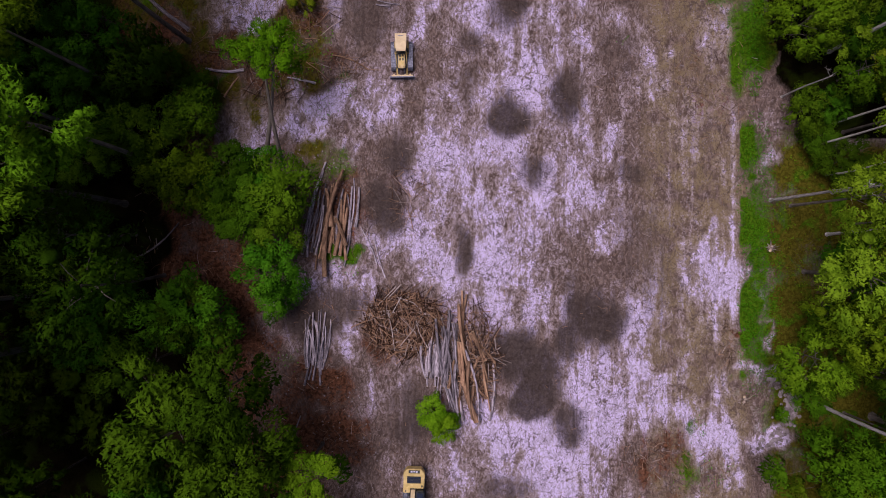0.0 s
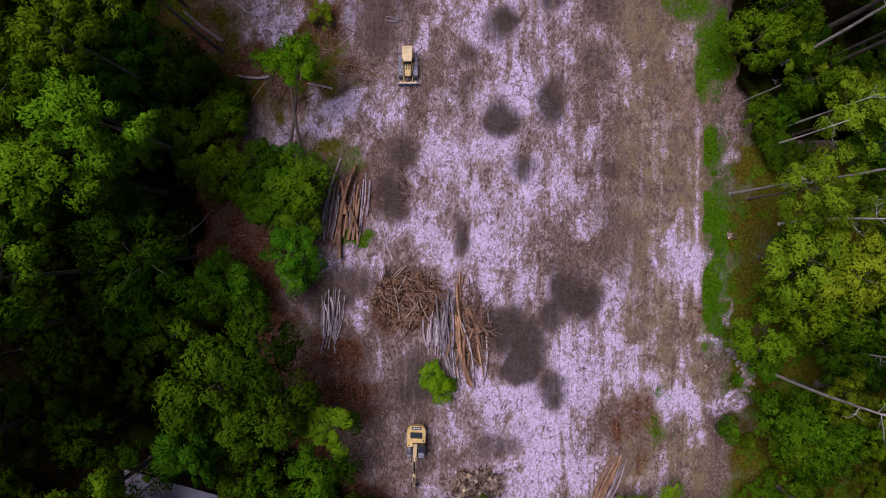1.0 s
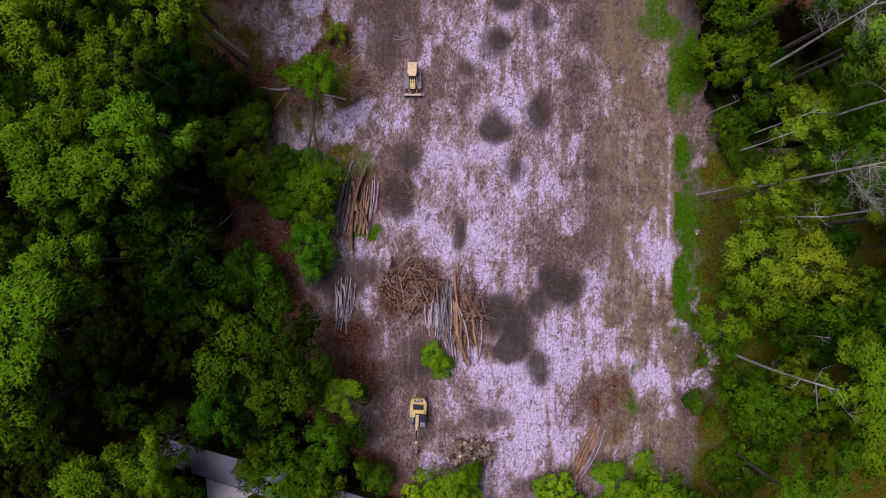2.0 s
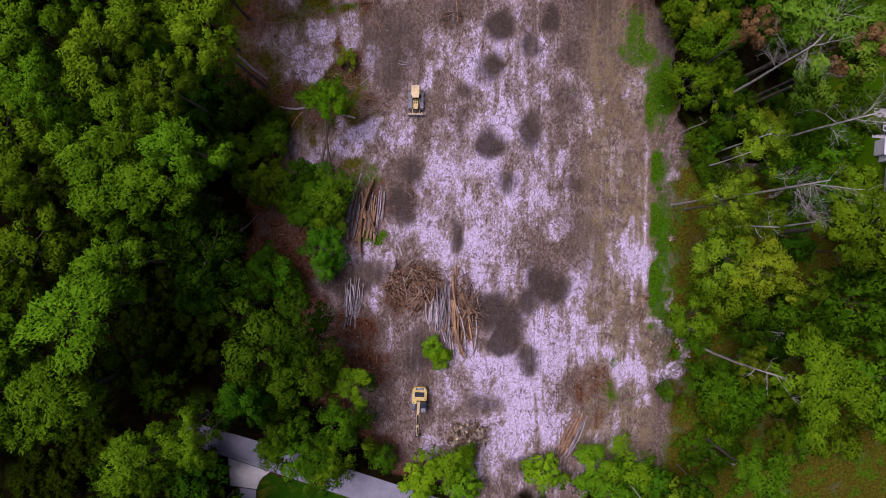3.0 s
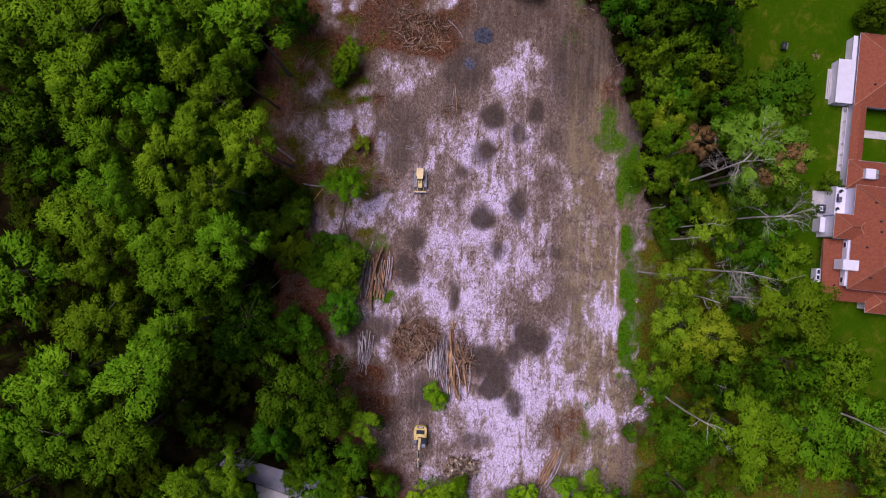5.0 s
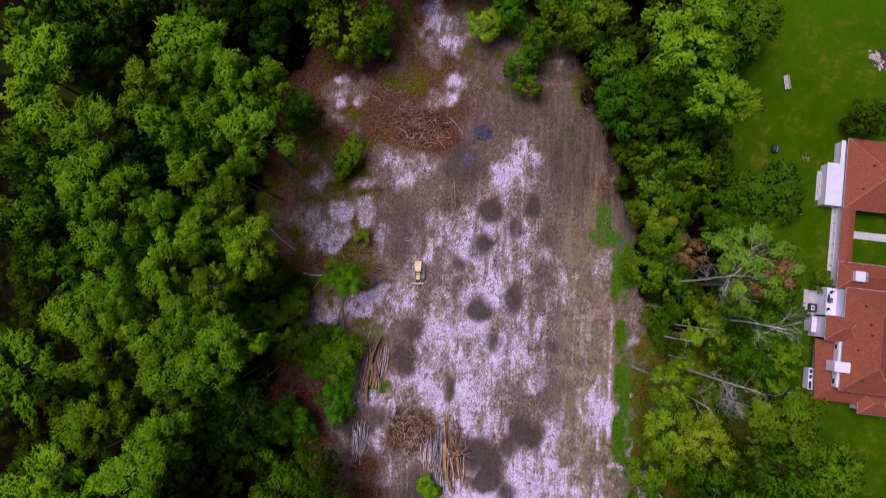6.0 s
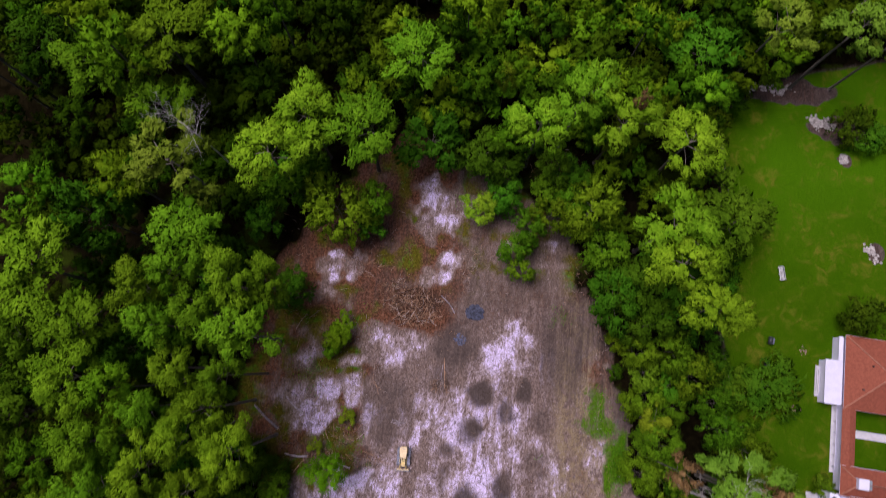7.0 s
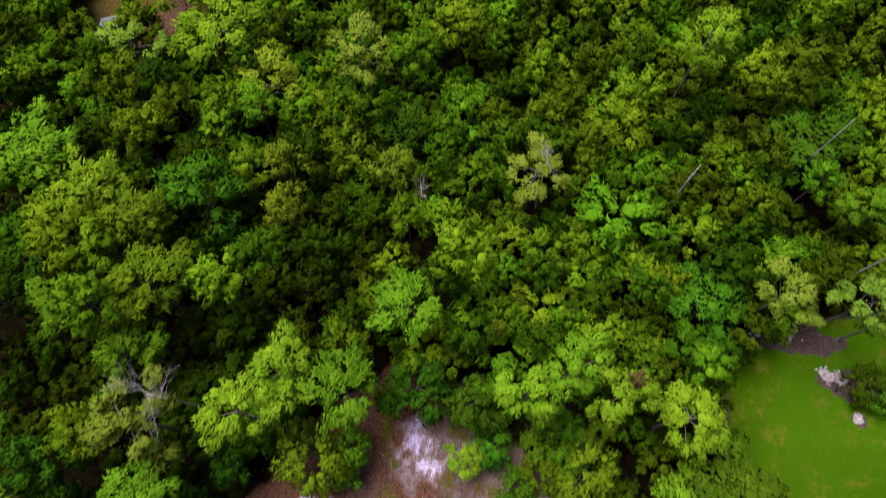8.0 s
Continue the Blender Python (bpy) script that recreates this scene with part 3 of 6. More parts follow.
def make_ground():
    xs, ys = axis(-60, 92, 0.5, -1600, 1600), axis(-62, 112, 0.5, -1600, 1600)
    x, y = np.meshgrid(xs, ys)
    x, y = x.ravel(), y.ravel()
    n = len(xs)
    z = relief(x, y)
    i = (np.arange(len(ys) - 1)[:, None] * n + np.arange(n - 1)[None, :]).ravel()
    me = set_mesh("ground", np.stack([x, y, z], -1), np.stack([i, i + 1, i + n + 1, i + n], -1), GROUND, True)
    clear = inside(CLEARING, x, y) + 2.4 * value_noise(x, y, 5.0, 21) + 1.0 * value_noise(x, y, 1.7, 25)
    lawn = np.maximum(inside(LAWN, x, y), inside(SOUTH_LAWN, x, y)) + 0.8 * value_noise(x, y, 5.0, 22)
    bed = patches(BEDS, x, y, 0.5, 1.2)
    yard = inside(YARD, x, y)
    east = ((x > 33) & (y < 34) & (x < 72)) | ((x > 33) & (y < -8))
    strip = np.clip((x - 32.55 - 0.18 * value_noise(x, y, 2.0, 28)) / 0.4, 0, 1) * np.clip((36.0 - x + 2.4 * value_noise(x, y, 3.5, 29) + 1.2 * value_noise(x, y, 1.4, 26)) / 1.6, 0, 1) * (0.74 + 0.50 * value_noise(x, y, 2.4, 30) + 0.45 * value_noise(x, y, 0.9, 31))
    strip *= 1.1 * np.clip((15 - y) / 2, 0, 1) * np.clip((y + 15.5) / 2, 0, 1)
    drift = 3.0 * value_noise(x, y, 11.0, 33)
    band = np.clip((x + 13 + drift) / 6, 0, 1) * np.clip((25 - x + drift - 0.12 * np.maximum(y, 0)) / 11, 0, 1) * np.clip((46 - y + drift) / 10, 0, 1)
    west = np.clip((-x - 9) / 5, 0, 1) * np.clip((y - 6) / 5, 0, 1) * np.clip((60 - y) / 10, 0, 1)
    far = np.clip((y - 42) / 8, 0, 1)
    white = (1 - far) * patches(SAND, x, y, 0.7, 1.6) + far * patches(SAND, x, y, 1.0, 3.4) * (0.95 + 0.5 * value_noise(x, y, 1.6, 41))
    clean = 1 - 0.9 * np.clip(white * 1.3 - 0.3, 0, 1)
    herbs = clean * np.maximum(west, 0.8 * np.clip((y - 46) / 10, 0, 1) * (x < 34)) * (0.50 + 0.45 * value_noise(x, y, 3.0, 35) + 0.2 * value_noise(x, y, 1.3, 36))
    north = np.clip((y - 41) / 5, 0, 1) * np.clip((30 - x) / 6, 0, 1)
    litter = clean * west * (0.58 + 0.5 * value_noise(x, y, 4.0, 37))
    rim = np.clip(1 - np.abs(x - 32.1) / 0.55, 0, 1) * np.clip((17 - y) / 3, 0, 1) * np.clip((y + 14) / 3, 0, 1)
    streaky = np.clip((x - 19) / 4, 0, 1) * np.clip((33 - x) / 3, 0, 1) * np.clip((30 - y) / 8, 0, 1)
    layers = {
        "sand": 0.09 + 0.17 * band + white * 0.53 - patches(BARE_SOIL, x, y, 0.8, 1.8) * 0.72 + 0.12 * np.clip((x - 9) / 5, 0, 1) * np.clip((-4 - y) / 6, 0, 1) * np.clip((33 - x) / 4, 0, 1) + 0.14 * value_noise(x, y, 7.0, 23) + 0.15 * value_noise(x, y, 2.6, 32) + 0.10 * value_noise(x, y, 1.2, 34) - 0.38 * np.clip((y - 41) / 10, 0, 1) - 0.17 * west * np.clip((y - 30) / 8, 0, 1) + 0.14 * white * west + 0.34 * white * north + 0.45 * rim + 0.17 * streaky,
        "dry": np.clip((y - 55 + 6 * value_noise(x, y, 14.0, 40)) / 40, 0, 0.7) * np.clip((x - 55) / 8, 0, 1),
        "south_turf": np.clip(inside(SOUTH_LAWN, x, y) / 2 + 1, 0, 0.9),
        "tan": np.maximum(np.clip((x - 18) / 8, 0, 1) * np.clip((36 - x) / 4, 0, 1), np.maximum(0.42 * np.clip((y - 43) / 8, 0, 1), 0.5 * west)),
        "tracks": np.clip((x - 6) / 6, 0, 1) * np.clip((33 - x) / 3, 0, 1) * (0.6 + 0.4 * value_noise(x, y, 9.0, 27)) * np.clip((56 - y) / 14, 0, 1),
        "litter": np.clip((x - 34.5) / 3, 0, 1) + np.maximum(0.75 * west, 0.8 * np.clip((y - 44) / 8, 0, 1)),
        "ash": np.maximum(np.maximum(patches(ASH, x, y, 0.6, 0.7), 0.40 * np.clip((y - 42) / 7, 0, 1) * np.clip(1 - 1.2 * white, 0, 1)), 0.62 * np.clip(1 - clear / 9.0, 0, 1) * np.clip((x - 10) / 8, 0, 1) * (y > 24)),
        "mulch": clean * np.maximum(0.8 * bed, np.maximum(np.maximum(patches(MULCH, x, y, 0.9, 3.2), np.maximum(litter, clean * north * np.clip((8 - x) / 10, 0.3, 1) * (1.14 + 0.60 * value_noise(x, y, 3.5, 38)))), (1.0 + 0.12 * (y > 50)) * np.clip(1 - clear / np.where(y > 15, 9.0, 6.0), 0, 1) * np.clip((6 - x) / 8, 0, 1))),
        "weed": (1 - np.clip(white * 0.9 - 0.3, 0, 0.7)) * np.maximum(np.maximum(np.maximum(patches(GRASS, x, y), strip), herbs), 0.85 * np.clip((x - 33) / 4, 0, 1) * ((x < 72) | (y < -8)) * (y < 34) * (1 - np.clip((y - 10) / 3, 0, 1) * np.clip(x - 34.5, 0, 1)) + 0.25 * value_noise(x, y, 3.0, 24) * (x > 32)),
        "lawn": np.clip(0.5 + lawn / 3.0, 0, 1) * (1 - np.clip(1.6 * bed, 0, 1)),
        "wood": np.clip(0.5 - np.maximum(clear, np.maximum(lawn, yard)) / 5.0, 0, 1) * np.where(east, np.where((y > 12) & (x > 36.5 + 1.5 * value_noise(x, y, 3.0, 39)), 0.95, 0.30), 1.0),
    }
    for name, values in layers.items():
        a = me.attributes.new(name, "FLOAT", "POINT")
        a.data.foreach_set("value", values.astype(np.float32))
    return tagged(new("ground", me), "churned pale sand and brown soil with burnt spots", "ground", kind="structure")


make_ground()


# ---- trees ----
def leaves_at(rng, spots, normals, size, spread, along=None):
    """Leaf sprays, three corners each, at spots and facing about along normals."""
    n = len(spots)
    face = normals + rng.normal(0, spread, (n, 3))
    face /= np.linalg.norm(face, axis=1, keepdims=True) + 1e-9
    u = np.cross(face, rng.normal(0, 1, (n, 3)) if along is None else along + rng.normal(0, 0.45, (n, 3)))
    u /= np.linalg.norm(u, axis=1, keepdims=True) + 1e-9
    v = np.cross(u, face)
    s = size * rng.uniform(0.6, 1.4, (n, 1))
    droop = face * s * 0.2
    return np.stack([spots + u * s * 0.31 - v * s * 0.4 - droop, spots - u * s * 0.31 - v * s * 0.4 - droop, spots + v * s * 0.9], 1)


SHAPES = {
    # lobes, where the crown begins, radius, height, lobe size
    "pine": (17, 0.68, 4.0, 29.0, 0.36),
    "pale": (15, 0.62, 4.2, 29.0, 0.30),
    "rust": (11, 0.70, 4.0, 29.0, 0.36),
    "oak": (20, 0.40, 4.2, 15.0, 0.36),
    "yellow": (22, 0.45, 4.0, 18.0, 0.32),
    "sapling": (16, 0.12, 2.4, 6.0, 0.44),
    "sprout": (14, 0.10, 2.4, 6.0, 0.46),
    "bush": (16, 0.05, 3.0, 4.0, 0.44),
    "lime": (17, 0.68, 4.0, 29.0, 0.36),
    "slim": (30, 0.62, 3.0, 16.0, 0.38),
    "broad": (28, 0.15, 4.5, 9.0, 0.32),
    "shade": (18, 0.36, 4.2, 15.0, 0.34),
}


def lump():
    """A coarse ball of 20 faces."""
    bm = bmesh.new()
    bmesh.ops.create_icosphere(bm, subdivisions=1, radius=1.0)
    bm.verts.ensure_lookup_table()
    verts = np.array([v.co.normalized()[:] for v in bm.verts])
    faces = np.array([[v.index for v in f.verts] for f in bm.faces])
    bm.free()
    return verts, faces


LUMP_VERTS, LUMP_FACES = lump()


def unit(v):
    return v / (np.linalg.norm(v, axis=-1, keepdims=True) + 1e-9)


def crown_leaves(kind, seed, count, size, knobs=5, core=0.42, uneven=0.17):
    """One crown: limbs' ends carry lobes, each lobe a cluster of leafy knobs. Corners, faces, normals, and the middles of the lobes."""
    rng = np.random.RandomState(seed)
    lobes, start, R, H, lobe = SHAPES[kind]
    depth = H * (1 - start)
    lobes = max(6, int(lobes * rng.uniform(0.8, 1.15)))
    skew = rng.uniform(-0.16, 0.16, 2) * R
    lop = rng.uniform(0, 6.28)
    mids = []
    for k in range(lobes):
        up = 1.0 - 1.4 * (k + rng.uniform(0, 1)) / lobes
        a = 2.399963 * k + rng.uniform(-0.7, 0.7)
        reach = 1 + 0.22 * math.cos(2 * a + lop) + 0.12 * math.cos(3 * a - lop)
        ring = math.sqrt(max(0.0, 1 - up * up)) * rng.uniform(0.55, 1.12) * (1 - lobe * 0.6) * reach
        mids.append((R * ring * math.cos(a) + skew[0] * up, R * ring * math.sin(a) + skew[1] * up, H - depth / 2 + up * depth * 0.5 * (1 - lobe * 0.4) - lobe * R * 0.4 + rng.uniform(-0.06, 0.06) * depth))
    mids = np.array(mids)
    radii = R * lobe * rng.uniform(0.7, 1.4, lobes)
    share = radii ** 2 / np.sum(radii ** 2)
    centre, span = np.array([0, 0, H - depth * 0.62]), np.array([R, R, depth * 0.62])
    spots, normals, shade, ways, lumps, lump_shade = [], [], [], [], [], []
    flat = np.array([1, 1, 0.8])
    for mid, r, part_of in zip(mids, radii, share):
        bumpy = LUMP_VERTS * rng.uniform(core * 0.75, core, (len(LUMP_VERTS), 1)) * r * flat + mid
        lumps.append(bumpy)
        out = unit(np.append(mid[:2], 0.35 * R))
        lump_shade.append(LUMP_VERTS + out * 0.3)
        way = unit(rng.normal(0, 1, (knobs, 3)) + out * 0.9 + np.array([0, 0, 0.5]))
        hubs = mid + way * r * rng.uniform(0.50, 0.80, (knobs, 1)) * flat
        size_of = r * rng.uniform(0.36, 0.64, knobs)
        n = max(3, int(count * part_of / knobs))
        for hub, w, q in zip(hubs, way, size_of):
            d = unit(rng.normal(0, 1, (n, 3)) + w * 0.55 + np.array([0, 0, 0.45]))
            frond = unit(w * 0.5 + out)
            at = hub + d * q * rng.uniform(0.55, 1.12, (n, 1)) ** 0.7
            at = at + frond * ((at - hub) @ frond)[:, None] * 0.45
            spots.append(at)
            ways.append(np.repeat(frond[None], n, 0))
            normals.append(d + np.array([0, 0, 0.35]))
            shade.append(d * 0.75 + w * 0.25 + (at - centre) / span * 0.45 + np.array([0, 0, -0.05]) + rng.normal(0, uneven, at.shape))
    corners = leaves_at(rng, np.concatenate(spots), np.concatenate(normals), size, 0.55, np.concatenate(ways)).reshape(-1, 3)
    verts = np.concatenate([*lumps, corners])
    n = len(LUMP_VERTS)
    faces = np.concatenate([*(LUMP_FACES + n * k for k in range(lobes)), np.arange(len(corners)).reshape(-1, 3) + n * lobes])
    shade = unit(np.concatenate([*lump_shade, np.repeat(np.concatenate(shade), 3, 0)]))
    return verts, faces, shade, mids


def sprays(corners):
    n = len(corners)
    return corners.reshape(-1, 3), np.arange(3 * n).reshape(n, 3)


def trunk_store(kind, seed, mids):
    rng = random.Random(seed)
    R, H, start = SHAPES[kind][2], SHAPES[kind][3], SHAPES[kind][1]
    store = tubes()
    r0 = (0.013 if kind == "slim" else 0.0075) * H + 0.04
    bend = [rng.uniform(-0.35, 0.35) for _ in range(2)]
    top = H * (0.93 if start > 0.45 else 0.75)
    line = lambda f: Vector((bend[0] * math.sin(3 * f), bend[1] * math.sin(2.4 * f), f * top))
    tube(store, [line(f) for f in (0, 0.03, 0.2, 0.45, 0.7, 1.0)], [r0 * 1.5, r0 * 1.05, r0 * 0.95, r0 * 0.75, r0 * 0.5, r0 * 0.12], 7)
    for mid in mids[:: 2]:
        m = Vector(mid)
        f = max(0.1, min(0.95, (m.z - 0.5 * m.xy.length) / top))
        a = line(f)
        knee = a.lerp(m, 0.5) + Vector((0, 0, 0.12 * m.xy.length))
        tube(store, [a, knee, m], [r0 * 0.32, r0 * 0.2, r0 * 0.06], 5, False)
    return store


TREE_TAGS = {
    "pine": ("tree", "tall slender tree with a rounded bright green crown", "tree"),
    "pale": ("tree", "tall tree with a thinning pale yellow-green crown", "tree"),
    "rust": ("tree", "tall tree with dying rust-brown leaves", "tree"),
    "oak": ("tree", "broad dark green deciduous tree at the clearing's edge", "tree"),
    "shade": ("tree", "sparse dark green tree, its leaves darkened for the wood's shade", "tree"),
    "yellow": ("tree", "loose yellow-green tree with a thin crown", "tree"),
    "sapling": ("young_tree", "young bright green leafy tree on open ground", "tree"),
    "sprout": ("young_tree", "low bright yellow-green leafy growth on bare soil", "tree"),
    "lime": ("tree", "tall tree with a bright yellow-green crown", "tree"),
    "slim": ("tree", "leaning slender tree with a bright green crown", "tree"),
    "broad": ("tree", "low broad bright green tree with fine leaves", "tree"),
    "bush": ("shrub", "low spreading dark green shrub on grass", "shrub"),
}
PROTOTYPES = {}
planter = random.Random(7)


def tree(kind, x, y, h, r, lean=(0, 0)):
    """Plants one tree of that height and crown radius."""
    R, H = SHAPES[kind][2], SHAPES[kind][3]
    variants = {"pine": 6, "oak": 6}.get(kind, 3)
    v = planter.randrange(variants)
    close = abs(x) < 56 and -36 < y < 34
    m = pose(x, y, 0, lean[0], lean[1], 0) @ pose(0, 0, 0, 0, 0, planter.uniform(0, 360)) @ Matrix.Diagonal((r / R, r / R * planter.uniform(0.92, 1.08), h / H, 1))
    if (kind, v, close) in PROTOTYPES:
        first = PROTOTYPES[kind, v, close]
        return copy_thing(first, m @ Matrix.Diagonal((*(1 / s for s in first.scale), 1)))
    name, label, category = TREE_TAGS[kind]
    seed = 100 * list(SHAPES).index(kind) + v
    count = {"pine": 3900, "lime": 4000, "oak": 3600, "pale": 2900, "rust": 1600, "yellow": 3000, "sapling": 2800, "sprout": 2800, "bush": 1900, "slim": 5200, "broad": 3400, "shade": 1700}[kind]
    count = int(count * (1.7 if close else 0.8))
    verts, faces, shade, mids = crown_leaves(kind, seed, count, R * {"pine": 0.092, "lime": 0.092, "pale": 0.090, "oak": 0.094, "yellow": 0.080, "sapling": 0.10, "slim": 0.070, "broad": 0.084, "shade": 0.088}.get(kind, 0.11) * (0.78 if close else 1.12), 5, 0.40 if close else 0.46, 0.17 if close else 0.10)
    root = empty(name, m, label, category, "trees round the clearing")
    mesh_part("trunk", tube_mesh("trunk", trunk_store(kind, seed, mids), BARK), root)
    mesh_part("crown", set_mesh("crown", verts, faces, LEAF[kind], normals=shade), root)
    PROTOTYPES[kind, v, close] = root
    return root


PLANTED = []


def plant(kind, rows):
    for x, y, h, r in rows:
        tree(kind, x, y, h, r)
        PLANTED.append((x, y, r, h))


plant("pine", (
    (-61.7, 46.9, 30, 6.5), (-45.5, 45.4, 30, 4), (-32, 47.9, 30, 4.4), (-36.3, 42.6, 30, 4),
    (-41.8, 40.1, 30, 3.7), (-54.6, 39.7, 30, 5.9), (-29.4, 40, 30, 4.9), (-52.7, 31.8, 30, 5.4),
    (-37.9, 34, 30, 3.8), (-31.1, 33.7, 30, 3.3), (-32.8, 28.8, 30, 3.8), (-41.8, 27.9, 30, 3.3),
    (-36, 24.5, 30, 3.6), (-28.1, 23, 30, 4.2), (-49.2, 22.3, 30, 4.7), (-40.9, 19.8, 30, 4.1),
    (-40.5, 48.8, 30, 3.8), (-46.9, 16.2, 30, 4.3), (-27.5, 48.5, 26, 3.5), (-51.6, 11.3, 29, 5.1),
    (-37.5, 12.3, 29, 4.2), (-31.1, 9.2, 29, 4.4),
))
plant("pine", (
    (-50.2, 5.1, 29, 3.8), (-62, 3, 29, 6), (-49.8, -3.3, 29, 5.1), (-39.4, 3.8, 29, 5.1),
    (-56.1, -12, 29, 5.3), (-43.2, -10.4, 29, 5.6), (-55.7, -20.3, 30, 5.3), (-47.1, -21.1, 28, 5.6),
    (-13.3, -21.5, 11, 2.8), (43.2, 49.8, 26, 4.7), (52.3, 1.2, 27, 5.7), (47.4, -18.5, 24, 5.7),
    (56.7, -17.6, 24, 5.4), (-14.6, 74.7, 26, 5.8), (-41.4, 56.5, 24, 6.1),
    (-64.2, 102.9, 26, 6.8), (-53.4, 98.2, 28, 6.1),
))
plant("pine", (
    (-59.9, 82.8, 27, 6.4), (-48.5, 86.9, 28, 6.9), (-48.4, 76.3, 26, 4.7),
    (-7.1, 90, 22, 5.5), (71.2, 117.1, 24, 4.6),
    (-54.1, 141.9, 20, 7.4), (-76.2, 107.9, 26, 8.2), (-29.9, -26.1, 26, 2.8), (42.5, -31.6, 20, 4.2),
))
plant("oak", (
    (-49.2, 36.1, 24, 4.6), (-66, 25.3, 24, 6), (-66, 36.8, 26, 5.6),
    (-23.7, -15.8, 19, 5.5),
    (-19.5, -12.6, 19, 4.4), (-18.9, -20.4, 17, 4.6), (-26, -6.4, 8, 3.4),
    (-19.6, 4.4, 7, 3.4), (-30.9, 11.5, 9, 3.4), (39.9, 55.7, 16, 5.7), (34.2, 54.2, 16, 4.9), (29.5, 52.1, 15, 4.5),
    (35.7, 47.8, 16, 4.1), (42, 49.3, 14, 4.2),
))
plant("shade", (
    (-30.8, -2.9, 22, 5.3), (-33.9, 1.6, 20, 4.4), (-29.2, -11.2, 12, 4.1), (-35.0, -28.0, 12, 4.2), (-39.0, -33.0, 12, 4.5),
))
plant("broad", (
    (35.4, 42.8, 13, 3.4), (40.3, 43.3, 14, 4), (44.3, 39.7, 12, 4.2), (48.4, 35.5, 10, 3),
    (41.5, 33.8, 9, 3.2), (35.2, 34, 6, 2.4),
    (32.8, 44.5, 5, 2.2),
    (53, 28, 12, 4.2), (50, 31, 12, 3.8),
))
plant("oak", (
    (-57.6, 57.2, 26, 5.7), (-4, 77.8, 14, 6.1),
    (5.3, 76.5, 12, 4.7),
    (49.5, 66.6, 14, 7.6), (-46.3, 104.9, 24, 7.3),
    (-12.7, 124.8, 18, 6.4), (45.6, 98.9, 14, 7.4), (63.5, 133.5, 18, 9.2), (-79, 92, 14, 7.3),
    (-23.7, -30.1, 12, 2.9), (-17.3, -34.3, 11, 3.6), (-35.3, -37.5, 9, 3.8),
    (-26.9, -23.7, 16, 3.8), (31.6, -37.1, 7, 3.1),
))
plant("bush", (
    (-26.7, 48.3, 9, 3), (-26.3, 17.6, 4, 2.0), (-30.2, 18.4, 10, 3.4),
    (59.6, 38.7, 4, 5.8), (54, 39.2, 4, 3.8), (77, 53.1, 7, 3.5), (70.1, 22.4, 3, 2.1),
    (32.7, 39.3, 3, 1.5), (38.7, 14.7, 4, 2.1),
))
plant("sapling", (
    (-16.4, 6, 8, 3.3), (-17.6, -2.1, 8, 3.2), (10.0, 70.4, 8, 3.4),
    (-8.4, -34.2, 6, 2.1),
    (-26.0, 14.5, 6, 2.4),
))
plant("pale", (
    (44.4, 24.3, 30, 6.6), (47.6, 21.2, 28, 4.6), (-44, 65.6, 31, 7), (-23.1, 137.8, 24, 6.1), (53.8, 98.8, 27, 5.2),
    (66.1, 98.6, 27, 5.3), (12.3, 118.8, 20, 5.7), (-69.8, 137, 18, 6.4),
))
plant("rust", (
    (48.2, 22.4, 30, 3.2), (37.8, 25.2, 27, 2.4), (29.6, 81.6, 29, 1.3),
))
plant("yellow", (
    (44.2, 12.9, 16, 4), (38.4, 4.8, 20, 3.8), (39.9, -2.5, 15, 5), (44.3, -4.5, 17, 5),
    (5.1, 67.5, 5, 3.2), (-33, 113.4, 24, 4.1), (-31.1, 104.7, 24, 4), (-40.2, 131.6, 20, 6.9),
    (8.2, 88.6, 20, 1.9), (-13.4, 116.6, 20, 4.6),
))


def bare_branches(store, rng, start, way, length, radius, level):
    """A bare limb with side branches."""
    pts, p, d = [start], Vector(start), Vector(way).normalized()
    for _ in range(4):
        d = (d + Vector((rng.uniform(-1, 1), rng.uniform(-1, 1), rng.uniform(-0.6, 0.7))) * 0.22).normalized()
        p = p + d * length / 4
        pts.append(p.copy())
    tube(store, pts, [radius * f for f in (1, 0.8, 0.6, 0.42, 0.15)], 5 if level else 7, False)
    if level < 2:
        for _ in range(rng.randint(6, 9)):
            i = rng.randint(1, 4)
            side = Vector((rng.uniform(-1, 1), rng.uniform(-1, 1), rng.uniform(-0.1, 0.8)))
            bare_branches(store, rng, pts[i], d + side * 1.2, length * rng.uniform(0.35, 0.6), radius * 0.4, level + 1)


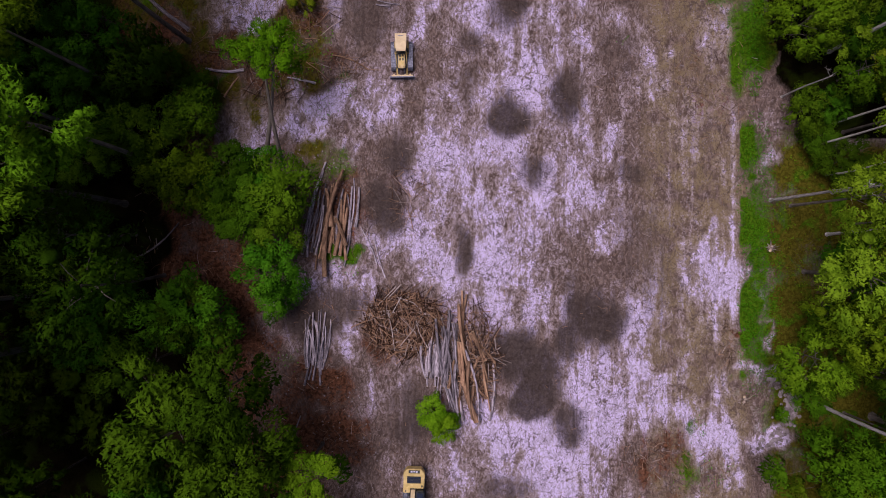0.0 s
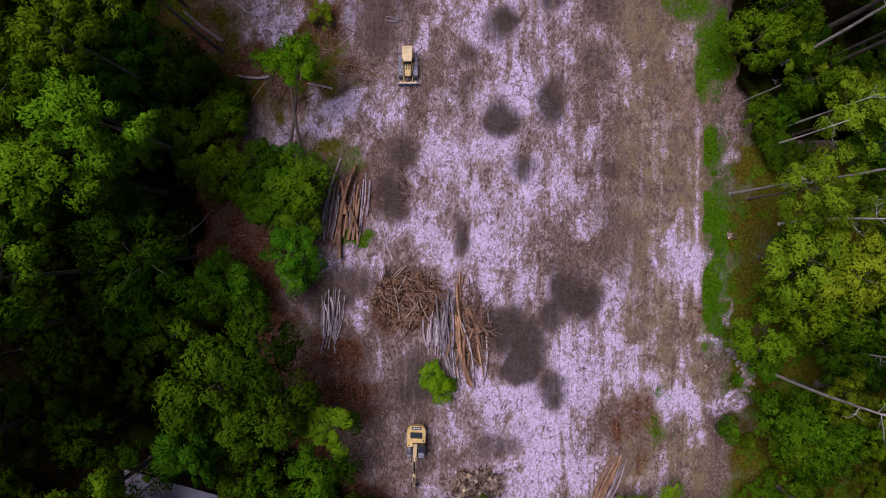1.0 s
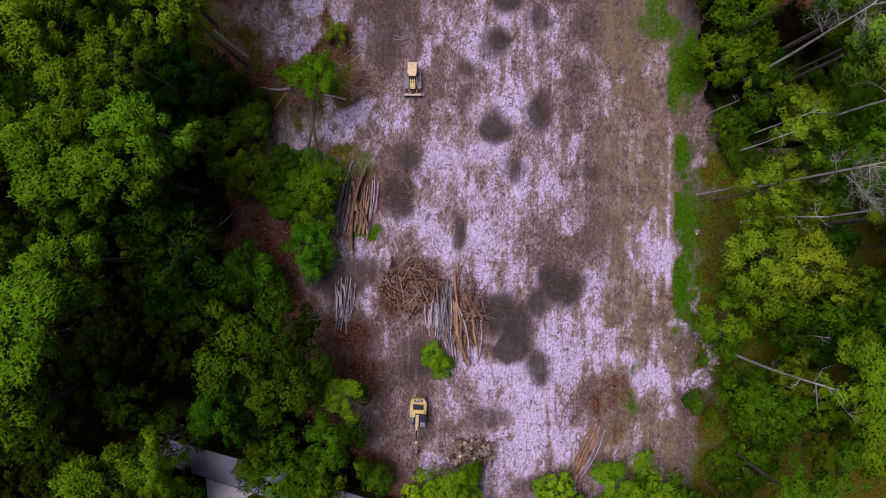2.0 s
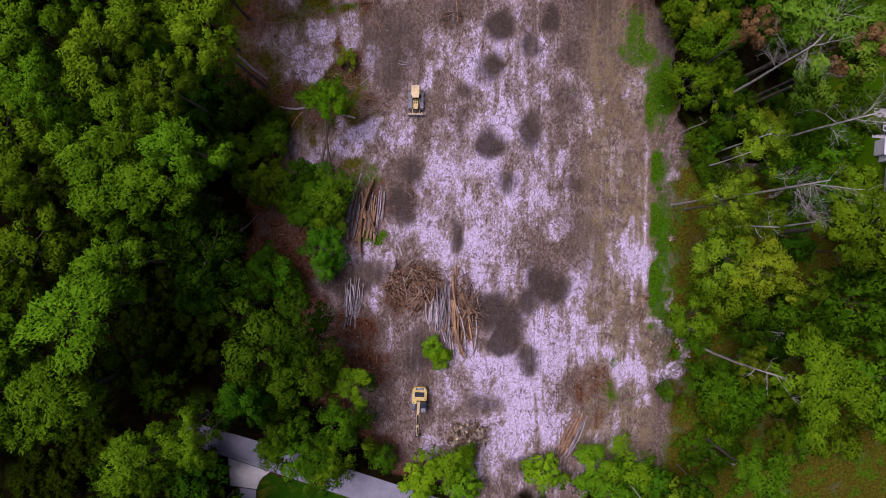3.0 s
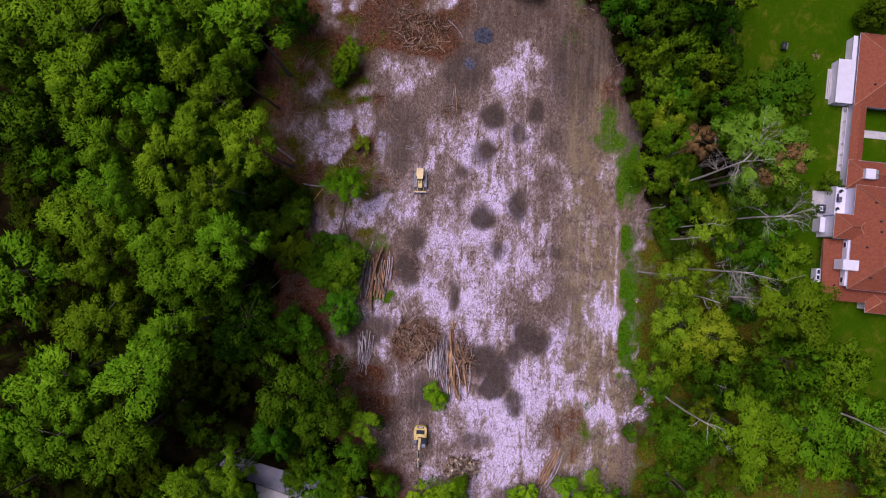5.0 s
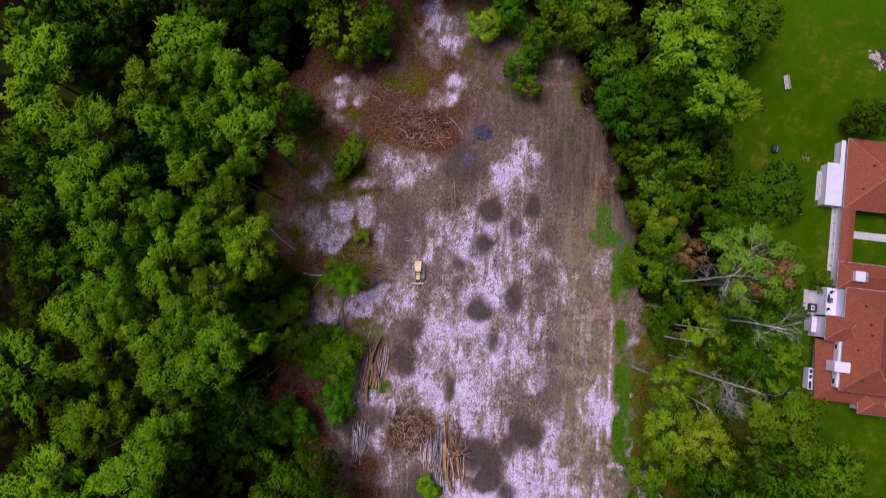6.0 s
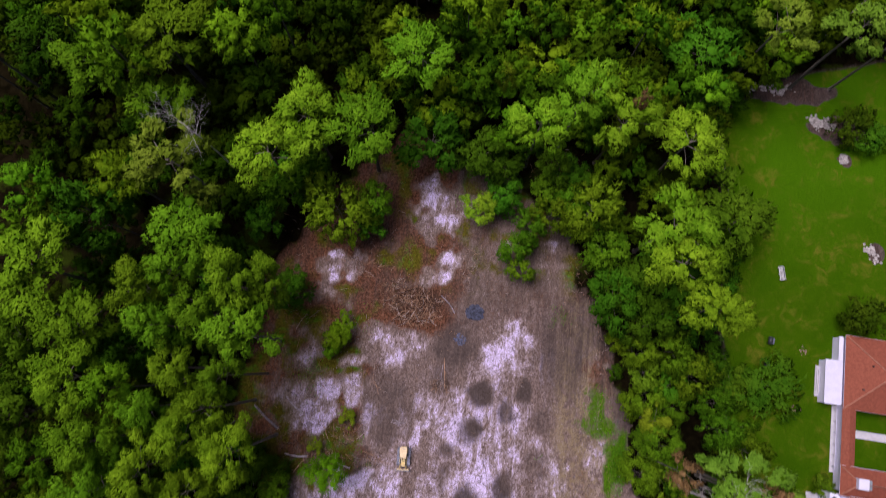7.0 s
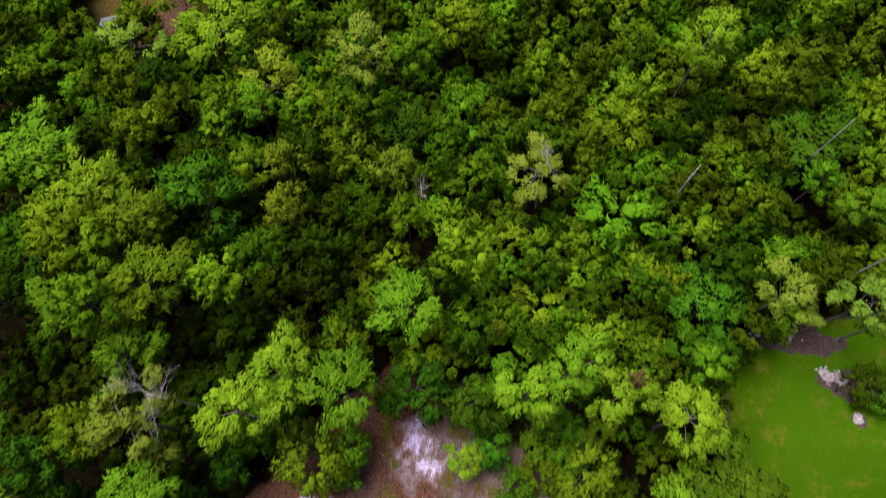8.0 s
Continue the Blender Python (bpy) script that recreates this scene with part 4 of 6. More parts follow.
def snag(x, y, h, seed, radius=0.26, boughs=7, lean=(0, 0), spread=0.15, wood=BARE):
    """A dead tree: a bare pale trunk with a few bare boughs at its top."""
    rng = random.Random(seed)
    root = empty("dead_tree", pose(x, y, 0, lean[0], lean[1], 0), "bare dead tree with a weathered grey trunk", "tree", "dead trees")
    radius *= 0.68
    trunk = tubes()
    bend = rng.uniform(-0.6, 0.6)
    pts = [Vector((bend * math.sin(2.5 * f), bend * 0.6 * math.sin(4 * f), h * f)) for f in (0, 0.03, 0.25, 0.5, 0.75, 1)]
    tube(trunk, pts, [radius * f for f in (1.5, 1.05, 0.95, 0.8, 0.6, 0.25)], 8)
    mesh_part("trunk", tube_mesh("trunk", trunk, wood), root)
    for k in range(boughs):
        limb = tubes()
        f = rng.uniform(0.66, 0.99)
        a = rng.uniform(0, 6.28)
        at = pts[3].lerp(pts[5], (f - 0.5) / 0.5)
        bare_branches(limb, rng, at, (math.cos(a), math.sin(a), rng.uniform(0.5, 1.3)), h * (spread if boughs < 8 else 0.2) * rng.uniform(0.5, 1.0), radius * 0.25, 0 if boughs > 5 else 1)
        mesh_part("bough", tube_mesh("bough", limb, BARE), root)
    return root


# the leaning pair on the open ground
tree("slim", -19.7, 9.6, 16.4, 3.2, (-42, 19))
snag(-17.6, 9.2, 13, 3, 0.34, 0, (-42, 4), wood=BARK)
plant("pine", (
    (-43.2, 9.2, 28, 4.4),
    (-35.1, 5, 28, 4.7),
    (-36.7, -28.5, 28, 4.4),
    (-53, -15, 28, 4.4),
    (-40.1, -4.5, 28, 4.4),
    (-33.9, 16.7, 28, 3.6),
))
plant("broad", (
    (13.0, 60.4, 8, 3.0), (15.2, 64.2, 9, 3.4), (14.0, 56.4, 6, 2.3), (18.6, 66.8, 10, 3.8), (60.1, 18, 12, 4),
    (50.5, 9.9, 13, 3.8), (56.8, 13.9, 10, 4.4), (60.5, 8.7, 8, 4.5), (46.6, -9, 16, 4.1), (41.6, -8.3, 14, 4.1),
    (58.2, -8.8, 18, 4.9), (38.6, -11.4, 8, 3.9), (44.2, -22.3, 11, 4.3), (70.4, -11.4, 9, 5.9), (72, -18.9, 10, 5.6),
    (57.4, -13.6, 10, 3.7), (56.9, -19.5, 10, 3.8), (40.2, -24.7, 9, 3), (25.9, 67.9, 15, 5.3), (29.6, 59.5, 13, 5.2),
))
plant("broad", (
    (23.0, 69.0, 9, 3.6), (18.6, 70.4, 9, 3.4), (-21.5, -32.0, 11, 4.4), (-15.8, -33.2, 10, 4.0), (-13.7, -26.7, 12, 4.1),
    (-25.6, 6.6, 8, 3.7), (-21.8, 5.0, 7, 2.8), (-28.0, 9.0, 8, 3.4), (39.6, -22.6, 10, 4.6), (43.6, -24.4, 11, 4.0),
    (25.5, -38.5, 8, 4.4), (33.0, -39.0, 7, 4.2), (-20.5, 64.2, 13, 6.2), (-13.8, 66.5, 9, 3.8), (-28.5, 68.0, 15, 5.0),
))
# undergrowth among the dead trees
shrubs = random.Random(77)
for _ in range(52):
    x, y = shrubs.uniform(39.5, 64), shrubs.uniform(-34, 29)
    if float(inside(LAWN, x, y)) < 1.0 and all(math.hypot(x - p[0], y - p[1]) > 0.8 * p[2] for p in PLANTED if p[3] < 13):
        plant("oak" if y > 9 else shrubs.choice(("bush", "broad", "yellow", "broad", "yellow")), ((x, y, shrubs.uniform(2.5, 5.5), shrubs.uniform(1.5, 2.8)),))
# bright tall trees round the far end
plant("lime", (
    (14.1, 77.8, 26, 5.0), (20.5, 82.5, 28, 4.6), (27.6, 79.6, 26, 4.8), (39.4, 77.7, 22, 5.2), (36.0, 62.6, 28, 5.4), (37.1, 56.4, 27, 5.0),
    (38.6, 141.0, 34, 5.2), (-24.4, 76.4, 26, 5.6), (-29.5, 69.4, 26, 5.4),
))
plant("yellow", (
    (6.8, 68.0, 6, 2.6), (-15.4, 27.0, 2.2, 1.8), (-20.6, 21.4, 2.4, 1.6),
))
plant("sprout", (
    (-18.6, 41.2, 7, 2.5), (-17.5, 43.4, 6, 2.1), (-19.5, 38.8, 4, 1.7), (-1.0, -17.8, 3.0, 1.7), (0.2, -19.2, 2.6, 1.5), (-0.6, -18.6, 2.2, 1.6),
))
plant("sprout", (
    (-2.0, -36.2, 7, 3.3), (1.6, -35.2, 7, 3.2), (3.6, -38.4, 6, 3.0), (-3.0, -39.0, 6, 2.6), (16.6, -36.3, 5, 2.8), (23.5, -35.2, 6, 3.4), (28.2, -35.2, 8, 4.0),
))
plant("oak", (
    (3.0, 76.6, 8, 3.4), (9.5, 75.0, 9, 3.6), (28.6, 63.4, 8, 3.2), (30.0, 55.0, 6, 2.8), (-14.5, 63.0, 7, 3.0), (-28.6, 50.5, 6, 2.6),
))
plant("broad", (
    (39.0, 27.9, 13, 4.1), (36.1, 22.8, 10, 3.4), (43.5, 18.6, 9, 3.6), (37.4, 36.0, 9, 3.2),
))
plant("yellow", (
    (39.7, 23.0, 9, 3.5), (46.8, 17.2, 8, 3.2), (38.0, 31.6, 11, 3.0), (36.2, 39.6, 10, 2.8),
))
plant("oak", (
    (42.2, 22.4, 8, 3.0), (41.0, 37.8, 8, 3.4),
))
# young trees between the wood and the log pile
plant("sapling", (
    (-20.6, 3.4, 6.5, 2.6), (-17.2, 1.6, 6.0, 2.6), (-19.2, 8.0, 6.5, 2.6), (-17.4, -5.0, 5.0, 2.2),
))
plant("oak", (
    (-26.0, -6.4, 8.5, 4.3), (-23.0, 7.4, 7.5, 3.2),
))
# dead trees beside the grass strip
for args in (
        (36.2, 5.4, 17, 11, 0.26, 3), (43.0, 6.3, 30, 12, 0.28, 11), (41.0, -16.9, 24, 13, 0.30, 5), (48.6, 2.2, 23, 14, 0.24, 5), (50.0, 14.8, 27, 15, 0.26, 8),
        (41.2, 11.5, 16, 16, 0.18, 2), (42.6, 13.7, 18, 17, 0.18, 2), (42.3, 8.2, 12, 18, 0.15, 1), (37.4, 16.8, 9, 19, 0.16, 3), (42.4, 1.6, 20, 20, 0.24, 3),
        (47.0, -13.0, 14, 21, 0.18, 5), (42.6, 21.8, 28, 31, 0.30, 9),
):
    snag(*args)
for args in (
        (70.0, -18.5, 20, 22, 0.28, 4), (-39.8, 69.5, 33, 23, 0.24, 8), (28.5, -37.0, 14, 24, 0.22, 1), (11.4, 61.2, 5.0, 25, 0.15, 10), (38.0, 118.0, 27, 26, 0.25, 1),
        (62.0, 128.0, 30, 27, 0.24, 0), (14.2, 119.0, 21, 28, 0.25, 10), (-8.0, 112.0, 20, 29, 0.2, 6), (71.0, 108.0, 26, 30, 0.24, 1),
):
    snag(*args)


# ---- the woods further off ----
def fill_woods():
    rng = np.random.RandomState(42)
    step = 5.2
    gx, gy = np.meshgrid(np.arange(-150, 128, step), np.arange(-70, 215, step))
    x, y = gx.ravel() + rng.uniform(-0.42, 0.42, gx.size) * step, gy.ravel() + rng.uniform(-0.42, 0.42, gx.size) * step
    open_ = np.maximum.reduce([inside(p, x, y) for p in (CLEARING, LAWN, YARD, SOUTH_LAWN)])
    lane = (np.abs(y + 37.5 + 0.31 * (x + 20)) < 4.0) & (x > -37)
    seen = (x > -78 - 0.28 * np.maximum(y - 50, 0)) & (x < 88 + 0.10 * np.maximum(y, 0)) & (y > -58) & ~((x > 45) & (x < 72) & (y < -32))
    keep = (open_ < -2.2) & ~lane & seen
    single, many = [], []
    templates = {(k, near): [crown_of(k, 900 + i, near) for i in range(6)] for k in ("pine", "oak", "yellow") for near in (False, True)}
    tall_near = np.array([(p[0], p[1], p[2], p[3]) for p in PLANTED])
    for x0, y0, edge in zip(x[keep], y[keep], open_[keep]):
        west, north = x0 < -28 and y0 < 95, y0 >= 80
        u = rng.uniform()
        if west:
            kind, h, r = ("pine", rng.uniform(25, 31), rng.uniform(3.2, 4.6)) if u < 0.32 and (x0 < -56 or y0 > 22) else ("oak", rng.uniform(7, 14), rng.uniform(3.0, 4.2))
        elif north:
            kind, h, r = ("pine", rng.uniform(19, 25), rng.uniform(2.8, 4.0)) if u < 0.08 else (("yellow", rng.uniform(12, 18), rng.uniform(3.0, 4.2)) if u < 0.28 else ("oak", rng.uniform(9, 17), rng.uniform(3.0, 4.8)))
        else:
            kind, h, r = ("oak", rng.uniform(6, 12), rng.uniform(2.4, 3.6)) if u < 0.6 or y0 > 12 else ("yellow", rng.uniform(9, 15), rng.uniform(2.4, 3.4))
        low = west and rng.uniform() < (0.34 if x0 < -42 else 0.2)
        if north and rng.uniform() < 0.22:
            h, r = h * rng.uniform(1.1, 1.35), r * rng.uniform(1.2, 1.55)
        if 34 < x0 < 56 and y0 < 30 and u < 0.35 or x0 < -48 and y0 < 60 and rng.uniform() < 0.22:
            continue
        low |= x0 < -62 and 5 < y0 < 72 and rng.uniform() < 0.45
        low |= -62 < x0 < -34 and -46 < y0 < -8 and rng.uniform() < 0.6
        if -50 < x0 < -20 and -34 < y0 < 16:
            low |= u < 0.55
            kind, h = "oak", rng.uniform(7, 14)
        if low:
            kind, h, r = "oak", rng.uniform(3.5, 7.5), rng.uniform(2.6, 3.8)
            if -50 < x0 < -26 and -34 < y0 < -4 and u < 0.6:
                continue
        d = np.hypot(tall_near[:, 0] - x0, tall_near[:, 1] - y0)
        if np.any(d < 0.62 * (tall_near[:, 2] + r)) and (h > 20 or np.any((d < 0.5 * (tall_near[:, 2] + r)) & (tall_near[:, 3] < 22))):
            if low:
                pass
            elif h > 20 and not np.any(d < 2.5):
                kind, h = "oak", rng.uniform(9, 14)
            else:
                continue
        (single if edge > -9 and len(single) < 60 else many).append((kind, x0, y0, h, r))
    for kind, x0, y0, h, r in single:
        tree(kind, float(x0), float(y0), float(h), float(r))
    verts, tints, shades, faces, total = [], [], [], [], 0
    stems = tubes()
    for kind, x0, y0, h, r in many:
        R, H = SHAPES[kind][2], SHAPES[kind][3]
        q, f, n = templates[kind, y0 < 48 and x0 > -66][rng.randint(6)]
        faces.append(f + total)
        total += len(q)
        a = rng.uniform(0, 6.28)
        turn = np.array([[math.cos(a), -math.sin(a), 0], [math.sin(a), math.cos(a), 0], [0, 0, 1]])
        verts.append((q * np.array([r / R, r / R, h / H])) @ turn.T + np.array([x0, y0, 0]))
        shades.append(n @ turn.T)
        # low trees get dark tints: the understory's shade is put into leaf colour
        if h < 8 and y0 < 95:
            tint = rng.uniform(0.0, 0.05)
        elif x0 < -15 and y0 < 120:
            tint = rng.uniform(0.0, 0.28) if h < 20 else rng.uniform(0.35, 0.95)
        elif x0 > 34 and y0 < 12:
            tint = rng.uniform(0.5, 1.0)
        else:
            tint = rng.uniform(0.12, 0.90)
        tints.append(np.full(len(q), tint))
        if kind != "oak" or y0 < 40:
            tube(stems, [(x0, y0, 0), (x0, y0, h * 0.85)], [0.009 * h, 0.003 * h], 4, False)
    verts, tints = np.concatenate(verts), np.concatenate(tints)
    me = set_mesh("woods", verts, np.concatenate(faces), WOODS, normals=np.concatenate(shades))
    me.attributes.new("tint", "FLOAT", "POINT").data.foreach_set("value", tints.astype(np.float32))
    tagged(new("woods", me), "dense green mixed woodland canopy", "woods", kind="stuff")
    tagged(new("woodland_trunks", tube_mesh("woodland_trunks", stems, BARK)), "grey trunks standing in the dense woodland", "woods", kind="stuff")


def crown_of(kind, seed, near):
    return crown_leaves(kind, seed, 1700 if near else 880, SHAPES[kind][2] * (0.118 if near else 0.150), 4 if near else 3, 0.54 if near else 0.60, 0.17 if near else 0.06)[:3]


fill_woods()


# ---- roads and paving at the south ----
def slab(name, corners, z, mat, label, category="pavement", thick=0.12):
    bm = bmesh.new()
    low = [bm.verts.new((x, y, z - thick)) for x, y in corners]
    high = [bm.verts.new((x, y, z)) for x, y in corners]
    bm.faces.new(high)
    n = len(corners)
    for i in range(n):
        bm.faces.new((low[i], low[(i + 1) % n], high[(i + 1) % n], high[i]))
    return tagged(part(name, bm, mat), label, category, kind="structure")


slab("road", [(-40, -33.5), (-35.3, -35.0), (-11.2, -42.6), (12, -49.9), (31, -55.9), (30, -51.3), (12, -45.2), (-7.0, -39.4), (-21.6, -34.9), (-34.9, -31.3), (-40, -29.9)], 0.06, ASPHALT, "narrow grey asphalt lane between trees", "road")
slab("driveway", [(-33.3, -35.75), (-26.6, -37.85), (-27.7, -38.6), (-28.3, -39.4), (-28.7, -40.6), (-32.9, -40.1), (-33.1, -37.5)], 0.05, CONCRETE, "pale concrete driveway apron")
slab("pavement", [(-31.4, -40.4), (-28.8, -40.75), (-29.0, -58), (-32.2, -58)], 0.04, ASPHALT, "dark grey paved drive beside a lawn")


# ---- logs ----
def log_mesh(seed, radius, length, mat):
    rng = random.Random(seed)
    store = tubes()
    n = 7
    bend = rng.uniform(-0.02, 0.02) * length
    bend *= 3.6
    pts = [Vector((length * (i / (n - 1) - 0.5), bend * math.sin(math.pi * i / (n - 1)) + rng.uniform(-0.02, 0.02), rng.uniform(-0.015, 0.015))) for i in range(n)]
    tube(store, pts, [radius * (1.0 - 0.42 * i / (n - 1)) * rng.uniform(0.86, 1.12) for i in range(n)], 9)
    for _ in range(rng.randint(1, 4)):
        i = rng.randint(1, n - 2)
        a = rng.uniform(0, 6.28)
        out = Vector((0.5, math.cos(a), math.sin(a)))
        tube(store, [pts[i], pts[i] + out * radius * 2.0], [radius * 0.28, radius * 0.16], 5)
    return tube_mesh("log", store, mat), pts[0], pts[-1], radius


def make_log(x, y, z, angle, tilt, seed, radius, length, mat, label, group):
    me, a, b, r = log_mesh(seed, radius, length, mat)
    ob = tagged(new("log", me), label, "log", group)
    ob.matrix_basis = pose(x, y, z, 0, tilt, 90 + angle)
    for end, s, way in ((a, 1.0, -1), (b, 0.58, 1)):
        bm = bmesh.new()
        bmesh.ops.create_cone(bm, cap_ends=True, segments=9, radius1=r * s * 0.9, radius2=r * s * 0.86, depth=0.03, matrix=Matrix.Translation(end + Vector((way * 0.012, 0, 0))) @ Matrix.Rotation(radians(90), 4, "Y"))
        part("cut_end", bm, CUT, ob, "pale sawn end")
    return ob


def log_pile(seed, cx, cy, count, width, length, radius, angles, mats, labels, group, shift=1.0, layers=2, wild=7, tilt=1.2):
    """Logs side by side in layers, turned from one angle to the other across the pile."""
    rng = random.Random(seed)
    for k in range(count):
        layer = 0 if k < count * 0.62 else (1 if k < count * 0.9 or layers < 3 else 2)
        n0 = int(count * 0.62)
        u = (2 * (k + 0.5) / n0 - 1) if layer == 0 else rng.uniform(-0.75, 0.75)
        r = rng.uniform(*radius)
        i = min(len(mats) - 1, int((u + 1) / 2 * len(mats) + rng.uniform(-0.4, 0.4)) if u > -1 else 0)
        i = max(0, i)
        make_log(cx + u * width / 2, cy + rng.uniform(-shift, shift), r + 0.02 + layer * radius[1] * 1.75, angles[0] + (angles[1] - angles[0]) * (u + 1) / 2 + rng.uniform(-wild, wild), rng.uniform(-tilt, tilt), seed * 100 + k, r, rng.uniform(*length), mats[i], labels[i], group)


GREY, BROWN = "weathered grey log with bark in a pile", "orange-brown log with peeling bark in a pile"
def lay(seed, rows, mat, label, group):
    """Logs from end to end: x, y, x, y, radius, height of the middle."""
    for k, (x0, y0, x1, y1, r, z) in enumerate(rows):
        make_log((x0 + x1) / 2, (y0 + y1) / 2, r + 0.02 + z, math.degrees(math.atan2(y1 - y0, x1 - x0)) - 90, 0, seed + k, r, math.hypot(x1 - x0, y1 - y0), mat, label, group)


YOUNG, HEAP = "logs by the young trees", "logs by the brush heap"
lay(1000, ((-15.5, -0.6, -12.9, 9.6, 0.17, 0.0), (-15.0, -0.9, -13.2, 8.6, 0.15, 0.0), (-14.5, -0.4, -13.5, 6.5, 0.16, 0.0), (-15.3, -0.2, -13.6, 5.0, 0.12, 0.3), (-9.6, 2.4, -9.2, 6.8, 0.2, 0.0),
           (-10.4, 1.6, -10.0, 6.9, 0.15, 0.0), (-14.0, -0.6, -13.1, 4.8, 0.14, 0.2), (-11.6, 0.2, -11.0, 6.6, 0.16, 0.0)), LOG_GREY, GREY, YOUNG)
lay(1100, ((-12.9, -3.0, -10.9, 8.7, 0.30, 0.55), (-12.3, 2.5, -12.8, 6.6, 0.26, 0.35), (-12.1, 2.4, -12.2, 6.8, 0.2, 0.3), (-10.6, 0.4, -11.7, 3.4, 0.24, 0.6), (-11.9, -0.7, -11.2, 5.4, 0.24, 0.0),
           (-10.7, -1.2, -10.7, 6.2, 0.18, 0.0), (-11.3, -0.7, -10.5, 4.5, 0.2, 0.3), (-13.3, -1.1, -11.9, 2.8, 0.22, 0.0), (-13.5, -0.9, -12.6, 2.0, 0.18, 0.0), (-12.6, -0.4, -12.0, 3.6, 0.2, 0.0)), LOG_BROWN, BROWN, YOUNG)
log_pile(2, -14.0, -10.9, 24, 2.5, (3.2, 6.4), (0.07, 0.14), (4, -4), (LOG_GREY,), (GREY,), "thin logs by the trees", 1.5, layers=3, wild=7, tilt=2.5)
lay(1200, ((0.1, -15.1, 1.0, -7.1, 0.22, 0.3), (-0.5, -14.0, 0.6, -7.5, 0.2, 0.0), (0.5, -15.5, 1.5, -8.2, 0.24, 0.0), (1.6, -18.2, 0.2, -12.0, 0.2, 0.3), (2.2, -18.9, 0.8, -12.4, 0.2, 0.0), (-1.8, -14.0, -1.5, -10.2, 0.24, 0.0),
           (-1.3, -14.2, -0.8, -9.8, 0.26, 0.0), (-1.5, -13.4, -1.2, -9.6, 0.2, 0.4), (1.0, -17.2, 0.4, -10.6, 0.16, 0.0), (0.2, -14.6, 0.9, -9.0, 0.17, 0.5), (5.1, -18.9, 5.4, -12.0, 0.17, 0.0)), LOG_GREY, GREY, HEAP)
lay(1300, ((1.9, -8.3, 2.1, -4.6, 0.2, 0.1), (2.3, -10.9, 2.6, -5.0, 0.22, 0.0), (3.7, -18.9, 1.6, -10.1, 0.34, 0.3), (2.2, -14.9, 1.9, -10.2, 0.24, 0.5), (4.7, -12.2, 3.0, -9.2, 0.24, 0.3), (5.7, -12.5, 3.4, -10.0, 0.18, 0.1), (4.9, -16.4, 4.5, -12.2, 0.2, 0.1),
           (3.0, -14.0, 4.0, -11.8, 0.2, 0.4), (1.6, -18.5, 2.3, -11.5, 0.22, 0.0), (0.6, -15.2, 1.2, -12.2, 0.2, 0.5), (4.8, -16.4, 3.4, -14.4, 0.18, 0.3), (2.9, -17.5, 3.4, -12.6, 0.2, 0.0)), LOG_BROWN, BROWN, HEAP)
lay(1400, ((-0.8, -7.6, 1.6, -18.8, 0.17, 0.62), (0.7, -6.6, -0.2, -14.8, 0.15, 0.75), (0.1, -8.4, 1.2, -16.6, 0.14, 0.85), (1.2, -12.6, 1.9, -19.4, 0.16, 0.45), (1.0, -8.0, 1.3, -14.4, 0.13, 0.95), (-0.5, -10.6, 0.8, -17.4, 0.15, 0.5),
           (2.4, -11.0, 3.9, -18.8, 0.16, 0.7), (-2.4, -10.6, -1.9, -14.2, 0.17, 0.25)), LOG_GREY, GREY, HEAP)
lay(1500, ((1.7, -6.0, 2.6, -12.6, 0.2, 0.8), (3.3, -9.0, 4.9, -14.4, 0.17, 0.55), (2.8, -12.2, 3.2, -18.6, 0.22, 0.75), (3.9, -9.8, 5.2, -17.8, 0.14, 0.3)), LOG_BROWN, BROWN, HEAP)
lay(1600, ((42.2, -32.6, 46.8, -35.4, 0.22, 0.0), (40.6, -34.2, 42.6, -34.8, 0.15, 0.0)), LOG_GREY, "pale felled trunk lying on dry grass", "scattered logs")
log_pile(6, 0.6, -12.4, 14, 4.2, (3.0, 6.8), (0.06, 0.13), (-7, 8), (LOG_GREY, LOG_GREY, LOG_BROWN), (GREY, GREY, BROWN), HEAP, 1.8, layers=3, wild=9, tilt=2.0)
log_pile(7, -12.4, 2.8, 14, 3.8, (3.6, 8.6), (0.06, 0.14), (-13, -3), (LOG_GREY, LOG_BROWN, LOG_GREY), (GREY, BROWN, GREY), YOUNG, 1.4, layers=3, wild=6, tilt=2.0)
log_pile(5, 21.1, -30.9, 16, 1.9, (5.6, 7.6), (0.12, 0.19), (-26, -24), (LOG_BROWN, LOG_BROWN, LOG_GREY), (BROWN, BROWN, GREY), "small log stack", 0.5, wild=3)
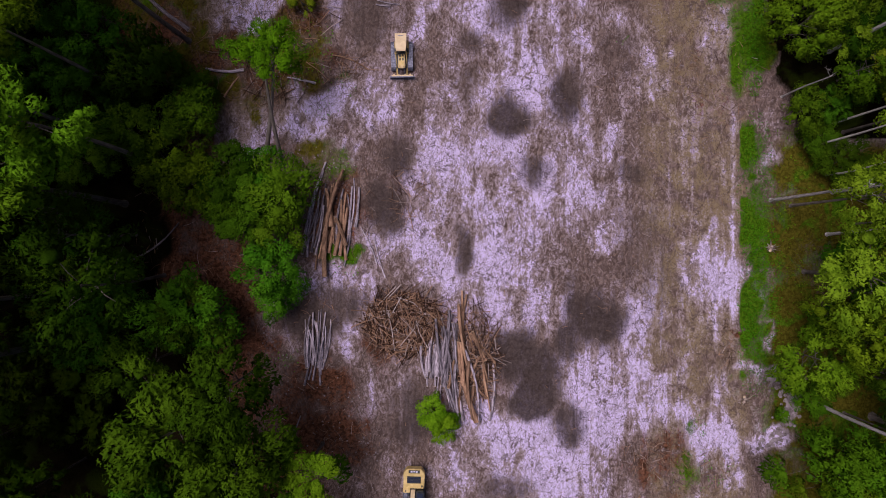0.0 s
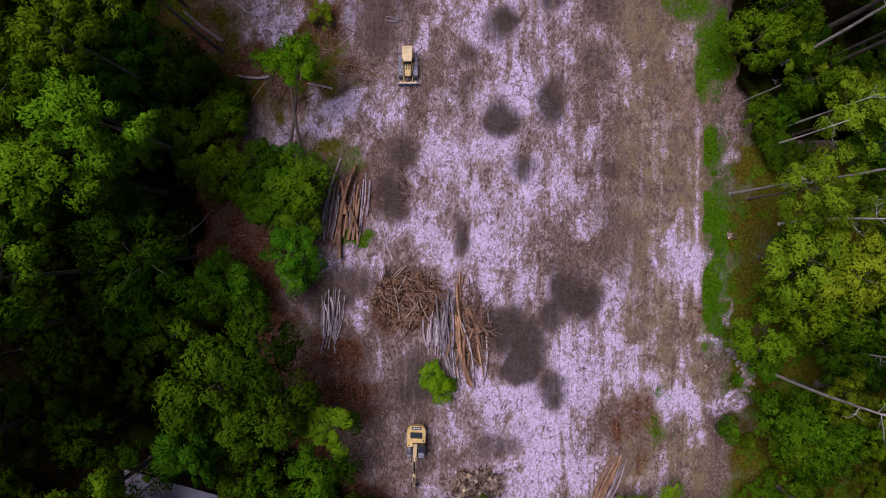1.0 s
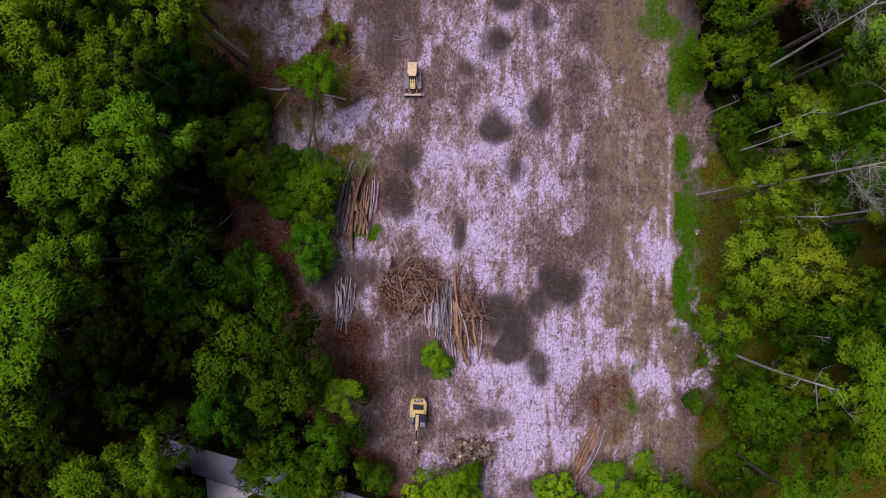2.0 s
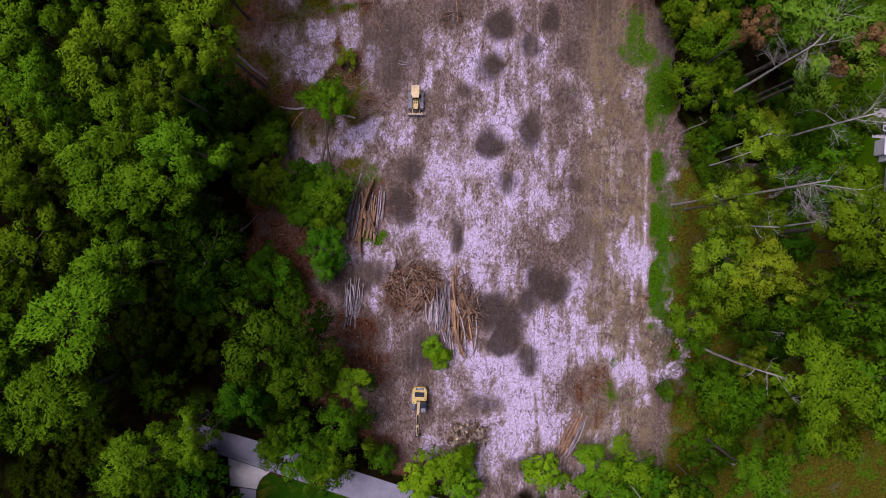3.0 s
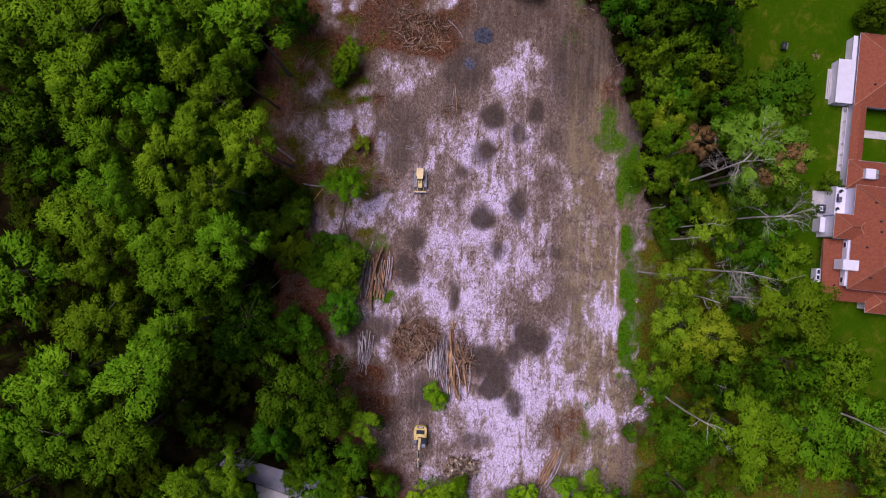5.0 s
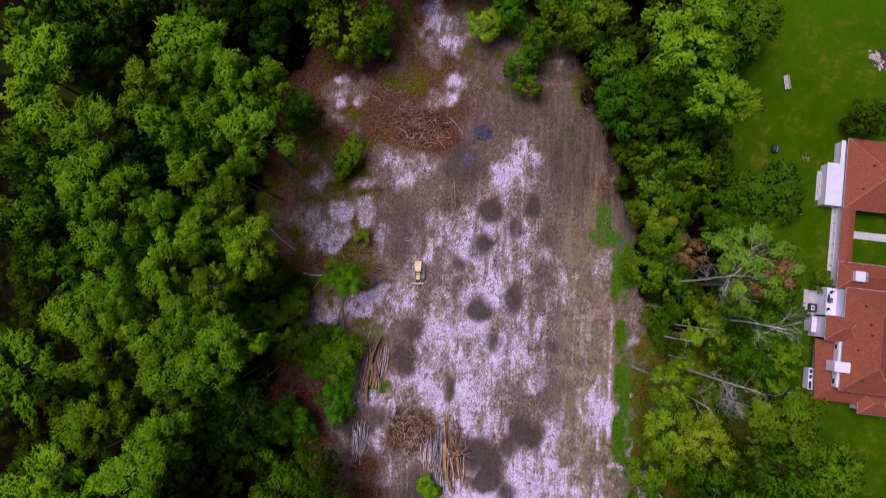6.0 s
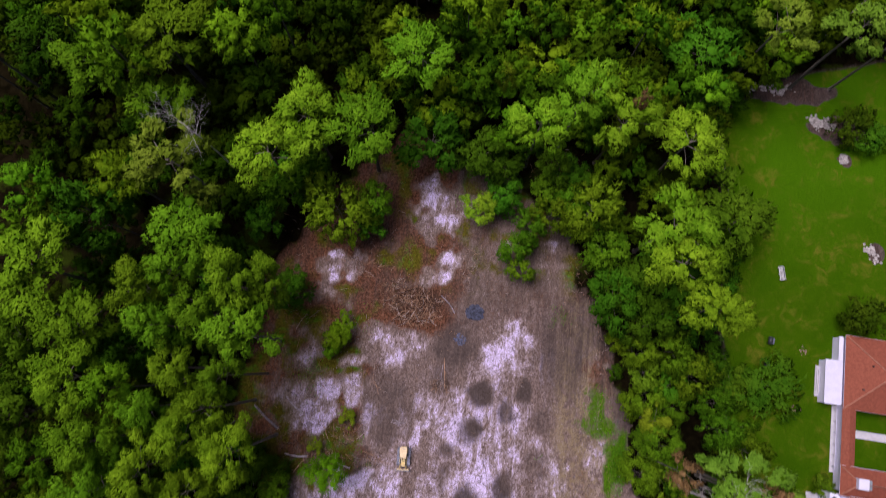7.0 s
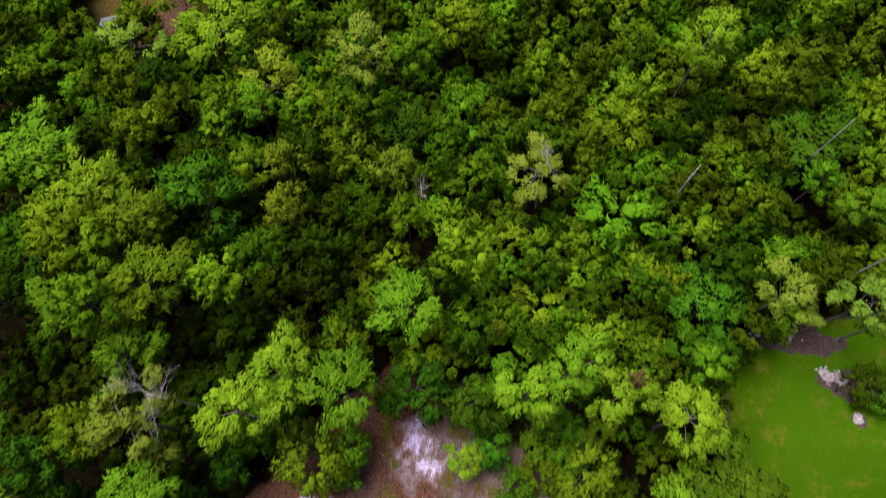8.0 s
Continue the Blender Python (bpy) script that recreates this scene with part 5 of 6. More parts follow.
for k, (x, y, a, length, r, mat) in enumerate((
        (-24.0, 19.8, 88, 4.2, 0.2, LOG_GREY), (-15.6, 18.6, 78, 3.2, 0.14, LOG_GREY), (-25.4, 28.6, 52, 4.4, 0.17, LOG_GREY), (-10.2, 20.6, 68, 4.2, 0.10, LOG_BROWN), (-6.6, 26.9, 85, 1.6, 0.12, LOG_GREY), (-23.3, 17.9, -35, 2.8, 0.12, LOG_BROWN), (-31.8, 0.8, -52, 6.8, 0.12, LOG_GREY), (-16.4, -20.6, -18, 4.6, 0.13, LOG_GREY), (-30.3, 26.0, 52, 6.2, 0.28, LOG_GREY),
        (-8.2, 0.4, 24, 4.4, 0.08, LOG_GREY), (-7.0, -1.0, 16, 4.6, 0.08, LOG_GREY), (1.6, 36.6, 6, 5.4, 0.08, LOG_BROWN), (1.1, 36.2, -3, 4.0, 0.06, LOG_GREY), (1.9, 35.4, 12, 3.4, 0.06, LOG_BROWN), (1.2, 49.3, 42, 4.2, 0.12, LOG_GREY), (-0.9, -11.8, 6, 4.4, 0.3, LOG_GREY), (-6.0, 27.2, 80, 2.6, 0.1, LOG_GREY))):
    make_log(x, y, r + 0.02, a, 0, 900 + k, r, length, mat, "single felled log lying on the ground", "scattered logs")


# ---- brush heaps, roots and litter ----
def sticks(name, seed, count, place, length, radius, lift, label, category, mat=TWIG, steep=0.25, round_=0.0):
    rng = random.Random(seed)
    store = tubes()
    for _ in range(count):
        x, y, f = place(rng)
        z = lift * max(0.0, 1 - f * f) * rng.uniform(0.3, 1.0)
        n = rng.uniform(*length)
        a, e = rng.uniform(0, 6.28), rng.uniform(-steep, steep) * (1 if lift else 0.1)
        if round_ and rng.random() < round_:
            a = math.atan2(y - place.middle[1], x - place.middle[0]) + math.pi / 2 + rng.gauss(0, 0.45)
        d = Vector((math.cos(a), math.sin(a), e))
        side = Vector((-d.y, d.x, 0)) * rng.uniform(-0.12, 0.12) * n
        p = Vector((x, y, max(z, abs(e) * n / 2) + 0.05))
        r = rng.uniform(*radius)
        tube(store, [p - d * n / 2, p + side, p + d * n / 2], [r, r * 0.8, r * 0.35], 4, False)
    return tagged(new(name, tube_mesh(name, store, mat)), label, category, kind="stuff")


def disc(cx, cy, rx, ry):
    def place(rng):
        a, f = rng.uniform(0, 6.28), math.sqrt(rng.random())
        return cx + rx * f * math.cos(a), cy + ry * f * math.sin(a), f
    place.middle = (cx, cy)
    return place


def over(rows):
    def place(rng):
        cx, cy, rx, ry, _ = rng.choice(rows)
        return disc(cx, cy, rx * 1.2, ry * 1.2)(rng)[:2] + (1.0,)
    return place


sticks("brush_heap", 31, 760, disc(-4.3, -8.2, 4.2, 3.3), (1.0, 4.6), (0.025, 0.085), 1.5, "round heap of tangled brown branches", "brush heap", round_=0.6)
sticks("brush_heap", 32, 420, disc(3.6, -11.5, 2.6, 5.0), (0.7, 3.0), (0.02, 0.07), 0.7, "tangled brown branches strewn among logs", "brush heap")
sticks("brush_heap", 33, 360, disc(-4.8, 48.4, 4.8, 3.6), (0.8, 3.4), (0.025, 0.08), 0.35, "flat spread of reddish brown branches", "brush heap")
sticks("brush_heap", 38, 120, disc(-8.6, 50.6, 3.6, 3.0), (0.5, 2.6), (0.02, 0.06), 0.15, "sparse reddish brown branches on soil", "brush heap")
for k, (x, y, rx, ry, n) in enumerate(((-16.0, 26.0, 4.5, 3.5, 40), (-18.5, 19.0, 4.0, 3.0, 40), (-23.0, 33.0, 3.5, 6.0, 45), (-16.0, 56.0, 5.0, 3.0, 40), (-13.0, 35.0, 3.5, 3.0, 25), (-26.0, 45.0, 2.5, 5.0, 40), (-4.0, 6.0, 2.0, 3.0, 30))):
    sticks("brush_heap", 380 + k, n, disc(x, y, rx, ry), (0.8, 3.4), (0.02, 0.06), 0.12, "thin brown branches strewn over weedy soil", "brush heap")
sticks("brush_heap", 34, 90, disc(1.0, 34.2, 1.8, 1.3), (0.5, 1.8), (0.02, 0.05), 0.3, "small heap of reddish brown twigs", "brush heap")
sticks("brush_heap", 35, 26, disc(-11.0, 20.3, 3.4, 1.4), (1.2, 4.2), (0.025, 0.06), 0.2, "thin brown branches strewn on the ground", "brush heap")
sticks("wood_litter", 36, 2600, over(MULCH), (0.3, 1.6), (0.012, 0.04), 0.0, "reddish brown twigs and bark strewn over soil", "litter")
sticks("wood_litter", 37, 1500, lambda rng: (rng.uniform(-24, 31), rng.uniform(-33, 62), 1.0), (0.2, 1.0), (0.01, 0.03), 0.0, "small dry twigs scattered over the clearing", "litter")


def clods(name, seed, count, place, size, mat, label, category):
    rng = random.Random(seed)
    verts, faces = [], []
    for _ in range(count):
        x, y = place(rng)[:2]
        s = rng.uniform(*size)
        k, turn = len(verts), rng.uniform(0, 6.28)
        for i in range(6):
            a = turn + i * math.pi / 3
            q = s * rng.uniform(0.7, 1.2)
            verts.append((x + q * math.cos(a), y + q * math.sin(a), 0.0))
        for i in range(3):
            a = turn + i * 2.1
            q = s * rng.uniform(0.3, 0.6)
            verts.append((x + q * math.cos(a), y + q * math.sin(a), s * rng.uniform(0.45, 0.8)))
        faces += [(k, k + 1, k + 6), (k + 1, k + 2, k + 6), (k + 2, k + 7, k + 6), (k + 2, k + 3, k + 7), (k + 3, k + 4, k + 7), (k + 4, k + 8, k + 7), (k + 4, k + 5, k + 8), (k + 5, k, k + 8), (k, k + 6, k + 8), (k + 6, k + 7, k + 8)]
    return tagged(new(name, set_mesh(name, verts, faces, mat)), label, category, kind="stuff")


SAND_CLOD = surface("sand_clod", (0.14, 0.11, 0.11), (0.46, 0.39, 0.46), 0.7, 0.95)
def off_ash(rng):
    while True:
        x, y = rng.uniform(-20, 31), rng.uniform(-36, 46)
        if all(math.hypot((x - a) / b, (y - c) / d) > 1.4 for a, c, b, d, _s in ASH):
            return x, y, 1.0


clods("soil_clods", 41, 2200, off_ash, (0.04, 0.11), SAND_CLOD, "crumbled clods of pale sandy soil", "soil")
def ridge(*points):
    def place(rng):
        k, f = rng.randrange(len(points) - 1), rng.random()
        (x0, y0), (x1, y1) = points[k], points[k + 1]
        return x0 + (x1 - x0) * f + rng.gauss(0, 0.5), y0 + (y1 - y0) * f + rng.gauss(0, 0.5), 1.0
    return place


clods("rubble", 42, 230, ridge((34.1, -14.3), (36.4, -14.1), (38.3, -15.8), (38.5, -18.0), (37.2, -20.8), (34.8, -21.8)), (0.07, 0.30), SAND_CLOD, "pale lumps of dug sand beside the grass", "soil")


def stump(x, y, z, seed, size):
    rng = random.Random(seed)
    root = empty("stump", pose(x, y, z, rng.uniform(-70, 70), rng.uniform(-70, 70), rng.uniform(0, 360)), "uprooted tree stump with soil-caked broken roots", "stump", "uprooted stumps")
    butt = tubes()
    tube(butt, [(0, 0, -0.2 * size), (0, 0, 0.25 * size), (0.03, 0, 0.9 * size)], [0.55 * size, 0.33 * size, 0.27 * size], 10)
    mesh_part("butt", tube_mesh("butt", butt, ROOT), root)
    bm = bmesh.new()
    bmesh.ops.create_cone(bm, cap_ends=True, segments=10, radius1=0.25 * size, radius2=0.24 * size, depth=0.03, matrix=Matrix.Translation((0.03, 0, 0.9 * size + 0.014)))
    part("cut_end", bm, CUT, root, "pale sawn face")
    for k in range(13):
        one = tubes()
        a = k * 0.484 + rng.uniform(-0.3, 0.3)
        d = Vector((math.cos(a), math.sin(a), 0))
        tube(one, [d * 0.25 * size, d * 0.75 * size + Vector((0, 0, rng.uniform(-0.3, 0.1) * size)), d * rng.uniform(0.9, 1.9) * size + Vector((0, 0, rng.uniform(-0.5, 0.2) * size))], [0.17 * size, 0.08 * size, 0.02 * size], 6)
        mesh_part("root", tube_mesh("root", one, SOIL if k % 3 == 0 else ROOT), root)
    return root


stumper = random.Random(51)
for k in range(17):
    a, f = k * 2.4, math.sqrt((k + 0.5) / 17)
    stump(4.5 + 3.0 * f * math.cos(a), -31.8 + 2.2 * f * math.sin(a), 0.5 + 0.8 * (1 - f), 510 + k, stumper.uniform(0.75, 1.25))
stump(33.3, -16.6, 0.35, 560, 0.6)
stump(36.0, 0.1, 0.35, 562, 0.6)
stump(18.4, -35.0, 0.3, 561, 0.5)
sticks("brush_heap", 55, 150, disc(4.4, -31.8, 3.4, 2.6), (0.5, 2.2), (0.02, 0.06), 1.2, "broken roots and branches round the stumps", "brush heap", steep=0.6)
clods("root_soil_heap", 52, 200, disc(4.4, -31.8, 3.2, 2.5), (0.12, 0.4), SOIL, "heap of dug brown soil under the stumps", "soil")

# burnt heap with blue-black ash
clods("ash_heap", 53, 260, disc(6.4, 48.2, 1.6, 1.3), (0.12, 0.45), TARP, "blue-black heap of charred remains", "ash heap")
clods("ash_heap", 54, 60, disc(4.0, 43.0, 1.2, 1.0), (0.1, 0.3), TARP, "small blue-black heap of charred remains", "ash heap")


# ---- low growth ----
def low_growth(name, seed, rows, per_metre, size, height, mat, label):
    rng = np.random.RandomState(seed)
    spots = []
    for cx, cy, rx, ry, s in rows:
        n = int(per_metre * rx * ry * 3.14 * s)
        a, f = rng.uniform(0, 6.28, n), np.sqrt(rng.uniform(0, 1, n)) * 1.12
        keep = rng.uniform(0, 1, n) < np.clip(1.6 - f * 1.1 + 0.5 * value_noise(cx + rx * f * np.cos(a), cy + ry * f * np.sin(a), 1.6, 61), 0, 1)
        spots.append(np.stack([cx + rx * f * np.cos(a), cy + ry * f * np.sin(a), rng.uniform(0.02, height, n)], -1)[keep])
    spots = np.concatenate(spots)
    corners = leaves_at(rng, spots, np.tile([0, 0, 1.0], (len(spots), 1)), size, 0.55)
    corners[:, :, 2] = np.maximum(corners[:, :, 2], 0.03)
    tagged(new(name, set_mesh(name, *sprays(corners), mat)), label, "weeds", kind="stuff")


low_growth("weeds", 62, [(34.6, 6.0, 2.0, 8.5, 1.0), (34.9, -4.0, 2.3, 7.5, 1.0), (34.2, -11.5, 1.6, 4.5, 0.9), (34.2, 22.8, 1.3, 5.6, 1.3)], 40, 0.14, 0.4, WEEDS, "bright green weeds along the clearing's edge")
low_growth("weeds", 63, [g for g in GRASS[5:] if g[0] < 33], 7, 0.16, 0.35, WEEDS, "sparse green weeds on bare soil")
low_growth("weeds", 64, [g for g in GRASS[5:] if g[0] > 33], 5, 0.22, 0.5, LEAF["yellow"], "olive undergrowth below the dead trees")


# ---- machines ----
def track(parent, x, y0, y1, width, height, mat=STEEL):
    """A crawler track: belt of shoes round wheels, with its frame."""
    belt = new("track")
    belt.parent = parent
    r = height / 2
    run = y1 - y0 - height
    loop = 2 * run + 2 * math.pi * r
    n = int(loop / 0.19)
    bm = bmesh.new()
    for k in range(n):
        s = k / n * loop
        if s < run:
            y, z, a = y0 + r + s, height, 0
        elif s < run + math.pi * r:
            t = (s - run) / r
            y, z, a = y1 - r + r * math.sin(t), r + r * math.cos(t), -t
        elif s < 2 * run + math.pi * r:
            y, z, a = y1 - r - (s - run - math.pi * r), 0, math.pi
        else:
            t = (s - 2 * run - math.pi * r) / r
            y, z, a = y0 + r - r * math.sin(t), r - r * math.cos(t), math.pi - t
        box(bm, x - width / 2, x + width / 2, y - 0.075, y + 0.075, z - 0.03, z + 0.03, turn=Matrix.Rotation(a, 4, "X"))
        box(bm, x - width / 2, x + width / 2, y - 0.012, y + 0.012, z - 0.055 if a == math.pi else z, z if a == math.pi else z + 0.07, turn=Matrix.Rotation(a, 4, "X"))
    part("belt", bm, mat, belt)
    bm = bmesh.new()
    for yy in (y0 + r, y1 - r):
        bmesh.ops.create_cone(bm, cap_ends=True, segments=18, radius1=r * 0.85, radius2=r * 0.85, depth=width * 0.6, matrix=Matrix.Translation((x, yy, r)) @ Matrix.Rotation(radians(90), 4, "Y"))
    box(bm, x - width * 0.3, x + width * 0.3, y0 + r, y1 - r, r * 0.5, r * 1.4, 0.03)
    part("roller_frame", bm, DARK, belt)
    return belt


def rod(name, parent, pts, radius, mat, sides=8, label=""):
    """A round bar or hose along points."""
    st = tubes()
    tube(st, pts, radius if isinstance(radius, (list, tuple)) else [radius] * len(pts), sides)
    return mesh_part(name, tube_mesh(name, st, mat), parent, label)


def upright(name, parent, x, y, z0, z1, r, mat, sides=14):
    bm = bmesh.new()
    bmesh.ops.create_cone(bm, cap_ends=True, segments=sides, radius1=r, radius2=r, depth=z1 - z0, matrix=Matrix.Translation((x, y, (z0 + z1) / 2)))
    return part(name, bm, mat, parent)


def bulldozer(m):
    """Faces -y; its blade is at the front."""
    root = empty("bulldozer", m, "yellow crawler bulldozer with a faded cream canopy", "bulldozer")
    for x in (-0.99, 0.99):
        track(root, x, -1.55, 2.0, 0.60, 0.85)
        boxed("fender", root, YELLOW, x * 0.72 - 0.14, x * 0.72 + 0.14, 0.35, 1.9, 1.0, 1.06)
        boxed("toolbox", root, DARK, x * 0.72 - 0.11, x * 0.72 + 0.11, 0.5, 1.0, 1.062, 1.32, bevel=0.04)
    boxed("hull", root, DARK, -0.62, 0.62, -1.3, 2.1, 0.45, 0.98, bevel=0.05)
    boxed("hood", root, YELLOW, -0.40, 0.40, -1.55, 0.20, 0.98, 1.58, bevel=0.09)
    boxed("grille", root, DARK, -0.36, 0.36, -1.58, -1.54, 1.05, 1.5, bevel=0.01)
    for x in (-0.17, 0.17):
        boxed("hood_vent", root, DARK, x - 0.09, x + 0.09, -0.62, -0.30, 1.582, 1.60, bevel=0.008)
        boxed("hood_rib", root, CREAM, x * 1.9 - 0.03, x * 1.9 + 0.03, -1.35, 0.1, 1.57, 1.61, bevel=0.01)
    upright("air_cleaner", root, -0.16, -0.05, 1.58, 1.92, 0.11, DARK)
    upright("filler_cap", root, 0.0, -1.25, 1.58, 1.66, 0.09, CREAM)
    boxed("nose_plate", root, CREAM, -0.32, 0.32, -1.50, -1.40, 1.585, 1.615, bevel=0.01)
    rod("exhaust", root, [(0.17, -0.05, 1.55), (0.17, -0.05, 2.12), (0.17, 0.03, 2.27)], [0.065, 0.065, 0.055], DARK, 10)
    boxed("dashboard", root, DARK, -0.38, 0.38, 0.2, 0.42, 1.0, 1.72, bevel=0.04)
    boxed("seat", root, DARK, -0.3, 0.3, 0.75, 1.3, 1.0, 1.6, bevel=0.08)
    boxed("fuel_tank", root, YELLOW, -0.5, 0.5, 1.55, 2.3, 1.0, 1.75, bevel=0.07)
    # canopy, a little narrower at its front
    bm = bmesh.new()
    ring = ((-0.56, 0.22), (0.56, 0.22), (0.66, 1.0), (0.68, 2.36), (-0.68, 2.36), (-0.66, 1.0))
    low, high = [bm.verts.new((x, y, 2.52)) for x, y in ring], [bm.verts.new((x * 0.97, y, 2.66)) for x, y in ring]
    bm.faces.new(high)
    bm.faces.new(low)
    for i in range(6):
        bm.faces.new((low[i], low[(i + 1) % 6], high[(i + 1) % 6], high[i]))
    canopy = part("canopy", bm, CREAM, root, "faded cream canopy roof")
    for y in (0.34, 2.2):
        boxed("canopy_rib", canopy, CREAM, -0.52, 0.52, y - 0.05, y + 0.05, 2.663, 2.70, bevel=0.01)
    boxed("canopy_panel", canopy, STEEL, -0.34, 0.34, 2.02, 2.10, 2.664, 2.68, bevel=0.005)
    for x in (-0.54, 0.54):
        for y in (0.36, 2.15):
            boxed("post", root, YELLOW, x - 0.05, x + 0.05, y - 0.05, y + 0.05, 1.0, 2.52, bevel=0.015)
        rod("sweep_bar", root, [(x * 1.05, 0.3, 2.45), (x * 1.18, -0.35, 2.15), (x * 1.02, -1.0, 1.62), (x * 0.72, -1.3, 1.3)], 0.045, YELLOW)
        rod("headlight", root, [(x * 0.9, 0.16, 2.4), (x * 0.9, 0.06, 2.4)], 0.09, DARK, 10)
    for x in (-1, 1):
        rod("push_arm", root, [(x * 0.62, 0.4, 0.5), (x * 0.60, -1.5, 0.6), (x * 0.55, -2.38, 0.55)], 0.09, YELLOW)
        rod("lift_cylinder", root, [(x * 0.34, -1.35, 1.35), (x * 0.33, -1.85, 1.0), (x * 0.33, -2.3, 0.7)], [0.07, 0.06, 0.04], STEEL)
        rod("hose", root, [(x * 0.2, -1.3, 1.6), (x * 0.26, -1.75, 1.45), (x * 0.3, -2.2, 0.95)], 0.025, DARK, 6)
    bm = bmesh.new()
    rows = []
    for z, y in ((0.02, -2.52), (0.25, -2.40), (0.55, -2.36), (0.85, -2.42), (1.0, -2.52)):
        rows.append([bm.verts.new((x, y + d, z)) for d in (0.0, 0.1) for x in (-1.48, 1.48)])
    for a, b in zip(rows, rows[1:]):
        for i, j in ((0, 1), (1, 3), (3, 2), (2, 0)):
            bm.faces.new((a[i], a[j], b[j], b[i]))
    for r in (rows[0], rows[-1]):
        bm.faces.new((r[0], r[1], r[3], r[2]))
    blade = part("blade", bm, STEEL, root, "curved worn steel dozer blade")
    boxed("cutting_edge", blade, STEEL, -1.5, 1.5, -2.56, -2.51, 0.0, 0.18, bevel=0.01)
    boxed("blade_rib", blade, CREAM, -1.25, 1.25, -2.38, -2.22, 0.80, 0.94, bevel=0.02)
    for x in (-0.95, -0.35, 0.35, 0.95):
        boxed("blade_bracket", blade, CREAM, x - 0.10, x + 0.10, -2.36, -2.08, 0.5, 0.98, bevel=0.03)
    return root


def excavator(m):
    """Counterweight at +y, boom reaching to -y."""
    root = empty("excavator", m, "yellow crawler excavator with its boom stretched low", "excavator")
    for x in (-1.02, 1.02):
        track(root, x, -2.0, 1.75, 0.55, 0.85)
    boxed("undercarriage", root, DARK, -0.7, 0.7, -1.3, 1.0, 0.35, 0.95, bevel=0.05)
    upright("slew_ring", root, 0, -0.2, 0.9, 1.14, 0.65, STEEL, 28)
    boxed("deck", root, DARK, -1.22, 1.25, -0.9, 1.9, 1.12, 1.3, bevel=0.04)
    # counterweight with cut-off rear corners
    bm = bmesh.new()
    ring = ((-1.28, 1.1), (1.28, 1.1), (1.28, 1.75), (0.86, 2.3), (-0.86, 2.3), (-1.28, 1.75))
    low, high = [bm.verts.new((x, y, 1.12)) for x, y in ring], [bm.verts.new((x * 0.97, y - 0.03 * (y > 1.2), 2.16)) for x, y in ring]
    bm.faces.new(high)
    bm.faces.new(low)
    for i in range(6):
        bm.faces.new((low[i], low[(i + 1) % 6], high[(i + 1) % 6], high[i]))
    bmesh.ops.bevel(bm, geom=bm.edges[:], offset=0.07, segments=2, affect="EDGES")
    weight = part("counterweight", bm, YELLOW, root)
    boxed("decal", weight, DARK, -0.66, 0.66, 1.80, 2.16, 2.163, 2.18, bevel=0.0, label="dark band with pale marks")
    for k in range(3):
        boxed("decal_mark", weight, WHITE, -0.42 + 0.30 * k, -0.20 + 0.30 * k, 1.9 + 0.04 * (k % 2), 2.06, 2.184, 2.19, bevel=0.0)
    cover = boxed("engine_cover", root, YELLOW, -1.22, 1.22, 0.02, 1.2, 1.3, 2.06, bevel=0.1)
    boxed("engine_hood", cover, GLASS, -0.80, 0.80, 0.66, 1.46, 2.165, 2.22, bevel=0.04, label="dark engine hood panel")
    for k in range(4):
        boxed("hood_slat", cover, DARK, -0.68, 0.68, 0.76 + 0.18 * k, 0.82 + 0.18 * k, 2.222, 2.235, bevel=0.004)
    boxed("side_tank", root, YELLOW, -1.24, -0.42, -0.55, 0.02, 1.3, 1.95, bevel=0.07)
    upright("filler_cap", root, -0.95, -0.3, 1.94, 2.02, 0.09, DARK)
    upright("muffler", root, 0.95, 0.35, 2.04, 2.32, 0.08, DARK)
    boxed("tool_box", root, STEEL, -1.24, -0.62, -1.45, -0.57, 1.12, 1.5, bevel=0.05)
    for x in (-1.15, -0.72):
        boxed("step", root, DARK, x - 0.03, x + 0.03, -1.4, -0.62, 1.502, 1.54, bevel=0.01)
    cab = boxed("cab", root, DARK, 0.28, 1.25, -1.85, -0.05, 1.14, 2.72, bevel=0.12)
    boxed("roof_window", cab, GLASS, 0.40, 1.13, -0.95, -0.25, 2.722, 2.74, bevel=0.01)
    boxed("roof_plate", cab, STEEL, 0.40, 1.13, -1.70, -1.05, 2.722, 2.745, bevel=0.01)
    boxed("windscreen", cab, GLASS, 0.38, 1.15, -1.875, -1.852, 1.5, 2.6, bevel=0.01)
    boxed("side_window", cab, GLASS, 1.252, 1.27, -1.65, -0.4, 1.8, 2.55, bevel=0.005)
    rod("grab_rail", cab, [(1.3, -1.75, 1.4), (1.3, -1.75, 2.4), (1.3, -1.6, 2.5)], 0.025, YELLOW, 6)
    boxed("boom_foot", root, DARK, -0.4, 0.27, -0.9, 0.0, 1.3, 1.7, bevel=0.05)

    def arm(name, pts, wide, tall, mat):
        bm = bmesh.new()
        rings = [[bm.verts.new((s * w / 2 - 0.08, y, z + t * h / 2)) for s, t in ((-1, -1), (1, -1), (1, 1), (-1, 1))] for (y, z), w, h in zip(pts, wide, tall)]
        for a, b in zip(rings, rings[1:]):
            for i in range(4):
                bm.faces.new((a[i], a[(i + 1) % 4], b[(i + 1) % 4], b[i]))
        bm.faces.new(rings[0])
        bm.faces.new(rings[-1])
        return part(name, bm, mat, root)

    arm("boom", ((-0.2, 1.6), (-1.4, 2.9), (-2.6, 3.1), (-4.3, 2.3)), (0.50, 0.46, 0.42, 0.34), (0.5, 0.6, 0.55, 0.35), CREAM)
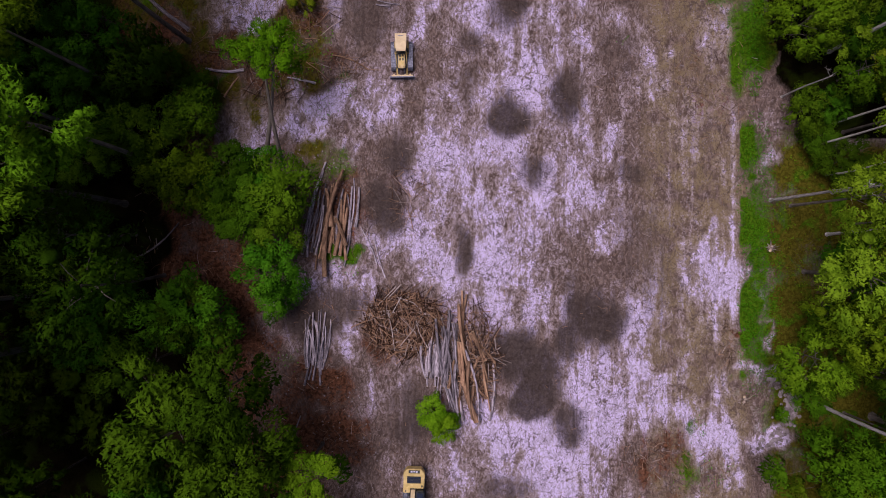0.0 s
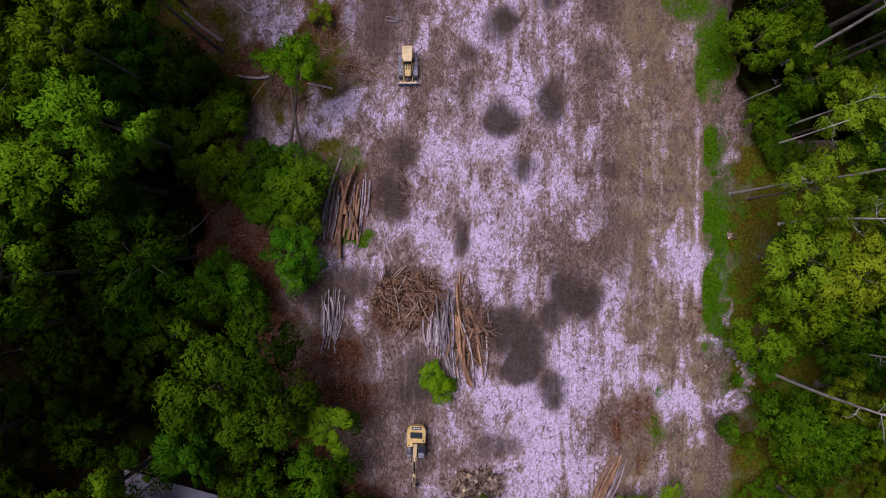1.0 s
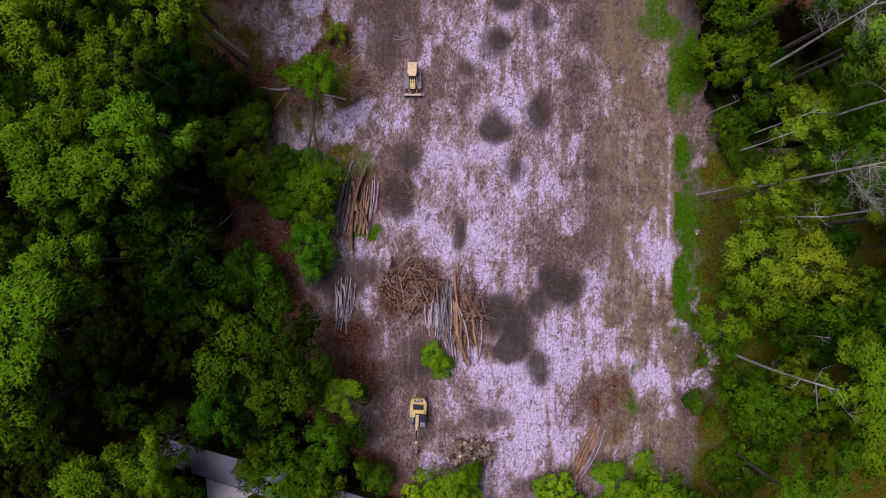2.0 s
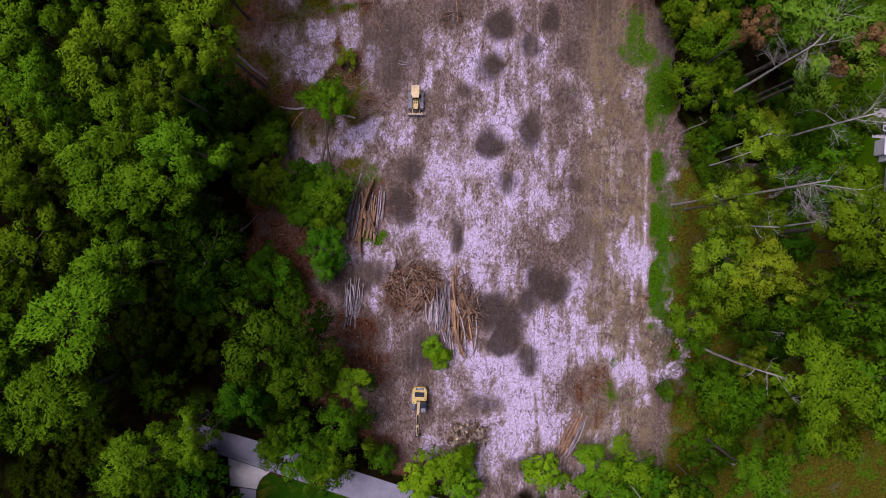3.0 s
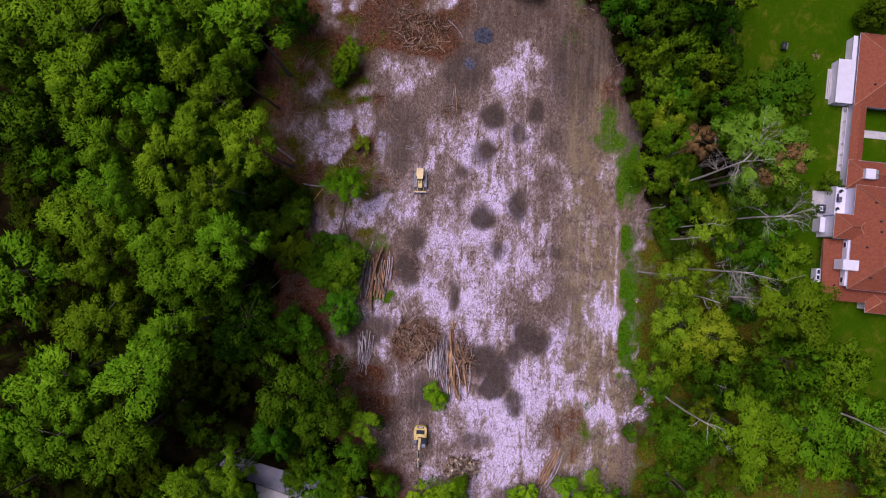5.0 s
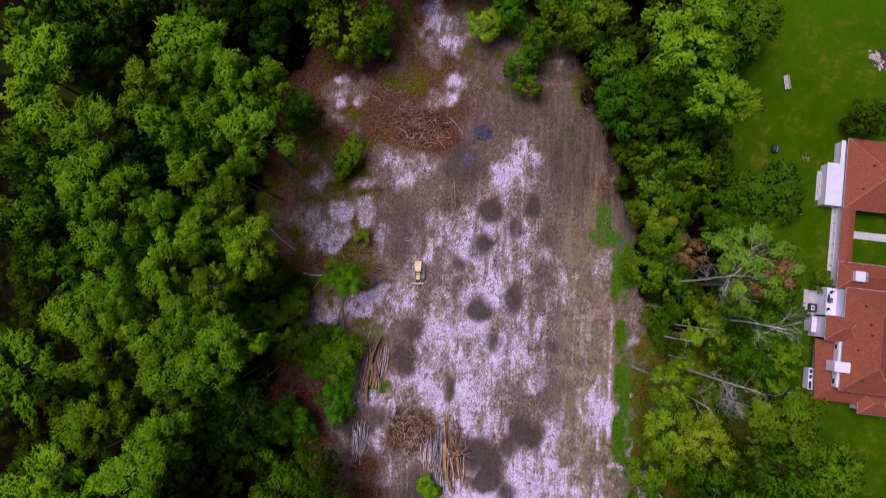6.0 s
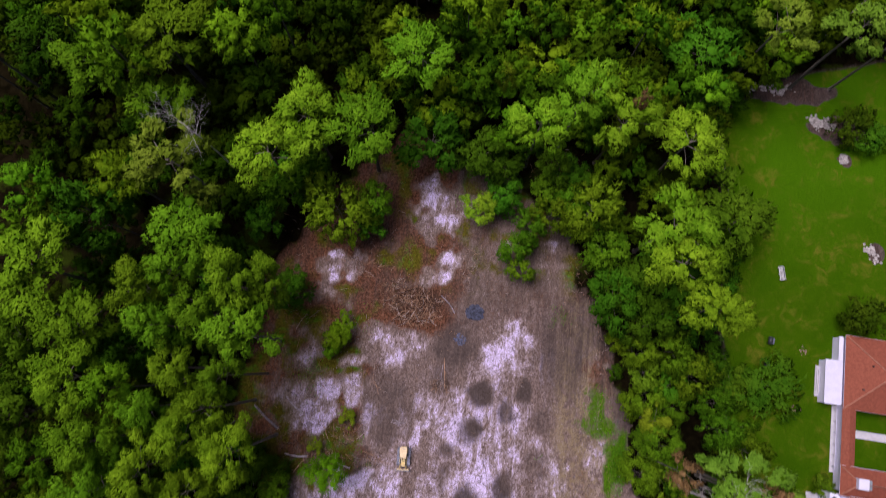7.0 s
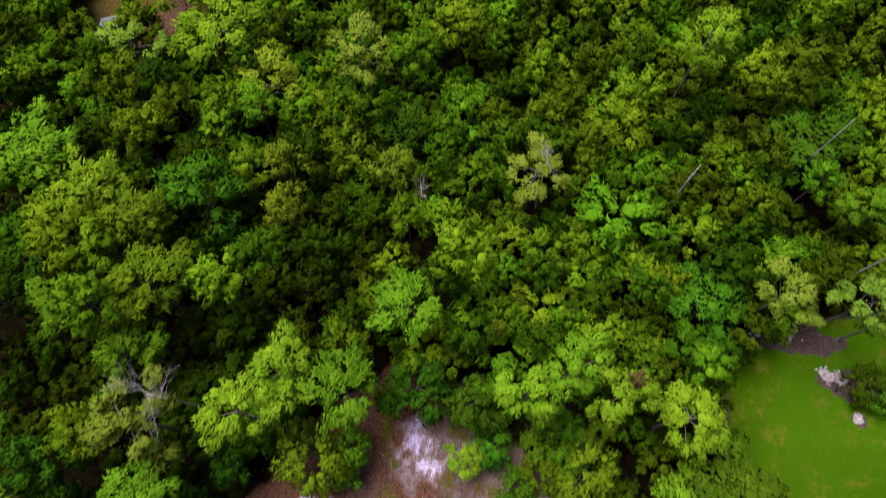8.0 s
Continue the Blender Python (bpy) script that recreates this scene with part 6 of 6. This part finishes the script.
    arm("stick", ((-3.7, 2.75), (-4.4, 2.35), (-6.1, 0.95)), (0.34, 0.40, 0.30), (0.3, 0.42, 0.26), CREAM)
    for x in (-0.38, 0.22):
        rod("boom_cylinder", root, [(x, -0.6, 1.35), (x, -1.3, 1.9), (x * 0.9, -2.1, 2.7)], [0.09, 0.08, 0.05], DARK)
    rod("stick_cylinder", root, [(-0.08, -2.0, 3.45), (-0.08, -2.9, 3.35), (-0.08, -3.7, 2.9)], [0.10, 0.09, 0.06], DARK)
    rod("bucket_cylinder", root, [(-0.08, -4.2, 2.75), (-0.08, -5.0, 2.15), (-0.08, -5.8, 1.4)], [0.09, 0.08, 0.05], DARK)
    for x in (-0.22, 0.06):
        rod("hose", root, [(x, -0.8, 2.0), (x, -1.5, 3.25), (x, -2.6, 3.42), (x, -3.8, 2.95)], 0.025, DARK, 6)
    bm = bmesh.new()
    prof = ((-6.0, 1.0), (-6.35, 0.95), (-6.5, 0.55), (-6.3, 0.12), (-5.8, 0.08))
    rows = [[bm.verts.new((x, y, z)) for x in (-0.50, 0.34)] for y, z in prof]
    for a, b in zip(rows, rows[1:]):
        bm.faces.new((a[0], a[1], b[1], b[0]))
    for i in (0, 1):
        bm.faces.new([r[i] for r in rows])
    bmesh.ops.solidify(bm, geom=bm.faces[:], thickness=0.05)
    bucket = part("bucket", bm, STEEL, root)
    for k in range(4):
        boxed("tooth", bucket, STEEL, -0.48 + 0.22 * k, -0.38 + 0.22 * k, -5.84, -5.6, 0.05, 0.12, bevel=0.02)
    return root


bulldozer(pose(-4.5, 20.95, 0, 0, 0, 1) @ Matrix.Diagonal((0.92, 0.88, 0.9, 1)))
excavator(pose(-3.15, -25.75, 0, 0, 0, -2) @ Matrix.Diagonal((0.92, 0.94, 0.95, 1)))


# ---- the house beside the lawn ----
house = empty("house", pose(72.0, 20.0, 0, 0, 0, -4), "large white house with red shingle hip roofs", "house")


def hip_roof(name, x0, x1, y0, y1, eave, rise, over=0.35, closed=(1, 1)):
    """A hip roof over a rectangle, with eaves and ridge caps; its slopes have thickness."""
    x0, x1, y0, y1 = x0 - over, x1 + over, y0 - over, y1 + over
    run = min(x1 - x0, y1 - y0) / 2
    if x1 - x0 >= y1 - y0:
        a, b = Vector((x0 + run * closed[0], (y0 + y1) / 2, eave + rise)), Vector((x1 - run * closed[1], (y0 + y1) / 2, eave + rise))
    else:
        a, b = Vector(((x0 + x1) / 2, y0 + run * closed[0], eave + rise)), Vector(((x0 + x1) / 2, y1 - run * closed[1], eave + rise))
    c = [Vector((x0, y0, eave)), Vector((x1, y0, eave)), Vector((x1, y1, eave)), Vector((x0, y1, eave))]
    bm = bmesh.new()
    v = [bm.verts.new(p) for p in (*c, a, b)]
    if x1 - x0 >= y1 - y0:
        sides = ((0, 1, 5, 4), (1, 2, 5), (2, 3, 4, 5), (3, 0, 4))
        hips = ((c[0], a), (c[3], a), (c[1], b), (c[2], b), (a, b))
    else:
        sides = ((0, 1, 4), (1, 2, 5, 4), (2, 3, 5), (3, 0, 4, 5))
        hips = ((c[0], a), (c[1], a), (c[2], b), (c[3], b), (a, b))
    for s in sides:
        bm.faces.new([v[i] for i in s])
    low = [bm.verts.new(p - Vector((0, 0, 0.22))) for p in c]
    for i in range(4):
        bm.faces.new((v[i], v[(i + 1) % 4], low[(i + 1) % 4], low[i]))
    bm.faces.new(low)
    roof = part(name, bm, ROOF, house)
    st = tubes()
    for p, q in hips:
        tube(st, [p + Vector((0, 0, 0.02)), q + Vector((0, 0, 0.02))], [0.10, 0.10], 6)
    mesh_part("ridge_cap", tube_mesh("ridge_cap", st, RIDGE), roof)
    gut = tubes()
    loop = [*c, c[0]]
    for p, q in zip(loop, loop[1:]):
        tube(gut, [p - Vector((0, 0, 0.10)), q - Vector((0, 0, 0.10))], [0.05, 0.05], 6)
    mesh_part("gutter", tube_mesh("gutter", gut, WHITE), roof)
    return roof


def wall_block(x0, x1, y0, y1, z1):
    return boxed("wall", house, WHITE, x0, x1, y0, y1, 0, z1, bevel=0.02)


def window(x, y, z, w, h, facing):
    """A window in a frame, on a wall that faces west (-x) or south (-y)."""
    if facing == "w":
        f = boxed("window", house, WHITE, x - 0.06, x + 0.04, y - w / 2, y + w / 2, z, z + h, bevel=0.01)
        boxed("pane", f, GLASS, x - 0.075, x - 0.062, y - w / 2 + 0.08, y + w / 2 - 0.08, z + 0.08, z + h - 0.08, bevel=0.0)
    else:
        f = boxed("window", house, WHITE, x - w / 2, x + w / 2, y - 0.06, y + 0.04, z, z + h, bevel=0.01)
        boxed("pane", f, GLASS, x - w / 2 + 0.08, x + w / 2 - 0.08, y - 0.075, y - 0.062, z + 0.08, z + h - 0.08, bevel=0.0)


# north wing, covered way, middle wing, main block, west bay
wall_block(0.6, 28, 17.0, 29.2, 3.1)
hip_roof("roof", 0.4, 28, 16.8, 29.3, 3.1, 3.0)
wall_block(0.7, 1.9, 6.2, 17.0, 2.9)
bm = bmesh.new()
for x, z in ((-0.05, 2.95), (1.15, 3.35), (2.4, 2.95)):
    for y in (6.0, 17.3):
        bm.verts.new((x, y, z))
bm.verts.ensure_lookup_table()
q = bm.verts
for f in ((0, 1, 3, 2), (2, 3, 5, 4), (0, 2, 4), (1, 3, 5), (0, 1, 5, 4)):
    bm.faces.new([q[i] for i in f])
part("roof", bm, ROOF, house, "low red roof over the covered way")
wall_block(0.5, 18, 2.2, 6.4, 3.3)
hip_roof("roof", 0.2, 18, 1.9, 6.3, 3.3, 1.7)
wall_block(0.45, 9.2, -16.0, 1.5, 5.9)
hip_roof("roof", 0.4, 9.2, -16.1, 1.5, 5.9, 3.0)
wall_block(9.2, 24, -14.0, 1.0, 3.2)
hip_roof("roof", 9.4, 24, -14.2, 1.2, 3.2, 2.2)
wall_block(-2.8, 0.5, -7.5, -3.8, 5.9)
hip_roof("roof", -2.8, 2.4, -7.5, -3.8, 5.9, 1.5)
# lower roof that skirts the south-west corner
bm = bmesh.new()
pts = [(-3.2, -7.9, 3.1), (-2.6, -18.8, 3.1), (9.6, -18.6, 3.1), (9.6, -16.0, 4.3), (0.4, -16.0, 4.3), (0.4, -7.9, 4.3)]
high = [bm.verts.new(p) for p in pts]
low = [bm.verts.new((x, y, z - 0.25)) for x, y, z in pts]
bm.faces.new((high[0], high[1], high[4], high[5]))
bm.faces.new((high[1], high[2], high[3], high[4]))
for i in range(6):
    bm.faces.new((high[i], high[(i + 1) % 6], low[(i + 1) % 6], low[i]))
part("roof", bm, ROOF, house, "lower red roof along the corner")
wall_block(-1.6, 0.44, -18.2, -8.0, 2.84)
wall_block(0.44, 9.4, -18.2, -16.2, 2.84)
hip_roof("roof", 5.6, 11.0, -20.0, -16.4, 3.3, 1.2)
wall_block(5.9, 10.8, -19.8, -18.3, 3.1)
# white strip of upper wall with two windows, and roof boxes
boxed("wall", house, WHITE, -0.35, 0.40, -16.0, -7.9, 4.2, 5.6, bevel=0.03, label="white strip of upper wall")
for y in (-8.8, -15.0):
    window(-0.36, y, 4.5, 1.0, 0.8, "w")


def roof_box(x0, x1, y0, y1, z0, z1):
    b = boxed("dormer", house, WHITE, x0, x1, y0, y1, z0, z1, bevel=0.05, label="white box dormer with a grey block for its shadow")
    # grey block added east of the box in place of its shadow
    boxed("dormer_side", b, METAL, x1 - 0.02, x1 + 0.7, y0 + 0.1, y1 - 0.1, z0, z1 - 0.35, bevel=0.03)
    boxed("dormer_trim", b, METAL, x0 - 0.04, x1 + 0.04, y0 - 0.05, y0 + 0.02, z1 - 0.2, z1 - 0.05, bevel=0.01)


roof_box(-1.5, 1.3, -13.2, -11.4, 4.0, 6.7)
roof_box(1.8, 3.6, 3.2, 5.0, 3.8, 5.4)
for x, y in ((2.6, -1.2), (3.4, -4.4), (2.0, -9.0), (3.6, -6.2), (2.8, -14.2), (3.9, 24.5), (2.6, 20.2)):
    z = 5.9 + 3.0 * min(1.0, (x + 0.1) / 4.8) if y < 2 else 3.1 + 3.0 * min(x / 6.4, (29.4 - y) / 6.4, (y - 16.6) / 6.4)
    boxed("roof_vent", house, DARK, x - 0.12, x + 0.12, y - 0.12, y + 0.12, z - 0.1, z + 0.35, bevel=0.02, label="dark roof vent")
# flat-roofed white annex with steps and an awning
annex = boxed("annex", house, WHITE, -2.95, 0.1, 17.0, 24.7, 0, 2.4, bevel=0.04, label="white flat-roofed annex")
boxed("roof_edge", annex, WHITE, -3.1, 0.0, 16.9, 24.85, 2.403, 2.5, bevel=0.03)
for k in range(3):
    boxed("step", annex, CONCRETE, -3.6 + 0.22 * k, -2.97, 18.0 + 0.3 * k, 23.6 - 0.3 * k, 0, 0.2 + 0.18 * k, bevel=0.02)
lean_to = boxed("lean_to", house, WHITE, -0.6, 0.05, 24.95, 29.2, 0, 2.3, bevel=0.03, label="narrow white lean-to")
boxed("lean_to_roof", lean_to, WHITE, -0.75, 0.05, 24.9, 29.3, 2.303, 2.38, bevel=0.02)
boxed("porch", house, WHITE, -3.7, -2.85, -6.6, -4.2, 0, 2.6, bevel=0.08, label="white porch")
boxed("porch_roof", house, WHITE, -3.85, -2.9, -6.75, -4.0, 2.603, 2.72, bevel=0.04)
terrace = boxed("terrace", house, WHITE, -1.9, 0.42, -3.4, 1.7, 0, 2.6, bevel=0.03, label="white terrace over the ground floor")
boxed("parapet", terrace, WHITE, -1.9, -1.75, -3.4, 1.7, 2.603, 3.4, bevel=0.02)
for k in range(5):
    window(-1.62, -9.2 - 1.9 * k, 0.9, 1.3, 1.5, "w")
bay = boxed("bay_window", house, WHITE, -3.35, -1.61, -17.2, -13.3, 0.4, 2.2, bevel=0.05)
for y, w in ((-13.9, 0.7), (-14.9, 0.7), (-16.4, 1.3)):
    boxed("pane", bay, GLASS, -3.2, -2.75, y - w / 2, y + w / 2, 2.203, 2.23, bevel=0.01)
tub = boxed("hot_tub", house, DARK, -3.35, -1.98, -3.1, -1.5, 0, 0.95, bevel=0.08, label="dark square hot tub")
boxed("rim", tub, WHITE, -3.2, -2.55, -2.75, -1.85, 0.953, 1.0, bevel=0.03, label="white shell")
boxed("cover", tub, GLASS, -3.05, -2.70, -2.55, -2.05, 1.003, 1.03, bevel=0.02)
cabinet = boxed("terrace_cabinet", house, STEEL, -1.35, -0.75, -1.1, 0.4, 2.6, 3.5, bevel=0.04, label="dark grey cabinet against the wall")
boxed("cabinet_top", cabinet, WHITE, -1.38, -0.72, -0.2, 0.42, 3.503, 3.55, bevel=0.01)
for k in range(4):
    window(3.0 + 3.4 * k, 16.98, 1.0, 1.4, 1.3, "s")
for x, y in ((-1.4, -2.4), (-1.2, -0.6), (-0.9, 0.8)):
    chair = empty("terrace_chair", house.matrix_basis @ pose(x, y, 2.6, 0, 0, 40 * x), "dark metal chair on a white terrace", "chair", "terrace chairs")
    boxed("seat", chair, DARK, -0.25, 0.25, -0.25, 0.25, 0.40, 0.46)
    boxed("backrest", chair, DARK, -0.25, 0.25, 0.22, 0.28, 0.46, 0.95)
    for lx in (-0.21, 0.21):
        for ly in (-0.21, 0.21):
            boxed("leg", chair, DARK, lx - 0.02, lx + 0.02, ly - 0.02, ly + 0.02, 0, 0.40, bevel=0.005)


def local_slab(name, x0, x1, y0, y1, z, mat, label):
    ob = boxed(name, None, mat, x0, x1, y0, y1, -0.1, z, bevel=0.01)
    ob.matrix_basis = house.matrix_basis.copy()
    return tagged(ob, label, "pavement", kind="structure")


local_slab("pavement", -0.25, 0.65, 5.0, 16.9, 0.08, CONCRETE, "pale concrete walk beside the house")
for k in range(6):
    boxed("railing_post", house, METAL, 0.08, 0.16, 6.0 + 2.0 * k, 6.1 + 2.0 * k, 0.08, 1.0, bevel=0.01)
boxed("railing", house, WHITE, 0.08, 0.16, 5.6, 16.6, 1.0, 1.08, bevel=0.01)
local_slab("pavement", 1.95, 20, 11.6, 13.0, 0.07, CONCRETE, "grey path across the courtyard lawn")
local_slab("pavement", -4.2, -1.92, -3.7, 1.0, 0.06, CONCRETE, "pale paved patio")


# ---- things on the lawn ----
def garden_bench(x, y, turn):
    root = empty("garden_bench", pose(x, y, 0, 0, 0, turn), "weathered pale grey wooden bench on the lawn", "bench")
    for k in range(4):
        boxed("slat", root, BENCH, -0.46 + 0.22 * k, -0.29 + 0.22 * k, -1.35, 1.35, 0.45, 0.50, bevel=0.01)
    for y in (-1.1, 0.0, 1.1):
        boxed("leg", root, BENCH, -0.44, -0.36, y - 0.05, y + 0.05, 0, 0.45, bevel=0.01)
        boxed("leg", root, BENCH, 0.40, 0.48, y - 0.05, y + 0.05, 0, 0.95, bevel=0.01)
    for z in (0.62, 0.80):
        boxed("back_slat", root, BENCH, 0.36, 0.40, -1.35, 1.35, z, z + 0.13, bevel=0.01)
    for y in (-1.3, 1.3):
        boxed("armrest", root, BENCH, -0.46, 0.38, y - 0.04, y + 0.04, 0.66, 0.70, bevel=0.01)


def dark_barrel(x, y, turn):
    root = empty("barbecue", pose(x, y, 0, 0, 0, turn), "black barrel barbecue standing on the grass", "barbecue", "lawn barbecues")
    st = tubes()
    tube(st, [(-0.7, 0, 0.85), (-0.66, 0, 0.85), (0.66, 0, 0.85), (0.7, 0, 0.85)], [0.3, 0.42, 0.42, 0.3], 14)
    mesh_part("drum", tube_mesh("drum", st, DARK), root)
    for lx in (-0.5, 0.5):
        for ly in (-0.3, 0.3):
            boxed("leg", root, DARK, lx - 0.03, lx + 0.03, ly - 0.03, ly + 0.03, 0, 0.7, bevel=0.01)
    boxed("shelf", root, STEEL, -0.6, 0.6, -0.75, -0.42, 0.78, 0.83, bevel=0.01)


garden_bench(63.9, 60.5, 8)
dark_barrel(61.5, 47.6, 80)
dark_barrel(60.7, 42.8, 95)
clods("rock_bed", 71, 14, disc(67.9, 46.3, 0.6, 0.9), (0.10, 0.22), SOIL, "small ring of brown stones on grass", "rocks")
clods("rock_bed", 76, 16, disc(66.5, 35.6, 0.9, 0.6), (0.10, 0.24), SOIL, "small bed of brown stones on grass", "rocks")
clods("rock_bed", 72, 120, ridge((70.4, 92.4), (71.6, 91.2), (73.4, 91.8), (74.2, 90.6)), (0.12, 0.45), ROCK, "bed of pale rocks at the lawn's end", "rocks")
clods("rock_bed", 73, 90, ridge((57.6, 97.8), (61.0, 98.6), (63.6, 97.6), (66.4, 98.8)), (0.12, 0.45), ROCK, "row of pale rocks below the trees", "rocks")
clods("rock_bed", 74, 60, ridge((80.4, 67.2), (81.6, 65.8), (82.2, 64.4)), (0.12, 0.4), ROCK, "cluster of pale rocks on the lawn", "rocks")
clods("rock_bed", 75, 40, disc(76.5, 84.6, 0.9, 0.9), (0.2, 0.5), ROCK, "small heap of reddish rocks on the lawn", "rocks")
tree("bush", 76.5, 90.5, 5.0, 3.6)
tree("bush", 81.0, 88.0, 4.0, 3.0)
tree("pale", 74.0, 99.0, 24.0, 4.0)

# ---- the far yard beyond the woods ----
shed = empty("shed", pose(-84, 151, 0, 0, 0, 25), "small shed with a bluish white metal roof", "shed")
boxed("wall", shed, WHITE, -3.4, 3.4, -2.4, 2.4, 0, 2.6)
bm = bmesh.new()
v = [bm.verts.new(p) for p in ((-3.9, -2.9, 2.5), (3.9, -2.9, 2.5), (3.9, 2.9, 2.5), (-3.9, 2.9, 2.5), (-3.9, 0, 3.9), (3.9, 0, 3.9))]
for f in ((0, 1, 5, 4), (2, 3, 4, 5), (1, 2, 5), (3, 0, 4), (0, 1, 2, 3)):
    bm.faces.new([v[i] for i in f])
part("roof", bm, METAL, shed)
boxed("door", shed, METAL, -0.5, 0.5, -2.45, -2.39, 0, 2.0, bevel=0.01)
